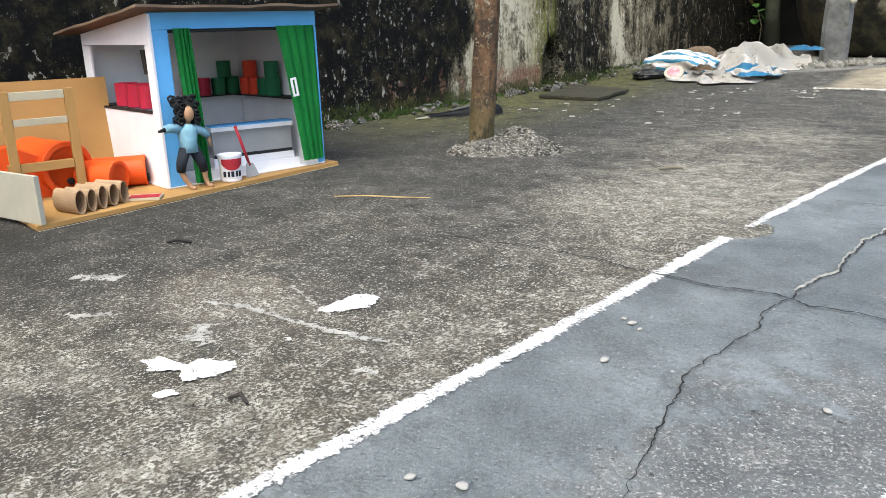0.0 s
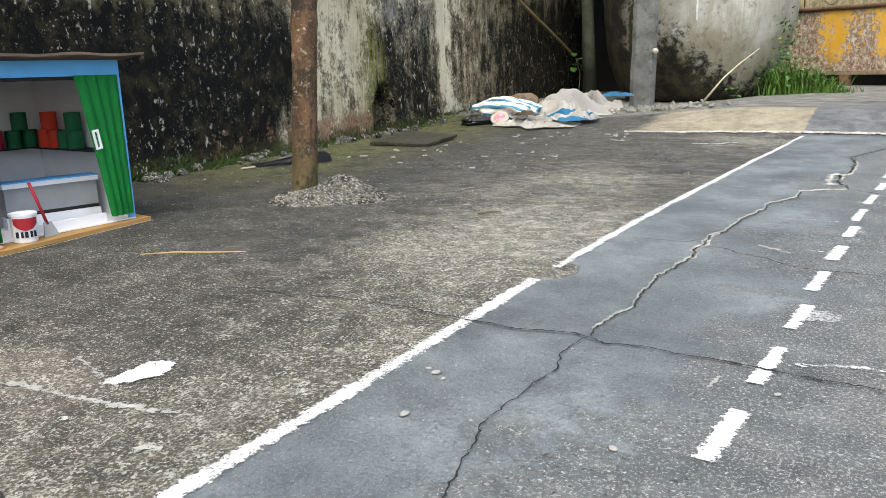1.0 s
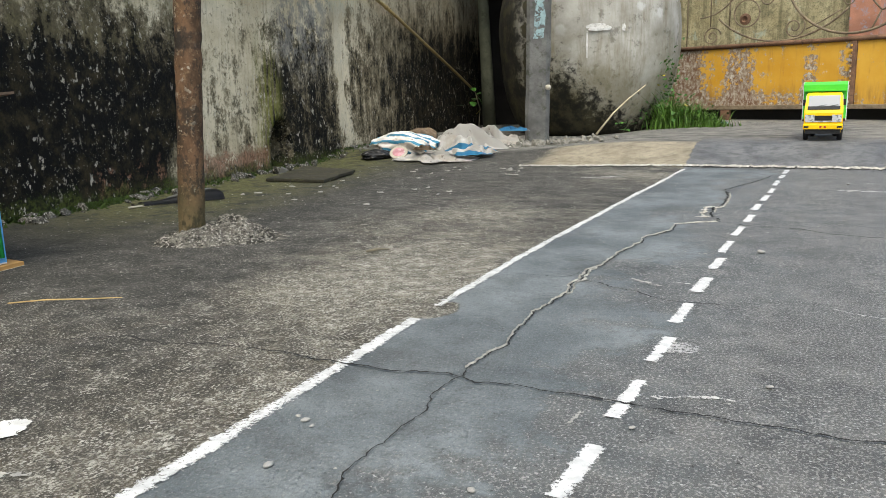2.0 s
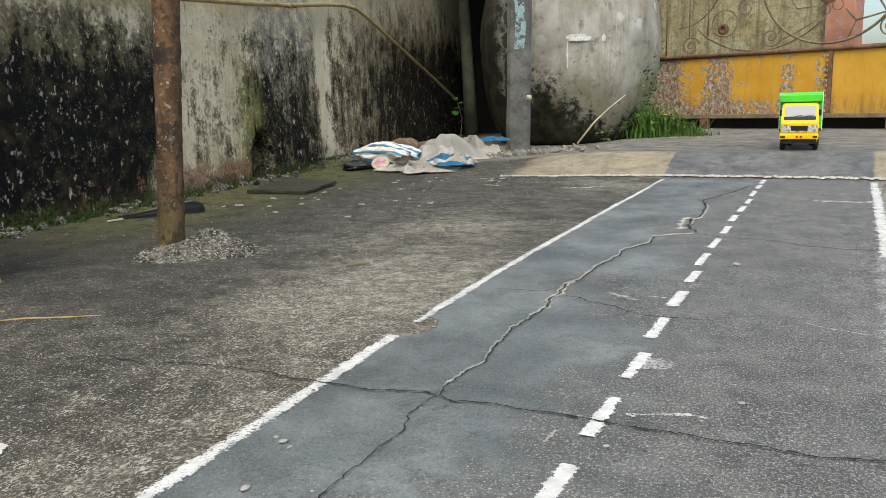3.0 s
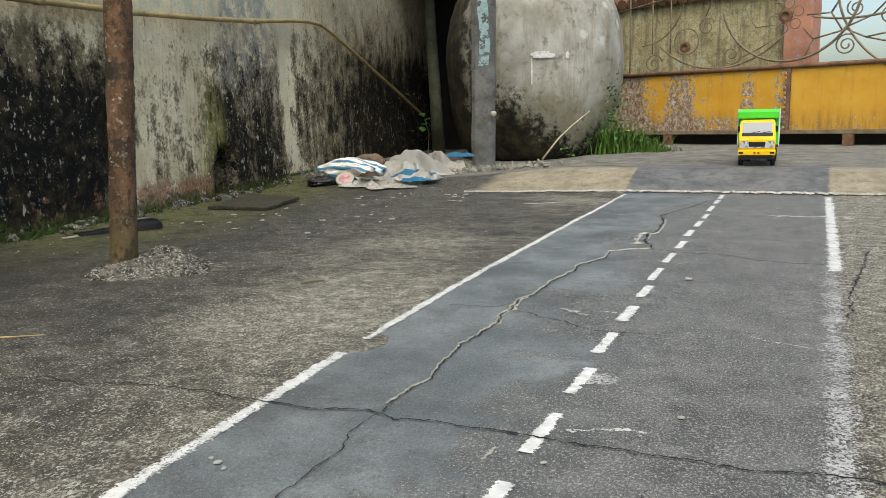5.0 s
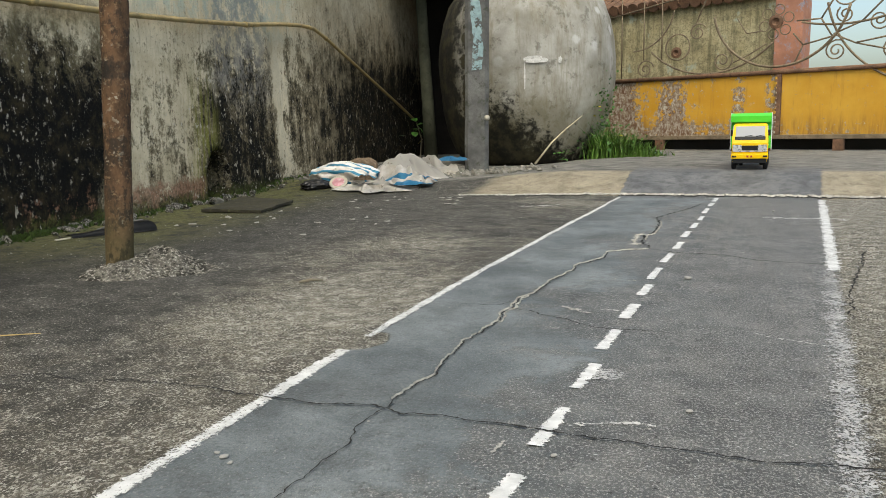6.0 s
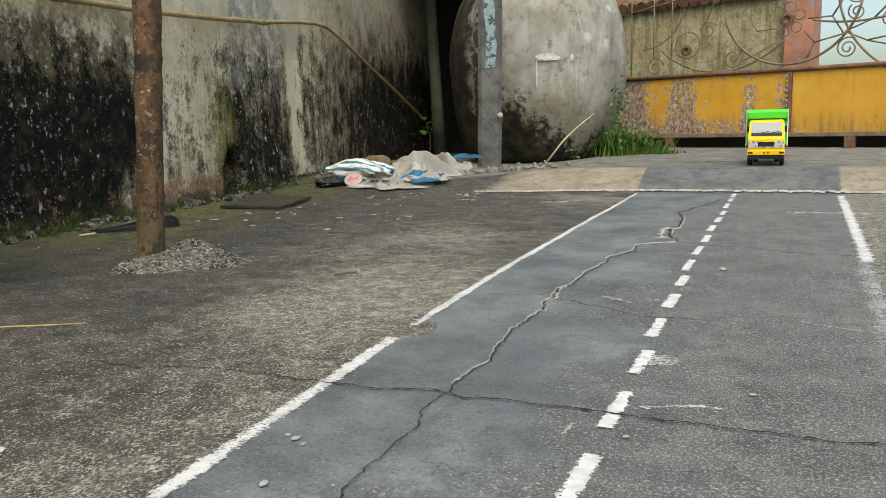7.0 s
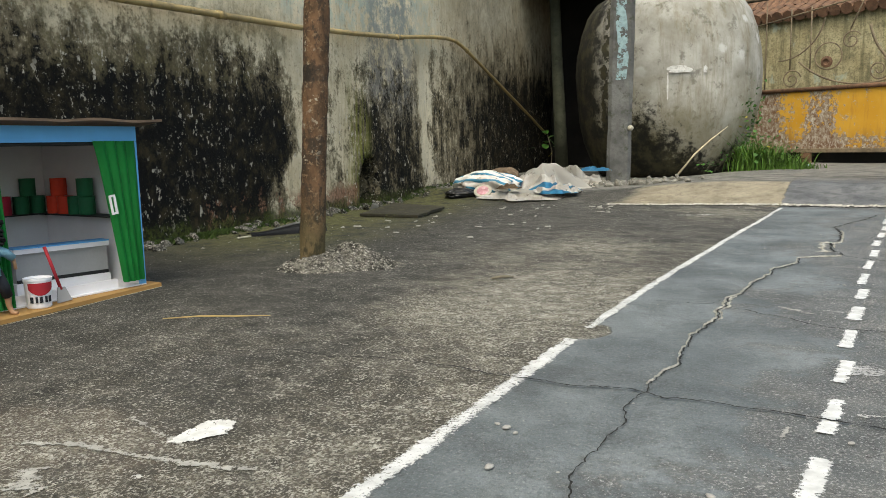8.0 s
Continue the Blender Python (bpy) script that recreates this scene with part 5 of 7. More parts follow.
def build_behind_gate():
    a, b = Vector((-2.7, 11.05, 0)), Vector((0.06, 10.12, 0))
    d = b - a
    m = Matrix.Translation(a) @ Matrix.Rotation(math.atan2(d.y, d.x), 4, "Z")
    tagged(part("wall_beyond_gate", box((0, 0, -0.1), (d.length, 0.16, 1.83)), FARWALL, at=m), "cream wall overgrown with lichen beyond the gate", "wall", kind="structure")
    bm = bmesh.new()
    for i in range(22):
        x = i * d.length / 22
        tube([(x, -0.08, 1.83), (x, 0.1, 1.9), (x, 0.26, 1.96)], 0.07, 8, bm)
    roof = bmesh.new()
    for i in range(30):
        x = -0.2 + i * (d.length + 0.1) / 30
        tube([(x, 0.35, 1.98), (x, 0.9, 2.35), (x, 1.4, 2.7)], 0.062, 8, roof)
    tagged(part("roof_beyond_gate", roof, RUST, at=m), "rusty reddish roof rising beyond the wall", "roof", kind="structure")
    tagged(part("wall_coping", bm, RUST, at=m), "reddish clay tile coping along the wall", "roof", kind="structure")
    m2 = Matrix.Translation(b) @ Matrix.Rotation(math.atan2(d.y, d.x), 4, "Z")
    root = thing("gate_pillar", "pillar with peeling pink and blue paint", "pillar", m2)
    part("shaft", box((0.004, -0.1, -0.1), (0.30, 0.2, 2.5), 0.012), PINKPLASTER, root)


build_behind_gate()


# ---- rubbish along the wall's foot ----
def draped(name, x, y, z, sx, sy, h, turn, seed, mat, label, folds=1.0, skew=0.0):
    """A limp sheet of sacking thrown down in folds, with a ragged outline and an edge that lies on the ground."""
    bm = bmesh.new()
    nu, nv = 64, 44
    grid = []
    o = Vector((seed, seed * 1.7, 0))
    for j in range(nv + 1):
        row = []
        for i in range(nu + 1):
            a, b = 2 * i / nu - 1, 2 * j / nv - 1
            rim = max(abs(a), abs(b))
            wob = noise.noise(Vector((a * 1.6, b * 1.6, 1)) + o) * 0.30 + noise.noise(Vector((a * 5, b * 5, 4)) + o) * 0.10 * rim
            A, B = a * math.sqrt(1 - 0.42 * b * b), b * math.sqrt(1 - 0.42 * a * a)
            px, py = A * sx * (1 + wob) + 0.25 * sx * noise.noise(Vector((b * 1.5, 3, 0)) + o), B * sy * (1 + wob) + 0.3 * sy * noise.noise(Vector((a * 1.5, 7, 0)) + o)
            top = max(0.0, 1 - max(abs(a - skew * (1 - a * a)), abs(b)) ** 2.0)
            hump = 0.45 + 0.9 * noise.noise(Vector((a * 1.2, b * 1.2, 2)) + o)
            warp = 2.6 * noise.noise(Vector((a * 1.5, b * 1.5, 8)) + o)
            fold = math.sin(6.0 * (a * 0.6 + b) + warp * 2) * 0.014 + math.sin(15 * (a + 0.4 * b) + warp * 3) * 0.006
            fold += 0.010 * noise.noise(Vector((a * 7, b * 6, 9)) + o)
            height = h * top * max(0.25, hump) + folds * fold * (0.3 + top)
            row.append(bm.verts.new((px, py, max(0.004, height))))
        grid.append(row)
    for j in range(nv):
        for i in range(nu):
            bm.faces.new((grid[j][i], grid[j][i + 1], grid[j + 1][i + 1], grid[j + 1][i]))
    bmesh.ops.solidify(bm, geom=list(bm.faces), thickness=0.003)
    ob = part(name, bm, mat, smooth=True, at=pose(x, y, z, 0, 0, turn))
    return tagged(ob, label, "sack", "discarded sacks")


def crumpled(name, x, y, z, sx, sy, sz, turn, seed, mat, label):
    """A slack, half-empty bag with soft dents and puckered ends."""
    bm = bmesh.new()
    bmesh.ops.create_icosphere(bm, subdivisions=5, radius=1.0)
    o = Vector((seed, seed * 2.1, 0))
    for w in bm.verts:
        p = w.co.copy()
        q = Vector((math.copysign(abs(p.x) ** 0.6, p.x), math.copysign(abs(p.y) ** 0.7, p.y), math.copysign(abs(p.z) ** 0.8, p.z)))
        dent = 1 + 0.16 * noise.noise(q * 1.6 + o) + 0.10 * noise.noise(q * 3.4 + o)
        fold = 0.045 * math.sin(9 * q.y + 5 * noise.noise(q * 1.8 + o)) + 0.03 * math.sin(16 * (q.x + 0.5 * q.z) + 6 * noise.noise(q * 2.2 + o))
        k = dent + fold * 0.8
        w.co = Vector((q.x * sx * k, q.y * sy * k, max(0.0, sz * (0.5 + 0.5 * q.z * k) * (1 - 0.25 * abs(q.x) ** 3))))
    ob = part(name, bm, mat, smooth=True, at=pose(x, y, z, 0, 0, turn))
    return tagged(ob, label, "sack", "discarded sacks")


crumpled("sack", -3.0, 5.66, 0.012, 0.25, 0.17, 0.19, -6, 1.0, BLUESACK, "slack white woven sack with blue bands")
draped("sack", -2.64, 5.48, 0.012, 0.31, 0.24, 0.10, -4, 4.0, PALESACK, "flattened dirty white woven sack", 1.2)
draped("sack", -2.45, 5.66, 0.05, 0.20, 0.26, 0.15, 24, 7.0, EDGESACK, "flattened white sack with a blue edge", 1.2)
draped("sack", -2.72, 5.98, 0.03, 0.40, 0.28, 0.36, 4, 9.0, PALESACK, "heaped dirty white plastic sack", 1.9, -0.35)
draped("sack", -2.50, 6.32, 0.05, 0.26, 0.14, 0.19, -10, 12.0, PALESACK, "torn dirty sack trailing towards the pole", 1.8)
draped("sack", -2.42, 6.42, 0.17, 0.15, 0.05, 0.05, 14, 13.0, BLUESTRIP, "narrow blue strip of torn sacking")
tagged(crumpled("rag", -3.05, 6.05, 0.03, 0.14, 0.08, 0.18, 15, 15.0, RAGBROWN, "crumpled brown rag among the sacks"), "", "rag")
tagged(draped("rag", -2.70, 5.40, 0.085, 0.09, 0.05, 0.03, 30, 17.0, RAGBROWN, "small muddy brown rag lying on the sacks", 0.8), "", "rag")
# black crumpled lump fills the dark spot at the sacks' left end
tagged(crumpled("black_lump", -3.12, 5.46, 0.003, 0.12, 0.10, 0.08, 30, 21.0, BLACKPLASTIC, "crumpled black lump at the dark spot under the sacks"), "", "bag")


def build_tub_lid():
    root = thing("round_lid", "white round lid with a red mark among the sacks", "lid", pose(-2.926, 5.437, 0.06, 38, 0, 16))
    part("disc", lathe([(0.066, 0), (0.069, 0.006), (0.062, 0.010), (0.052, 0.009)], 24), CARD_GREY, root, smooth=True)
    part("mark", lathe([(0.046, 0.0095), (0.046, 0.012)], 20), PINKMARK, root, "faded red print")


build_tub_lid()


def build_debris():
    bm = bmesh.new()
    c = [(-3.0, 3.99), (-2.615, 4.02), (-2.735, 4.52), (-3.20, 4.66)]
    n = 14
    top, low = [], []
    for j in range(n + 1):
        for i in range(n + 1):
            p = [Vector((*q, 0)) for q in c]
            q = p[0].lerp(p[1], i / n).lerp(p[3].lerp(p[2], i / n), j / n)
            if i in (0, n) or j in (0, n):
                q += Vector((noise.noise(q * 9), noise.noise(q * 9 + Vector((5, 0, 0))), 0)) * 0.014
            lift = ground_z(q.x, q.y) + 0.006 + 0.010 * j / n + 0.005 * noise.noise(q * 4)
            top.append(bm.verts.new((q.x, q.y, lift + 0.013)))
            low.append(bm.verts.new((q.x, q.y, lift - 0.002)))
    m = n + 1
    for j in range(n):
        for i in range(n):
            k = j * m + i
            bm.faces.new((top[k], top[k + 1], top[k + m + 1], top[k + m]))
            bm.faces.new((low[k + m], low[k + m + 1], low[k + 1], low[k]))
    ring = [i for i in range(m)] + [j * m + n for j in range(1, m)] + [n * m + i for i in range(n - 1, -1, -1)] + [j * m for j in range(n - 1, 0, -1)]
    for k in range(len(ring)):
        a, b = ring[k], ring[(k + 1) % len(ring)]
        bm.faces.new((low[a], low[b], top[b], top[a]))
    tagged(part("board", bm, OLDWOOD), "wet dark board lying by the drain hole", "board")
    # a length of broken black gutter, lying tipped along the wall's foot
    gutter = thing("gutter_piece", "broken length of black plastic gutter by the wall", "gutter")
    bm = bmesh.new()
    rows = []
    for i in range(25):
        s = i / 24
        y = 2.964 + 0.309 * s
        cx, r = -2.901 + 0.165 * s, 0.018 + 0.034 * ease(0.1, 0.9, s)
        rows.append([bm.verts.new((cx + r * 1.15 * math.cos(radians(a)) + 0.006 * noise.noise((y * 9, a, 0)), y, ground_z(cx, y) + 0.003 + r * math.sin(radians(a)) * 0.95)) for a in range(0, 151, 15)])
    for a, b in zip(rows, rows[1:]):
        for k in range(len(a) - 1):
            bm.faces.new((a[k], a[k + 1], b[k + 1], b[k]))
    bmesh.ops.solidify(bm, geom=list(bm.faces), thickness=0.004)
    part("shell", bm, BLACKPLASTIC, gutter, smooth=True)
    bm = tube([(-2.901 + 0.165 * s, 2.964 + 0.309 * s, 0.003 + (0.018 + 0.034 * ease(0.1, 0.9, s))) for s in (0.35, 0.5, 0.65, 0.8, 0.95)], [0.004, 0.007, 0.008, 0.007, 0.004], 6)
    part("rim", bm, CONCRETE, gutter, "grey mossy rim")
    tagged(part("offcut", box((-0.032, -0.010, 0), (0.032, 0.010, 0.006), 0.002), CARD_GREY, at=pose(-2.881, 2.914, 0.004, 0, -3, 62)), "short white plastic offcut lying by the gutter", "offcut")
    tagged(part("offcut", box((-0.022, -0.018, 0), (0.022, 0.018, 0.055), 0.006), CONCRETE, at=pose(-3.13, 4.30, 0.0, 12, 24, 40)), "small grey lump leaning at the wall", "offcut")
    bm = bmesh.new()
    rnd = random.Random(3)
    for _ in range(170):
        u = rnd.uniform(0.3, 6.2)
        p = on_wall(u, abs(rnd.gauss(0.05, 0.09)) + 0.02, 0)
        r = rnd.uniform(0.006, 0.028)
        m = Matrix.Translation((p.x, p.y, ground_z(p.x, p.y) + r * 0.3)) @ Matrix.Rotation(rnd.uniform(0, 6), 4, (rnd.random(), rnd.random(), 1)) @ Matrix.Diagonal((r * rnd.uniform(1, 2.2), r, r * 0.6, 1))
        bmesh.ops.create_icosphere(bm, subdivisions=1, radius=1.0, matrix=m)
    tagged(part("rubble", bm, RUBBLE), "crumbled mortar and dirt along the wall", "rubble", kind="stuff")
    bm = bmesh.new()
    for _ in range(220):
        x, y = rnd.gauss(-2.25, 0.28), rnd.gauss(6.55, 0.2)
        r = rnd.uniform(0.008, 0.035)
        m = Matrix.Translation((x, y, ground_z(x, y) + r * 0.3)) @ Matrix.Rotation(rnd.uniform(0, 6), 4, (rnd.random(), rnd.random(), 1)) @ Matrix.Diagonal((r * rnd.uniform(1, 2), r, r * 0.6, 1))
        bmesh.ops.create_icosphere(bm, subdivisions=1, radius=1.0, matrix=m)
    tagged(part("rubble", bm, GREYRUBBLE), "broken mortar lumps round the pole's foot", "rubble", kind="stuff")
    for k in range(34):
        x, y = rnd.uniform(-2.75, -1.7), rnd.uniform(3.3, 5.2)
        bm = bmesh.new()
        L, W = rnd.uniform(0.008, 0.026), rnd.uniform(0.005, 0.013)
        ring = [(L * math.cos(t) * rnd.uniform(0.6, 1.1), W * math.sin(t) * rnd.uniform(0.6, 1.1)) for t in [math.pi * i / 4 for i in range(8)]]
        lo, hi = [bm.verts.new((a, b, 0)) for a, b in ring], [bm.verts.new((a * 0.9, b * 0.9, 0.004 + 0.003 * math.sin(a * 200))) for a, b in ring]
        for i in range(8):
            bm.faces.new((lo[i], lo[(i + 1) % 8], hi[(i + 1) % 8], hi[i]))
        bm.faces.new(hi)
        bm.faces.new(lo[::-1])
        tagged(part("plaster_flake", bm, PEBBLE, at=pose(x, y, ground_z(x, y) + 0.002, 0, 0, rnd.uniform(-30, 30))), "small pale flake of fallen plaster", "flake", "fallen plaster flakes")
    stick = tube([(-1.81, 1.538, 0.006), (-1.74, 1.587, 0.009), (-1.66, 1.634, 0.007), (-1.59, 1.681, 0.006)], [0.0014, 0.0019, 0.0017, 0.0010], 6)
    tagged(part("straw", stick, STRAW, smooth=True), "dry yellow straw on the concrete", "straw")
    twig = tube([(-1.325, 2.375, 0.006), (-1.30, 2.40, 0.010), (-1.275, 2.428, 0.006)], [0.004, 0.005, 0.003], 6)
    tagged(part("twig", twig, TWIG, smooth=True), "short dark twig on the concrete", "twig")
    chip = tube([(-0.985, 0.725, 0.004), (-0.972, 0.735, 0.010), (-0.955, 0.733, 0.003)], [0.002, 0.0035, 0.002], 6)
    tagged(part("chip", chip, DARKSTEEL, smooth=True), "small curled dark scrap", "scrap")
    chip = tube([(-1.74, 1.03, 0.004), (-1.722, 1.047, 0.010), (-1.70, 1.066, 0.003)], [0.003, 0.0045, 0.003], 6)
    tagged(part("chip", chip, DARKSTEEL, smooth=True), "small curled dark scrap", "scrap")
    stick = tube([(-1.98, 7.42, 0.09), (-1.85, 7.52, 0.28), (-1.74, 7.62, 0.40), (-1.60, 7.68, 0.52)], [0.010, 0.008, 0.006, 0.004], 6)
    tagged(part("dry_stick", stick, CARD_PALE, smooth=True), "bare pale stick leaning on the jar", "stick")
    tagged(part("wrapper", box((-0.06, -0.03, 0), (0.06, 0.03, 0.02), 0.006), SKYCLOTH, at=pose(-1.05, 8.6, 0.125, 0, 0, 20)), "small crumpled wrapper on the ground", "wrapper")


build_debris()


def build_plants():
    rnd = random.Random(11)
    root = thing("grass_tuft", "tall green grass tuft beside the water jar", "grass")
    for clump in range(6):
        cx, cy = -1.47 + clump * 0.095 + rnd.uniform(-0.03, 0.03), 7.95 + rnd.uniform(-0.25, 0.35)
        bm = bmesh.new()
        for _ in range(int(300 - 40 * clump)):
            x, y = rnd.gauss(cx, 0.07), rnd.gauss(cy, 0.10)
            h = rnd.uniform(0.08, 0.36) * (1.3 - 0.17 * clump) * rnd.uniform(0.6, 1.1)
            a, lean, w = rnd.uniform(0, 6.28), rnd.uniform(0.2, 1.0) * h, rnd.uniform(0.004, 0.010)
            dx, dy = math.cos(a), math.sin(a)
            z0 = ground_z(x, y) - 0.005
            last = None
            for k in range(4):
                s = k / 3
                px, py, pz = x + dx * lean * s * s, y + dy * lean * s * s, z0 + h * (s - 0.25 * s * s)
                ww = w * (1 - s * 0.92)
                pair = (bm.verts.new((px - dy * ww, py + dx * ww, pz)), bm.verts.new((px + dy * ww, py - dx * ww, pz)))
                if last:
                    bm.faces.new((last[0], last[1], pair[1], pair[0]))
                last = pair
        tagged(part("grass_clump", bm, GRASS, root), kind="stuff")
    leaf_group(root, [(-1.50 + rnd.gauss(0, 0.12), 7.98 + rnd.gauss(0, 0.1), 0.17 + rnd.uniform(0, 0.45)) for _ in range(26)], 0.04, rnd, LEAF)
    leaf_group(root, [(-1.52, 7.9, 0.52), (-1.5, 7.9, 0.47), (-1.3, 7.9, 0.33), (-1.47, 7.88, 0.60)], 0.035, rnd, YELLOWLEAF)
    for (cx, cy, cz, sx, sz, n), mat in (((-1.44, 8.02, 0.26, 0.16, 0.09, 230), LEAF), ((-1.46, 8.12, 0.60, 0.055, 0.17, 110), LEAF), ((-1.28, 8.0, 0.22, 0.14, 0.05, 90), MOSS)):
        bm = bmesh.new()
        for _ in range(n):
            q = pose(rnd.gauss(cx, sx), rnd.gauss(cy, 0.09), max(0.13, rnd.gauss(cz, sz)), rnd.uniform(-60, 60), rnd.uniform(-60, 60), rnd.uniform(0, 360))
            L, W = rnd.uniform(0.018, 0.045), rnd.uniform(0.007, 0.016)
            v = [bm.verts.new(q @ Vector(c)) for c in ((0, 0, 0), (L * 0.5, -W, 0.004), (L, 0, -0.006), (L * 0.5, W, 0.004))]
            bm.faces.new((v[0], v[1], v[2]))
            bm.faces.new((v[0], v[2], v[3]))
        tagged(part("leaf_mass", bm, mat, root), kind="stuff")
    root = thing("weed", "small leafy weed at the jar's foot", "plant")
    leaf_group(root, [(-1.72 + rnd.gauss(0, 0.05), 7.45 + rnd.gauss(0, 0.05), 0.12 + rnd.uniform(0, 0.10)) for _ in range(22)], 0.03, rnd, LEAF)
    root = thing("creeper", "leafy sprig hanging by the thin pole", "plant")
    p = on_wall(7.6, 0.12, 0)
    leaf_group(root, [(p.x + rnd.gauss(0.08, 0.12), p.y + rnd.gauss(0, 0.08), 0.42 + rnd.gauss(0, 0.07)) for _ in range(9)], 0.10, rnd, LEAF)
    leaf_group(root, [(p.x + 0.24, p.y, 0.55), (p.x + 0.13, p.y - 0.03, 0.27)], 0.07, rnd, YELLOWLEAF)
    part("stem", tube([(p.x + 0.1, p.y, 0.05), (p.x + 0.12, p.y, 0.3), (p.x + 0.06, p.y, 0.5)], 0.006, 6), TWIG, root)
    root = thing("moss_tuft", "low green moss growing at the wall's foot", "moss")
    bm = bmesh.new()
    for _ in range(2600):
        q = on_wall(rnd.uniform(0.2, 5.2) if rnd.random() < 0.5 else rnd.gauss(1.0, 0.3), abs(rnd.gauss(0.0, 0.05)) + 0.01, 0)
        h, a = rnd.uniform(0.008, 0.024), rnd.uniform(0, 6.28)
        z0 = ground_z(q.x, q.y)
        v = [bm.verts.new((q.x + 0.008 * math.cos(a), q.y + 0.008 * math.sin(a), z0)), bm.verts.new((q.x - 0.008 * math.cos(a), q.y - 0.008 * math.sin(a), z0)), bm.verts.new((q.x + rnd.gauss(0, 0.012), q.y + rnd.gauss(0, 0.012), z0 + h))]
        bm.faces.new(v)
    tagged(part("moss", bm, MOSS, root), kind="stuff")


def leaf_group(root, places, size, rnd, mat):
    for x, y, z in places:
        bm = bmesh.new()
        L, W = size * rnd.uniform(0.8, 1.4), size * rnd.uniform(0.35, 0.5)
        rows = []
        for k in range(6):
            s = k / 5
            w = W * math.sin(math.pi * min(0.98, s * 0.95 + 0.03)) ** 0.8
            zz = -0.25 * L * s * s
            rows.append([bm.verts.new((L * s, -w, zz + 0.15 * w)), bm.verts.new((L * s, 0, zz)), bm.verts.new((L * s, w, zz + 0.15 * w))])
        for a, b in zip(rows, rows[1:]):
            bm.faces.new((a[0], a[1], b[1], b[0]))
            bm.faces.new((a[1], a[2], b[2], b[1]))
        part("leaf", bm, mat, root, smooth=True, at=pose(x, y, z, rnd.uniform(-30, 30), rnd.uniform(-35, 30), rnd.uniform(0, 360)))


build_plants()


# ---- the cardboard shop ----
def build_shop():
    H = Matrix.Translation((-2.236, 1.292, 0.014)) @ Matrix.Rotation(radians(88.8), 4, "Z")
    # local x along the front, y into the depth, z up
    W, D, T = 0.537, 0.48, 0.006
    ft, bt = 0.474, 0.425
    base = thing("base_board", "brown cardboard base sheet under the toy shop", "board", Matrix.Translation((0, 0, 0)))
    bm = bmesh.new()
    c = [(-2.085, 0.885), (-2.205, 1.868), (-2.80, 1.92), (-2.86, 0.93)]
    lo = [bm.verts.new((x, y, 0.002)) for x, y in c]
    hi = [bm.verts.new((x, y, 0.013)) for x, y in c]
    for k in range(4):
        bm.faces.new((lo[k], lo[(k + 1) % 4], hi[(k + 1) % 4], hi[k]))
    bm.faces.new(hi)
    bm.faces.new(lo[::-1])
    part("sheet", bm, CARD, base)
    bm = ribbon([(c[0][0] + 0.002, c[0][1]), (c[1][0] + 0.002, c[1][1])], 0.005, 0.001, 0.02, 0.6, 3)
    part("torn_edge", bm, CARD_PALE, base, "torn corrugated edge")

    root = thing("toy_shop", "cardboard toy paint shop with blue front and green curtains", "dollhouse", H)

    def wallsheet(name, pts, y0, y1, mat, label="", axis="front"):
        m = None if axis == "front" else Matrix.Rotation(radians(90), 4, "Z")
        part(name, prism(pts, y0, y1), mat, root, label, at=m)

    # floor, back and right-hand wall
    part("floor", box((0, 0, 0), (W, D, 0.004)), WHITECARD, root)
    part("back_wall", box((0, D - T, 0.004), (W, D, bt)), WHITECARD, root)
    side = [(0, 0.004), (D - T, 0.004), (D - T, bt), (0, ft)]

    def side_wall(x0, outline, mat, name):
        bm = bmesh.new()
        a = [bm.verts.new((x0, y, z)) for y, z in outline]
        b = [bm.verts.new((x0 + T, y, z)) for y, z in outline]
        n = len(a)
        for i in range(n):
            bm.faces.new((a[i], a[(i + 1) % n], b[(i + 1) % n], b[i]))
        bm.faces.new(a[::-1])
        bm.faces.new(b)
        return part(name, bm, mat, root)

    side_wall(W - T, [(T, 0.004), (D - T, 0.004), (D - T, bt), (T, ft)], WHITECARD, "side_wall")
    # the near side wall: header, two posts, counter panel; the rest is open
    def slope(y):
        return ft + (bt - ft) * y / D
    side_wall(0, [(T, 0.392), (D - T, 0.392), (D - T, bt), (T, ft)], WHITECARD, "header")
    side_wall(0, [(T, 0.004), (0.042, 0.004), (0.042, 0.39), (T, 0.39)], WHITECARD, "corner_post")
    side_wall(0, [(D - 0.055, 0.004), (D - T, 0.004), (D - T, 0.39), (D - 0.055, 0.39)], WHITECARD, "corner_post")
    side_wall(0.004, [(0.044, 0.004), (D - 0.057, 0.004), (D - 0.057, 0.205), (0.044, 0.205)], WHITECARD, "counter_panel")
    part("counter_edge", box((0.002, 0.042, 0.206), (0.012, D - 0.056, 0.212)), BLACKCARD, root)
    # blue front frame
    part("front_header", box((0, 0, 0.430), (W, T, ft)), BLUECARD, root, "sky-blue header")
    part("front_jamb", box((0, 0, 0.004), (0.050, T, 0.429)), BLUECARD, root, "sky-blue jamb")
    part("front_jamb", box((W - 0.022, 0, 0.004), (W, T, 0.429)), BLUECARD, root, "sky-blue jamb")
    part("corner_trim", box((-0.003, -0.003, 0.004), (0.004, 0.012, ft - 0.004)), WHITECARD, root, "white corner strip")
    part("front_rod", tube([(0.05, 0.010, 0.425), (W - 0.022, 0.010, 0.425)], 0.005, 8), BLACKCARD, root, "dark curtain rod")
    # roof sheet with a ragged overhang
    bm = bmesh.new()
    nx, ny = 16, 10
    up, dn = [], []
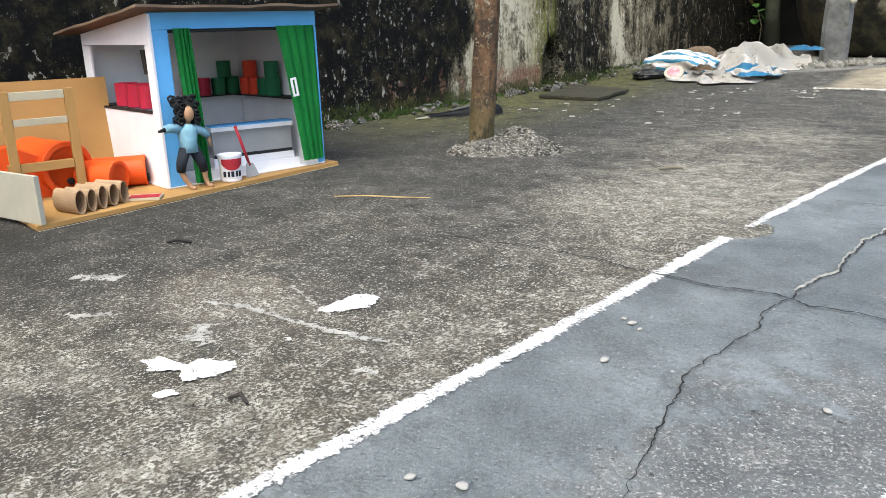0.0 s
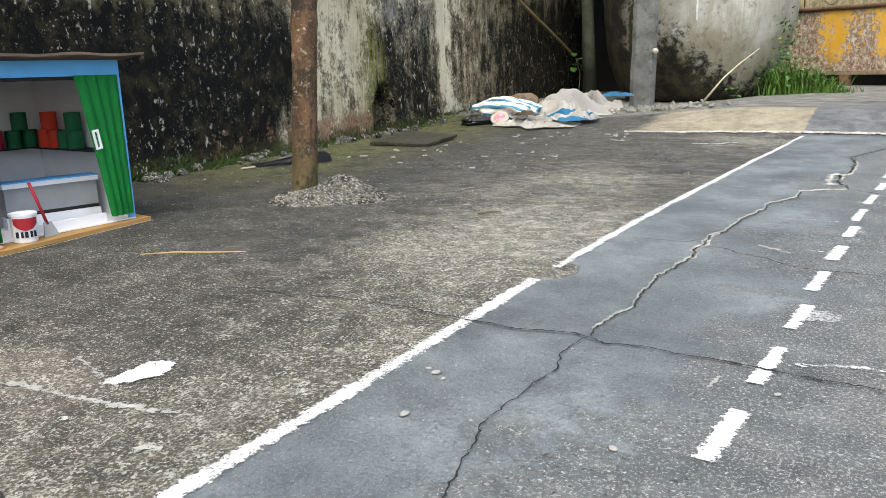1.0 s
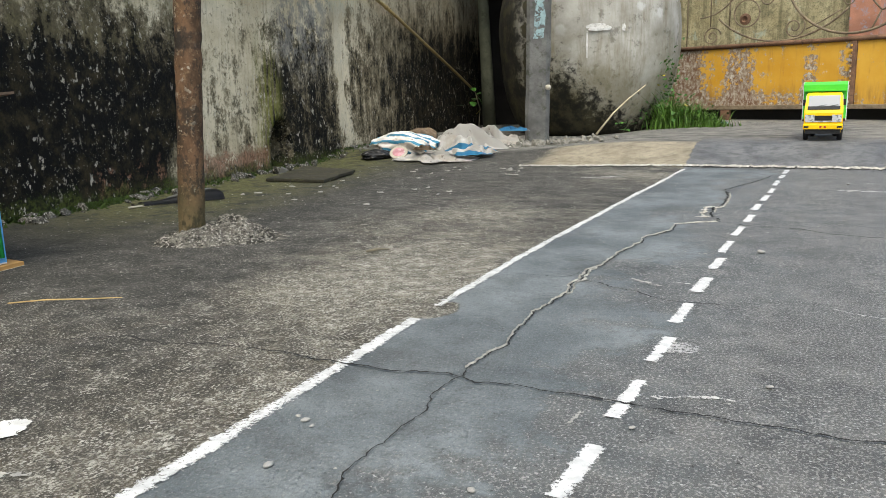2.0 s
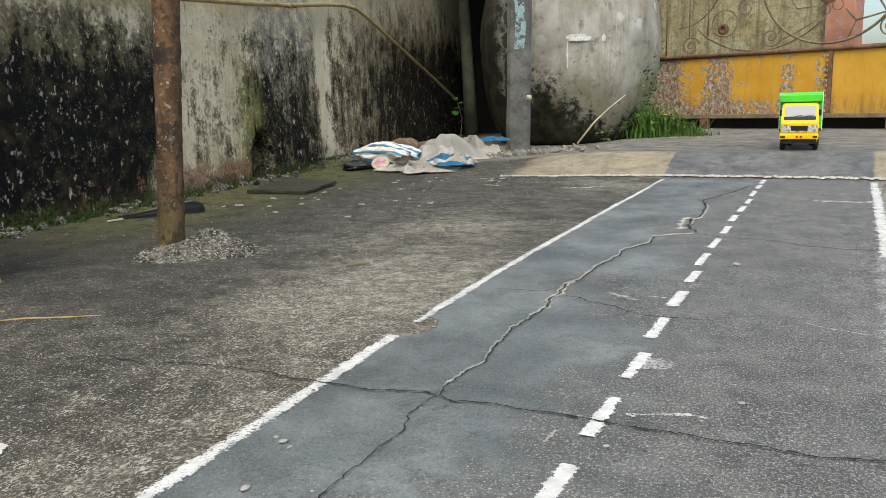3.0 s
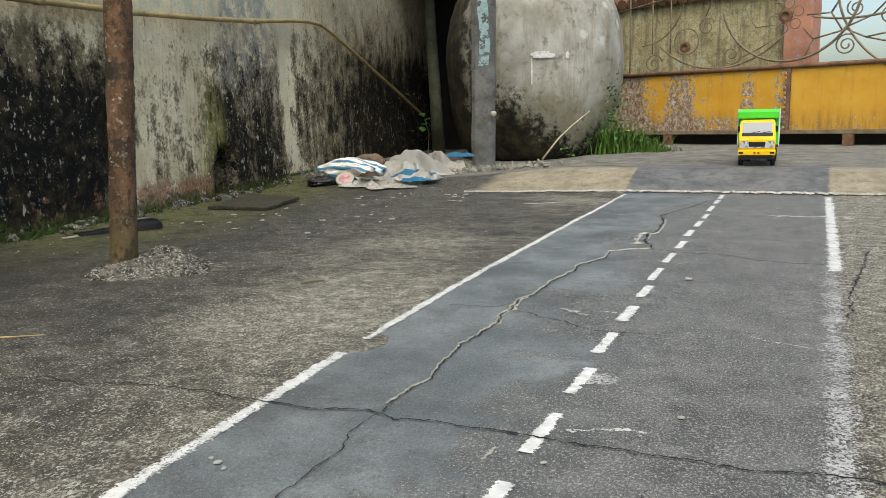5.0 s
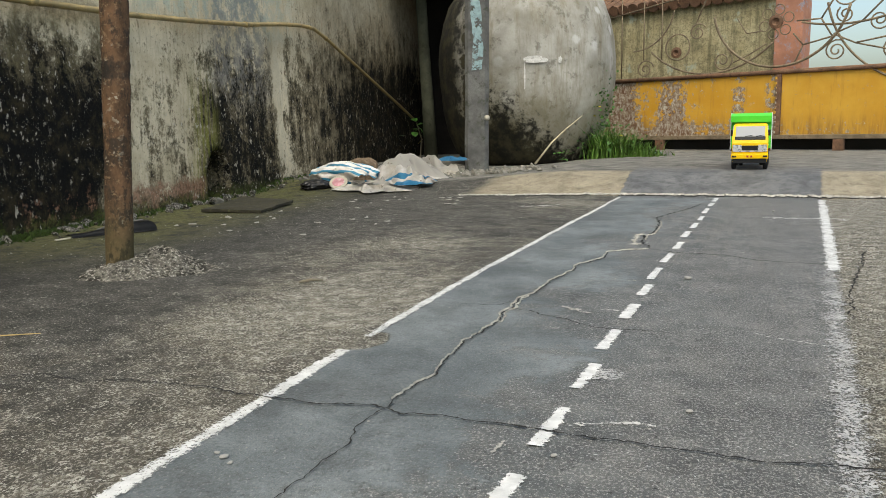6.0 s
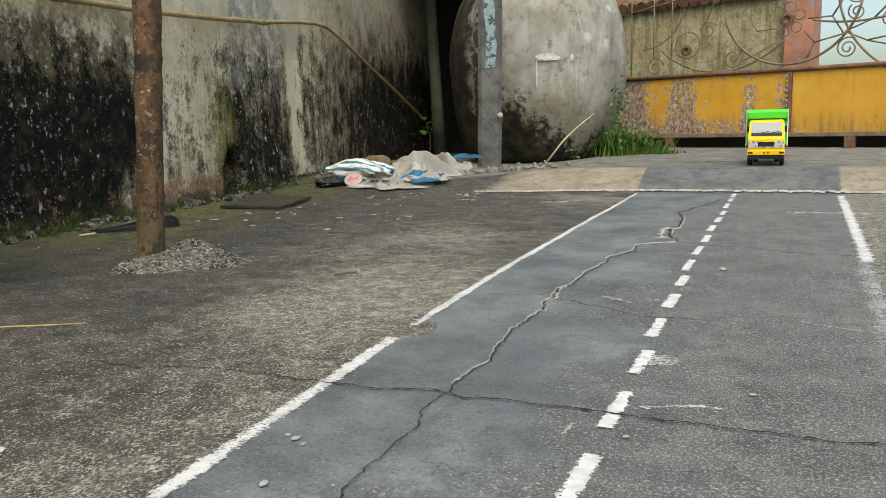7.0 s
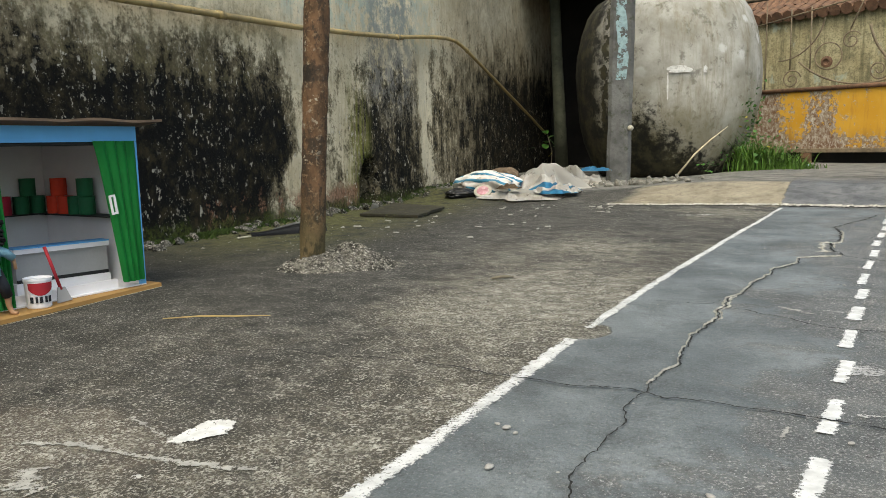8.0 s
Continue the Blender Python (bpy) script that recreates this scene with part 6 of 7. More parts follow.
    for j in range(ny + 1):
        for i in range(nx + 1):
            x, y = -0.055 + (W + 0.105) * i / nx, -0.06 + (D + 0.13) * j / ny
            if i == 0 or j == 0:
                x += 0.006 * noise.noise((i * 1.3, j * 1.3, 0))
            z = slope(y) + 0.003 + 0.005 * noise.noise((x * 9, y * 9, 2)) + 0.004 * abs(math.sin(x * 12))
            up.append(bm.verts.new((x, y, z + 0.007)))
            dn.append(bm.verts.new((x, y, z)))
    for j in range(ny):
        for i in range(nx):
            a = j * (nx + 1) + i
            bm.faces.new((up[a], up[a + 1], up[a + nx + 2], up[a + nx + 1]))
            bm.faces.new((dn[a + nx + 1], dn[a + nx + 2], dn[a + 1], dn[a]))
    ring = [i for i in range(nx + 1)] + [j * (nx + 1) + nx for j in range(1, ny + 1)] + [ny * (nx + 1) + i for i in range(nx - 1, -1, -1)] + [j * (nx + 1) for j in range(ny - 1, 0, -1)]
    for k in range(len(ring)):
        a, b = ring[k], ring[(k + 1) % len(ring)]
        bm.faces.new((dn[a], dn[b], up[b], up[a]))
    part("roof", bm, ROOFCARD, root, "weathered overhanging roof sheet")

    def curtain(x0, x1, flare, name, lab, z0=0.006):
        """A pleated curtain; flare moves its foot sideways."""
        bm = bmesh.new()
        n, rows = 30, 9
        grid = []
        for j in range(rows):
            s = j / (rows - 1)
            row = []
            for i in range(n + 1):
                t = i / n
                x = x0 + (x1 - x0) * t + flare(t) * (1 - s) ** 0.85
                y = -0.010 - 0.010 * abs(math.sin(t * math.pi * 4.0)) - 0.004 * math.sin(t * 5)
                row.append(bm.verts.new((x, y, z0 + (0.432 - z0) * s)))
            grid.append(row)
        for j in range(rows - 1):
            for i in range(n):
                bm.faces.new((grid[j][i], grid[j][i + 1], grid[j + 1][i + 1], grid[j + 1][i]))
        bmesh.ops.solidify(bm, geom=list(bm.faces), thickness=0.0018)
        return part(name, bm, GREENCARD, root, lab)

    curtain(0.060, 0.112, lambda t: 0.018, "curtain", "green pleated card curtain")
    right = curtain(0.385, W - 0.012, lambda t: 0.062 * (1 - t) + 0.004, "curtain", "green pleated card curtain tied aside", 0.02)
    bm = box((0, 0, 0), (0.020, 0.004, 0.006))
    box((0, 0, 0.05), (0.020, 0.004, 0.056), bm=bm)
    box((0, 0, 0.006), (0.006, 0.004, 0.05), bm=bm)
    box((0.014, 0, 0.006), (0.020, 0.004, 0.05), bm=bm)
    part("handle", bm, WHITECARD, root, "small white curtain clasp", at=pose(0.418, -0.03, 0.222, 0, -8, 0))
    # shelves and counters inside
    part("shelf", box((0.008, D - 0.075, 0.207), (W - T - 0.001, D - T - 0.001, 0.211)), BLACKCARD, root, "shelf with a dark edge")
    part("shelf", box((W - 0.075, 0.06, 0.207), (W - T - 0.001, D - 0.077, 0.211)), BLACKCARD, root, "shelf with a dark edge")
    cx = (W - 0.13)
    part("counter", box((0.10, 0.20, 0.0045), (0.36, 0.245, 0.12), 0.001), GREYCARD, root, "grey counter front")
    part("counter_top", box((0.09, 0.19, 0.1205), (0.37, 0.26, 0.130)), BLUECARD, root, "white counter top with a blue edge")
    # the counter's wing swings towards the right-hand curtain
    wing = Matrix.Translation((0.235, 0.165, 0)) @ Matrix.Rotation(radians(-11), 4, "Z")
    part("counter", box((0, 0, 0.036), (0.262, 0.03, 0.12)), GREYCARD, root, "silver-grey counter front", at=wing)
    part("counter_foot", box((-0.004, -0.008, 0.004), (0.264, 0.034, 0.036)), WHITECARD, root, "white plinth", at=wing)
    part("counter_top", box((-0.006, -0.012, 0.1205), (0.264, 0.045, 0.134)), WHITECARD, root, "white counter top", at=wing)
    part("counter_trim", box((-0.006, -0.014, 0.1345), (0.264, 0.045, 0.138)), BLUECARD, root, "blue edging", at=wing)
    part("counter_trim", box((0.0, -0.0015, 0.036), (0.262, 0.0, 0.046)), BLACKCARD, root, at=wing)
    part("front_plinth", box((0.135, 0.010, 0.004), (W - 0.09, 0.022, 0.030)), WHITECARD, root, "low white kerb across the doorway")

    def world_of(x, y, z):
        return H @ Vector((x, y, z))

    def can(x, y, z, r, h, mat, label):
        ob = part("can", lathe([(r * 0.96, 0), (r, 0.002), (r, h - 0.002), (r * 1.02, h), (r * 0.9, h), (r * 0.88, h - 0.004)], 20), mat, smooth=False, at=Matrix.Translation(world_of(x, y, z)))
        return tagged(ob, label, "can", "toy tins on the shelves")

    for x in (0.315, 0.365):
        can(x, D - 0.045, 0.211, 0.025, 0.058, REDTIN, "crimson card tin on the shelf")
    for x, z in ((0.425, 0), (0.478, 0), (0.450, 0.056)):
        can(x, D - 0.045, 0.211 + z, 0.0235, 0.055, GREENTIN, "dark green card tin on the shelf")
    for y, z, mt, lab in ((0.36, 0, ORANGERED, "orange-red card tin"), (0.305, 0, ORANGERED, "orange-red card tin"), (0.335, 0.056, ORANGERED, "orange-red card tin"),
                          (0.25, 0, GREENTIN, "dark green card tin"), (0.195, 0, GREENTIN, "dark green card tin"), (0.20, 0.056, GREENTIN, "dark green card tin")):
        can(W - 0.045, y, 0.211 + z, 0.024, 0.055, mt, lab + " stacked on the side shelf")
    for y in (0.145, 0.225, 0.305):
        can(0.047, y, 0.2125, 0.0335, 0.068, REDTIN, "crimson card tin on the side counter")
    broom = thing("toy_broom", "toy broom with dark bristles leaning in the side window", "broom", H @ Matrix.Translation((0.020, 0.062, 0.2135)) @ Matrix.Rotation(radians(-5), 4, "X"))
    part("stick", tube([(0, 0, 0), (0, 0, 0.11)], 0.005, 8), CARD, broom, "card stick", smooth=True)
    part("bristle_head", prism([(-0.012, 0.10), (0.012, 0.10), (0.015, 0.165), (-0.015, 0.165)], -0.010, 0.010), BLACKCARD, broom, "dark bristles")
    return H


SHOP = build_shop()


def build_shop_front():
    p = SHOP @ Vector((0.180, -0.028, 0.0))
    root = thing("paint_bucket", "white toy paint bucket with a red label", "bucket", Matrix.Translation((p.x, p.y, 0.0135)))
    part("body", lathe([(0.028, 0), (0.030, 0.003), (0.034, 0.072), (0.0355, 0.073), (0.0355, 0.079), (0.033, 0.079), (0.032, 0.074)], 28), WHITECARD, root, smooth=False)
    bm = bmesh.new()
    lo, hi = [], []
    for k in range(15):
        a = radians(-75 + 110 * k / 14)
        dip = 0.017 * (1 - (2 * k / 14 - 1) ** 2)
        lo.append(bm.verts.new((0.0345 * math.cos(a), 0.0345 * math.sin(a), 0.052 - dip)))
        hi.append(bm.verts.new((0.0352 * math.cos(a), 0.0352 * math.sin(a), 0.068)))
    for k in range(14):
        bm.faces.new((lo[k], lo[k + 1], hi[k + 1], hi[k]))
    part("label", bm, REDMARK, root, "curved red label")
    # a row of dark bars stands for the maker's lettering
    for k in range(5):
        a = radians(-62 + 20 * k)
        m = Matrix.Rotation(a, 4, "Z") @ Matrix.Translation((0.0328, 0, 0.016))
        part("lettering", box((0, -0.0045 + 0.002 * (k % 2), 0), (0.0012, 0.0035, 0.016)), DENIM, root, at=m)
    q = SHOP @ Vector((0.252, -0.026, 0.0))
    root = thing("toy_spade", "toy spade with a red handle leaning on the counter", "spade", Matrix.Translation((q.x, q.y, 0.0135)) @ Matrix.Rotation(radians(88.8), 4, "Z") @ Matrix.Rotation(radians(-7), 4, "Y") @ Matrix.Rotation(radians(-8), 4, "X"))
    part("handle", tube([(0, 0, 0.035), (-0.006, 0.0, 0.10), (-0.012, 0, 0.158)], 0.0045, 8), REDMARK, root, "red handle", smooth=True)
    part("blade", prism([(-0.020, 0.002), (0.022, 0.0), (0.012, 0.040), (-0.008, 0.044)], -0.003, 0.003), GREYCARD, root, "dark grey blade")


build_shop_front()


def ball(bm, c, r, mat_index, sub=2, squash=(1, 1, 1)):
    made = bmesh.ops.create_icosphere(bm, subdivisions=sub, radius=1.0, matrix=Matrix.Translation(c) @ Matrix.Diagonal((r * squash[0], r * squash[1], r * squash[2], 1)))["verts"]
    for f in {f for w in made for f in w.link_faces}:
        f.material_index = mat_index
        f.smooth = True


def limb(bm, pts, radii, mat_index):
    before = set(bm.faces)
    tube(pts, radii, 10, bm)
    for f in set(bm.faces) - before:
        f.material_index = mat_index
        f.smooth = True


def build_doll():
    # x to the doll's left along the shop front, y towards the viewer
    bm = bmesh.new()
    limb(bm, [(0, 0, 0.118), (0, 0, 0.145), (0.0, 0, 0.185), (0.004, 0, 0.205)], [0.030, 0.027, 0.032, 0.018], 0)
    limb(bm, [(-0.018, 0, 0.19), (-0.055, 0, 0.198), (-0.075, 0.004, 0.196)], [0.015, 0.014, 0.012], 0)
    limb(bm, [(0.02, 0, 0.19), (0.05, 0.0, 0.178), (0.068, 0.004, 0.160)], [0.015, 0.013, 0.011], 0)
    limb(bm, [(-0.072, 0.004, 0.196), (-0.096, 0.006, 0.192)], [0.007, 0.004], 3)
    limb(bm, [(0.068, 0.004, 0.162), (0.072, 0.006, 0.128)], [0.0055, 0.0045], 2)
    limb(bm, [(-0.014, 0, 0.128), (-0.035, 0.006, 0.085), (-0.036, 0.0, 0.060)], [0.019, 0.016, 0.014], 1)
    limb(bm, [(0.014, 0, 0.128), (0.030, 0.010, 0.085), (0.042, 0.004, 0.055)], [0.019, 0.016, 0.014], 1)
    limb(bm, [(-0.036, 0, 0.064), (-0.022, 0, 0.03), (-0.006, 0.0, 0.006), (-0.002, 0.018, 0.004)], [0.010, 0.008, 0.007, 0.006], 2)
    limb(bm, [(0.042, 0.004, 0.058), (0.045, 0.0, 0.03), (0.052, 0.0, 0.006), (0.056, 0.02, 0.004)], [0.010, 0.008, 0.007, 0.006], 2)
    limb(bm, [(0.004, 0, 0.20), (0.006, 0.004, 0.222)], [0.008, 0.008], 2)
    ball(bm, (0.006, 0.006, 0.237), 0.022, 2, 3, (0.85, 0.9, 1.15))
    rnd = random.Random(8)
    ball(bm, (0.006, -0.012, 0.248), 0.032, 3, 2, (1.1, 0.8, 1.0))
    for k in range(80):
        a = rnd.uniform(0, math.pi * 2)
        r, z = rnd.uniform(0.018, 0.039), rnd.uniform(0.204, 0.282)
        x, y = 0.006 + r * math.cos(a), -0.010 + 0.7 * r * math.sin(a)
        if y > 0.004 and z < 0.242:
            x = 0.006 + math.copysign(0.026, math.cos(a))
        R = rnd.uniform(0.006, 0.011)
        limb(bm, [(x + R * math.cos(t * 0.9), y + 0.4 * R * math.sin(t * 1.7), z + R * math.sin(t * 0.9)) for t in range(7)], 0.0038, 3)
    for w in bm.verts:
        w.co.x = -w.co.x
        w.co *= 0.88
    p = SHOP @ Vector((0.048, -0.050, 0))
    ob = part("doll", bm, [SKYCLOTH, DENIM, SKIN, HAIR], at=Matrix.Translation((p.x, p.y, 0.0135)) @ Matrix.Rotation(radians(-90), 4, "Z"))
    tagged(ob, "curly-haired doll in blue top leaning at the shop's corner", "doll")


build_doll()


def build_shop_yard():
    # upright brown sheet against which things lean
    tagged(part("card_sheet", box((-0.36, -0.004, 0.0), (0.30, 0.004, 0.30)), CARD, at=pose(-2.66, 1.02, 0.0135, -6, 0, 78)), "brown cardboard sheet standing on edge", "cardboard")
    tagged(part("cardboard_panel", box((-0.18, -0.006, 0.0), (0.18, 0.006, 0.115), 0.001), CARD_GREY, at=pose(-2.262, 0.868, 0.0135, 0, 0, 191)), "grey cardboard panel edging the base", "cardboard")
    root = thing("toy_chair", "open toy ladder frame of pale cardboard strips", "toy frame", pose(-2.37, 1.028, 0.0135, 0, 0, 84))
    for x in (-0.078, 0.078):
        part("upright", box((x - 0.011, -0.008, 0.0), (x + 0.011, 0.008, 0.29), 0.001), CARD, root)
    for z, h in ((0.265, 0.022), (0.20, 0.018), (0.08, 0.024)):
        part("rung", box((-0.066, -0.005, z), (0.066, 0.005, z + h), 0.001), CARD if z < 0.2 else CARD_PALE, root)
    for x in (-0.078, 0.078):
        part("foot_rail", box((x - 0.009, 0.009, 0.08), (x + 0.009, 0.10, 0.098), 0.001), CARD, root)

    def drum(x, y, r, L, turn, label, tilt=0, z=None):
        root = thing("card_drum", label, "toy drum", pose(x, y, (0.0135 + r) if z is None else z, 0, 90 + tilt, turn), "orange drums")
        part("shell", lathe([(r * 0.97, -L / 2), (r, -L / 2 + 0.004), (r, L / 2 - 0.004), (r * 0.97, L / 2)], 32), ORANGE, root, smooth=False)
        for s in (-1, 1):
            bm = lathe([(r * 0.80, 0), (r * 0.82, 0.004), (r * 1.0, 0.004), (r * 1.03, 0.0), (r * 1.0, -0.004)], 32)
            part("rim", bm, ORANGE, root, at=Matrix.Translation((0, 0, s * L / 2)) @ (Matrix.Identity(4) if s > 0 else Matrix.Rotation(math.pi, 4, "X")))
        part("bung", lathe([(0.010, 0), (0.010, 0.006), (0.004, 0.007)], 14), BLACKCARD, root, "dark bung", at=Matrix.Translation((r * 0.5, 0, L / 2 + 0.003)))

    drum(-2.50, 1.075, 0.072, 0.20, 8, "bright orange card drum lying on its side", z=0.087)
    drum(-2.38, 1.160, 0.043, 0.13, 28, "small bright orange card drum on its side")
    drum(-2.40, 1.222, 0.043, 0.15, 62, "bright orange card drum beside the shop wall")
    root = thing("orange_block", "orange card trough behind the ladder frame", "toy drum", pose(-2.46, 0.96, 0.0135, 0, 0, 80))
    part("body", prism([(-0.09, 0.0), (0.10, 0.0), (0.10, 0.10), (0.0, 0.145), (-0.09, 0.12)], -0.03, 0.03, bevel=0.004), ORANGE, root)

    for k in range(5):
        x, y = -2.165 - 0.010 * k, 0.995 + 0.0305 * k
        r = 0.030
        bm = bmesh.new()
        rings = []
        for rad, z in ((r, -0.045), (r, 0.045), (r * 0.93, 0.045), (r * 0.93, -0.045)):
            rings.append([bm.verts.new((rad * math.cos(2 * math.pi * i / 22) * (1.0 - 0.05 * abs(math.sin(k * 1.7))), rad * math.sin(2 * math.pi * i / 22) * (0.47 + 0.03 * math.cos(k * 2)), z)) for i in range(22)])
        for a in range(4):
            R, Q = rings[a], rings[(a + 1) % 4]
            for i in range(22):
                bm.faces.new((R[i], R[(i + 1) % 22], Q[(i + 1) % 22], Q[i]))
        ob = part("card_tube", bm, KRAFT, at=pose(x, y, 0.0133 + r * (1.0 - 0.05 * abs(math.sin(k * 1.7))), 0, 90, 14 + 2 * k))
        tagged(ob, "open kraft card tube lying in a row", "card tube", "row of card tubes")
    root = thing("paper_packet", "flat beige packet with a crimson band", "packet", pose(-2.175, 1.185, 0.0135, 0, 0, 52))
    part("body", box((-0.05, -0.028, 0), (0.05, 0.028, 0.008), 0.002), CARD_PALE, root)
    part("band", box((-0.03, -0.0275, 0.0083), (0.047, 0.012, 0.0095)), REDMARK, root, "crimson band")


build_shop_yard()


# ---- the toy truck ----
def build_truck():
    # local x forwards from the front axle, y to the truck's left, z up from the ground
    yaw = -90.5
    root = thing("toy_truck", "yellow-cab toy truck with white and lime-green box body", "toy truck", pose(-0.118, 6.05, 0.1255, 0, 0, yaw))
    WC = 0.112
    arch = [(0.062 * math.cos(radians(a)), 0.052 + 0.062 * math.sin(radians(a))) for a in range(0, 181, 18)]
    outline = [(-0.078, 0.075), (-0.078, 0.285), (-0.066, 0.300), (0.030, 0.303), (0.048, 0.297), (0.078, 0.205), (0.090, 0.175), (0.092, 0.085), (0.066, 0.085)] + arch[:-1] + [(-0.066, 0.075)]
    bm = bmesh.new()
    a = [bm.verts.new((x, -WC + max(0, z - 0.2) * 0.10, z)) for x, z in outline]
    b = [bm.verts.new((x, WC - max(0, z - 0.2) * 0.10, z)) for x, z in outline]
    n = len(a)
    for i in range(n):
        bm.faces.new((a[i], a[(i + 1) % n], b[(i + 1) % n], b[i]))
    fa, fb = bm.faces.new(a[::-1]), bm.faces.new(b)
    bmesh.ops.bevel(bm, geom=[e for e in bm.edges if fa in e.link_faces or fb in e.link_faces], offset=0.006, segments=2, affect="EDGES")
    cab = part("cab", bm, YELLOW, root, "glossy yellow cab")
    tilt = math.atan2(0.030, 0.092)
    screen = Matrix.Translation((0.0635, 0, 0.250)) @ Matrix.Rotation(-tilt, 4, "Y")
    part("windscreen", box((-0.001, -0.090, -0.036), (0.0025, 0.090, 0.036), 0.001), GLASS, cab, "windscreen with the sky's reflection put into its pale colour", at=screen)
    bm = box((-0.001, -0.094, -0.056), (0.004, 0.094, -0.034), 0.001)
    part("scuttle", bm, BLACKPLASTIC, cab, "black panel under the windscreen", at=screen)
    for y in (-0.03, 0.035):
        part("wiper", tube([(0.006, y, -0.034), (0.006, y + 0.045, -0.026)], 0.0018, 6), BLACKPLASTIC, cab, at=screen)
    for s in (-1, 1):
        y = s * (WC - 0.0085)
        bm = bmesh.new()
        pts = [(-0.060, 0.215), (0.000, 0.205), (0.040, 0.225), (0.058, 0.242), (0.040, 0.286), (-0.060, 0.286)]
        lo = [bm.verts.new((x, y, z)) for x, z in pts]
        hi = [bm.verts.new((x, y + s * 0.0055, z)) for x, z in pts]
        for i in range(6):
            bm.faces.new((lo[i], lo[(i + 1) % 6], hi[(i + 1) % 6], hi[i]))
        bm.faces.new(hi)
        bm.faces.new(lo[::-1])
        part("side_window", bm, GLASS, cab, "dark side window")
        part("mirror", box((0.050, s * (WC + 0.004) - 0.008, 0.222), (0.060, s * (WC + 0.004) + 0.008, 0.262), 0.004), BLACKPLASTIC, cab, "black mirror")
        part("door_crease", box((-0.07, s * WC - 0.001, 0.158), (0.075, s * WC + 0.0012, 0.162)), YELLOW, cab)
        part("headlight", prism([(-0.008, 0.128), (0.006, 0.128), (0.006, 0.165), (-0.008, 0.150)], -0.028, 0.028, bevel=0.002), SILVER, cab, "silver headlight", at=Matrix.Translation((0.0895, s * 0.078, 0)))
    part("grille", box((0.088, -0.050, 0.128), (0.0955, 0.050, 0.160), 0.002), BLACKPLASTIC, cab, "black grille")
    part("grille_bar", box((0.0925, -0.105, 0.119), (0.0965, 0.105, 0.127), 0.001), SILVER, cab, "silver strip")
    part("bumper", box((0.066, -0.115, 0.074), (0.104, 0.115, 0.106), 0.005), YELLOW, root, "yellow bumper")
    for y in (-0.095, -0.012, 0.012, 0.095):
        w = 0.006 if abs(y) < 0.05 else 0.014
        part("fog_lamp", box((0.1035, y - w, 0.083), (0.1055, y + w, 0.095)), BLACKPLASTIC if abs(y) > 0.05 else REDMARK, root)
    part("lower_valance", box((0.05, -0.104, 0.045), (0.094, 0.104, 0.076)), BLACKPLASTIC, root, "black lower front")
    # chassis
    for s in (-1, 1):
        part("chassis_rail", box((-0.62, s * 0.045 - 0.008, 0.085), (0.05, s * 0.045 + 0.008, 0.112), 0.001), BLACKPLASTIC, root)
    for x in (0.0, -0.46):
        part("axle", tube([(x, -0.10, 0.050), (x, 0.10, 0.050)], 0.009, 10), BLACKPLASTIC, root)
    part("fuel_tank", box((-0.28, -0.10, 0.065), (-0.17, -0.055, 0.108), 0.008), BLACKPLASTIC, root)
    part("battery_box", box((-0.26, 0.055, 0.065), (-0.17, 0.10, 0.105), 0.004), BLACKPLASTIC, root)

    def wheel(x, y, side, width=0.030):
        tyre = part("wheel", lathe([(0.033, -width / 2), (0.045, -width / 2), (0.050, -width / 2 + 0.006), (0.051, 0), (0.050, width / 2 - 0.006), (0.045, width / 2), (0.033, width / 2)], 32), BLACKRUBBER, root, "black rubber tyre", True,
                    Matrix.Translation((x, y, 0.051)) @ Matrix.Rotation(radians(-90 * side), 4, "X"))
        part("rim", lathe([(0.004, width / 2 - 0.010), (0.014, width / 2 - 0.002), (0.018, width / 2 - 0.010), (0.028, width / 2 - 0.012), (0.033, width / 2 + 0.001)], 24), BLACKPLASTIC, tyre, "dark dished rim", True)
        for k in range(6):
            t = math.pi * k / 3
            part("wheel_nut", lathe([(0.0032, 0), (0.0025, 0.005)], 6), SILVER, tyre, at=Matrix.Translation((0.0175 * math.cos(t), 0.0175 * math.sin(t), width / 2 - 0.009)))

    for s in (-1, 1):
        wheel(0.0, s * 0.098, s)
        wheel(-0.46, s * 0.103, s)
        wheel(-0.46, s * 0.070, s)
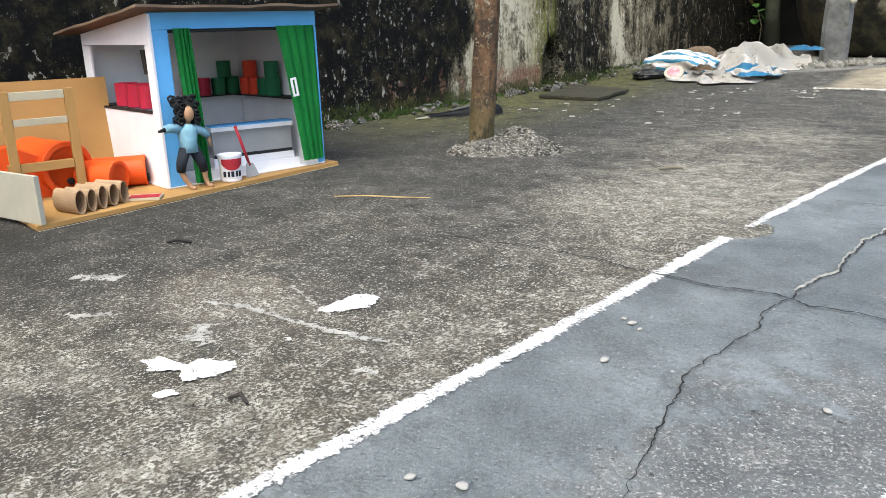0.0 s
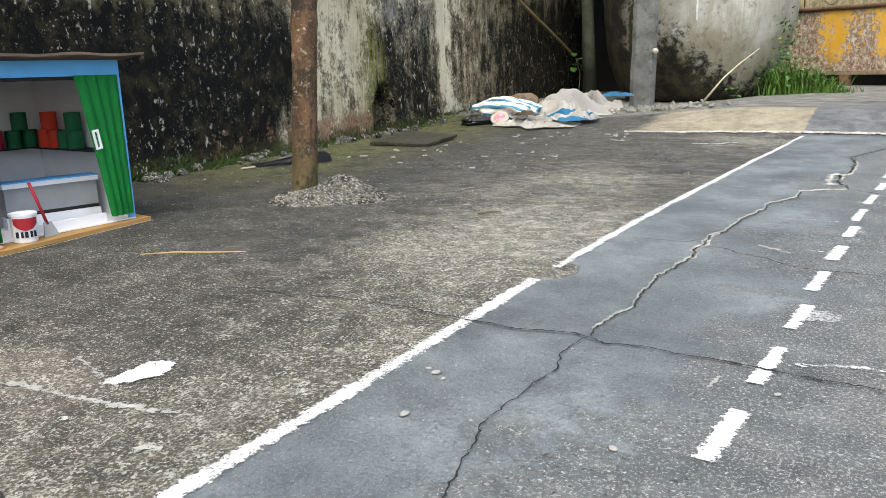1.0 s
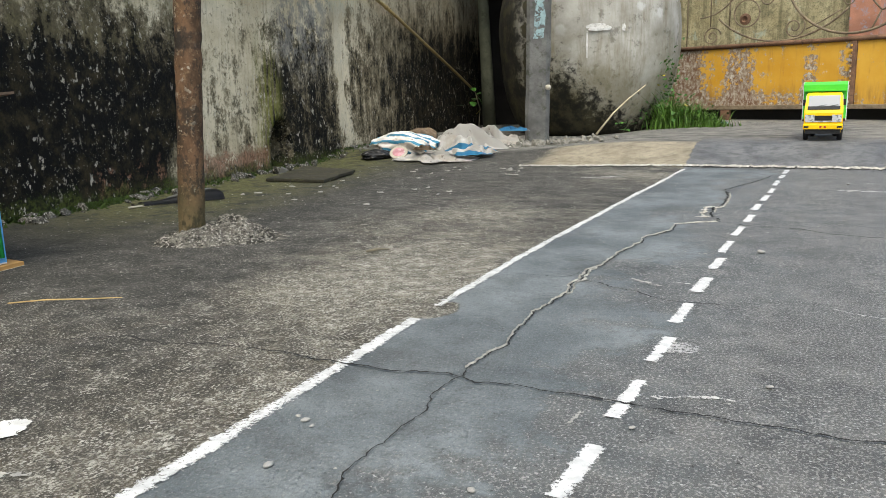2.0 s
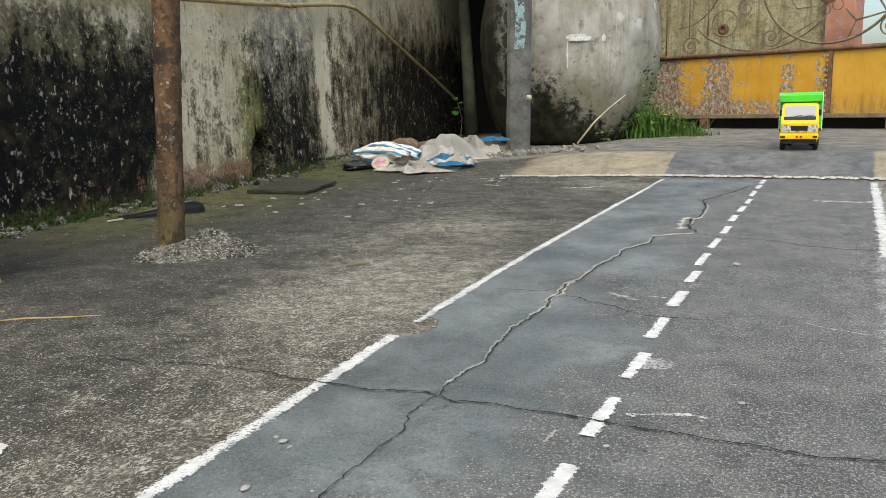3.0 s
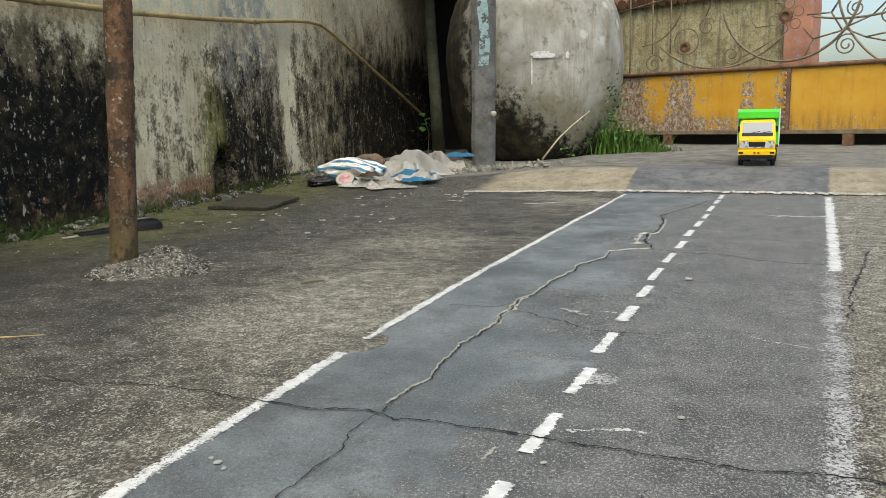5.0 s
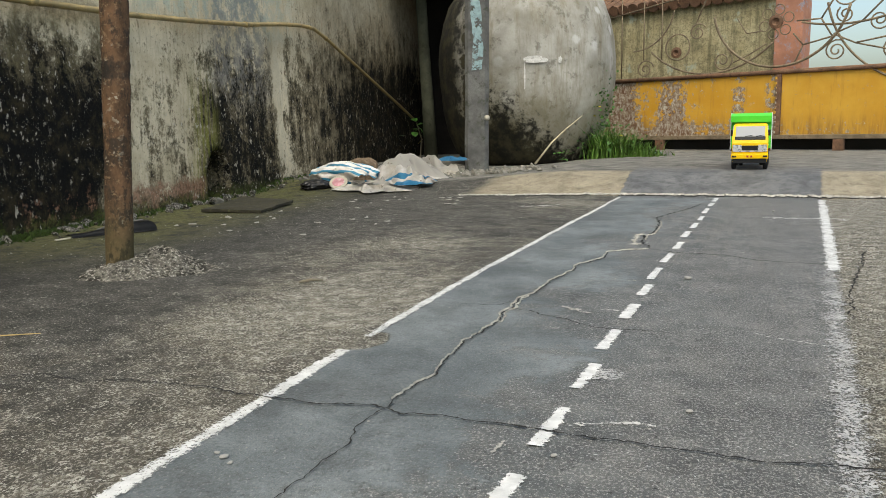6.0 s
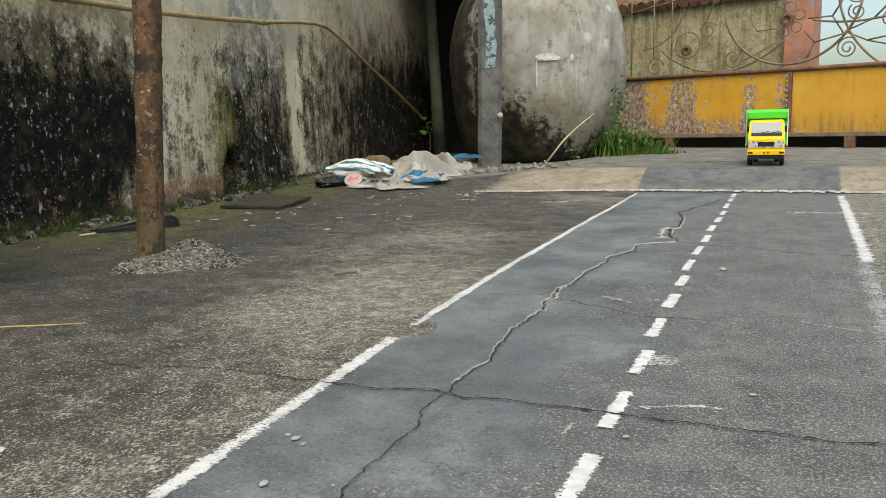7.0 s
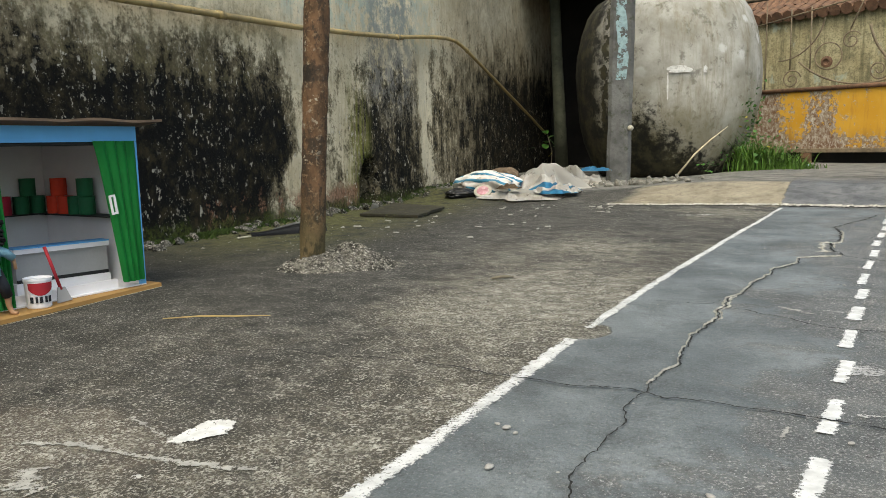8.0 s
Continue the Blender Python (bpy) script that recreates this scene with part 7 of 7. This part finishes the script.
    # box body
    x0, x1, hw, z0, z1 = -0.088, -0.640, 0.127, 0.135, 0.371
    part("bed", box((x1, -hw, z0 - 0.018), (x0, hw, z0), 0.002), BROWNWOOD, root, "brown bed frame")
    part("front_board", box((x0 - 0.006, -hw, z0 + 0.001), (x0, hw, z1), 0.001), LIMEGREEN, root, "lime-green front board")
    for s in (-1, 1):
        y0, y1 = sorted((s * hw, s * (hw - 0.006)))
        part("side_board", box((x1 + 0.007, y0, z0 + 0.001), (x0 - 0.007, y1, 0.326)), WHITEBODY, root, "white side board")
        part("side_slat", box((x1 + 0.007, y0, 0.3335), (x0 - 0.007, y1, 0.346)), WHITEBODY, root)
        part("side_slat", box((x1 + 0.007, y0, 0.354), (x0 - 0.007, y1, z1)), WHITEBODY, root)
        for k in range(9):
            x = x0 - 0.012 + (x1 - x0 + 0.022) * k / 8
            p0, p1 = sorted((s * (hw + 0.0005), s * (hw + 0.0055)))
            part("stake", box((x - 0.0045, p0, z0 - 0.010), (x + 0.0045, p1, z1 + 0.002), 0.001), WHITEBODY, root)
        part("mudflap", box((-0.60, s * 0.085 - 0.03, 0.075), (-0.594, s * 0.085 + 0.03, 0.117)), KRAFT, root, "brown mudflap")
        # cheeks of the hood over the cab
        c0, c1 = sorted((s * hw, s * (hw - 0.004)))
        part("hood_cheek", prism([(x0 + 0.001, 0.318), (-0.010, 0.312), (-0.004, 0.352), (x0 + 0.001, 0.370)], c0, c1), LIMEGREEN, root)
    part("tailboard", box((x1, -hw, z0 + 0.001), (x1 + 0.006, hw, z1)), WHITEBODY, root)
    part("hood", prism([(-0.010, 0.312), (-0.006, 0.312), (0.0, 0.352), (x0 + 0.001, 0.371), (x0 + 0.001, 0.368), (-0.004, 0.349)], -hw + 0.0045, hw - 0.0045), LIMEGREEN, root, "lime-green hood over the cab")
    part("tarpaulin", box((x1 + 0.007, -hw + 0.007, 0.318), (x0 - 0.007, hw - 0.007, 0.325)), BLACKCARD, root, "dark load floor under the rails")


build_truck()
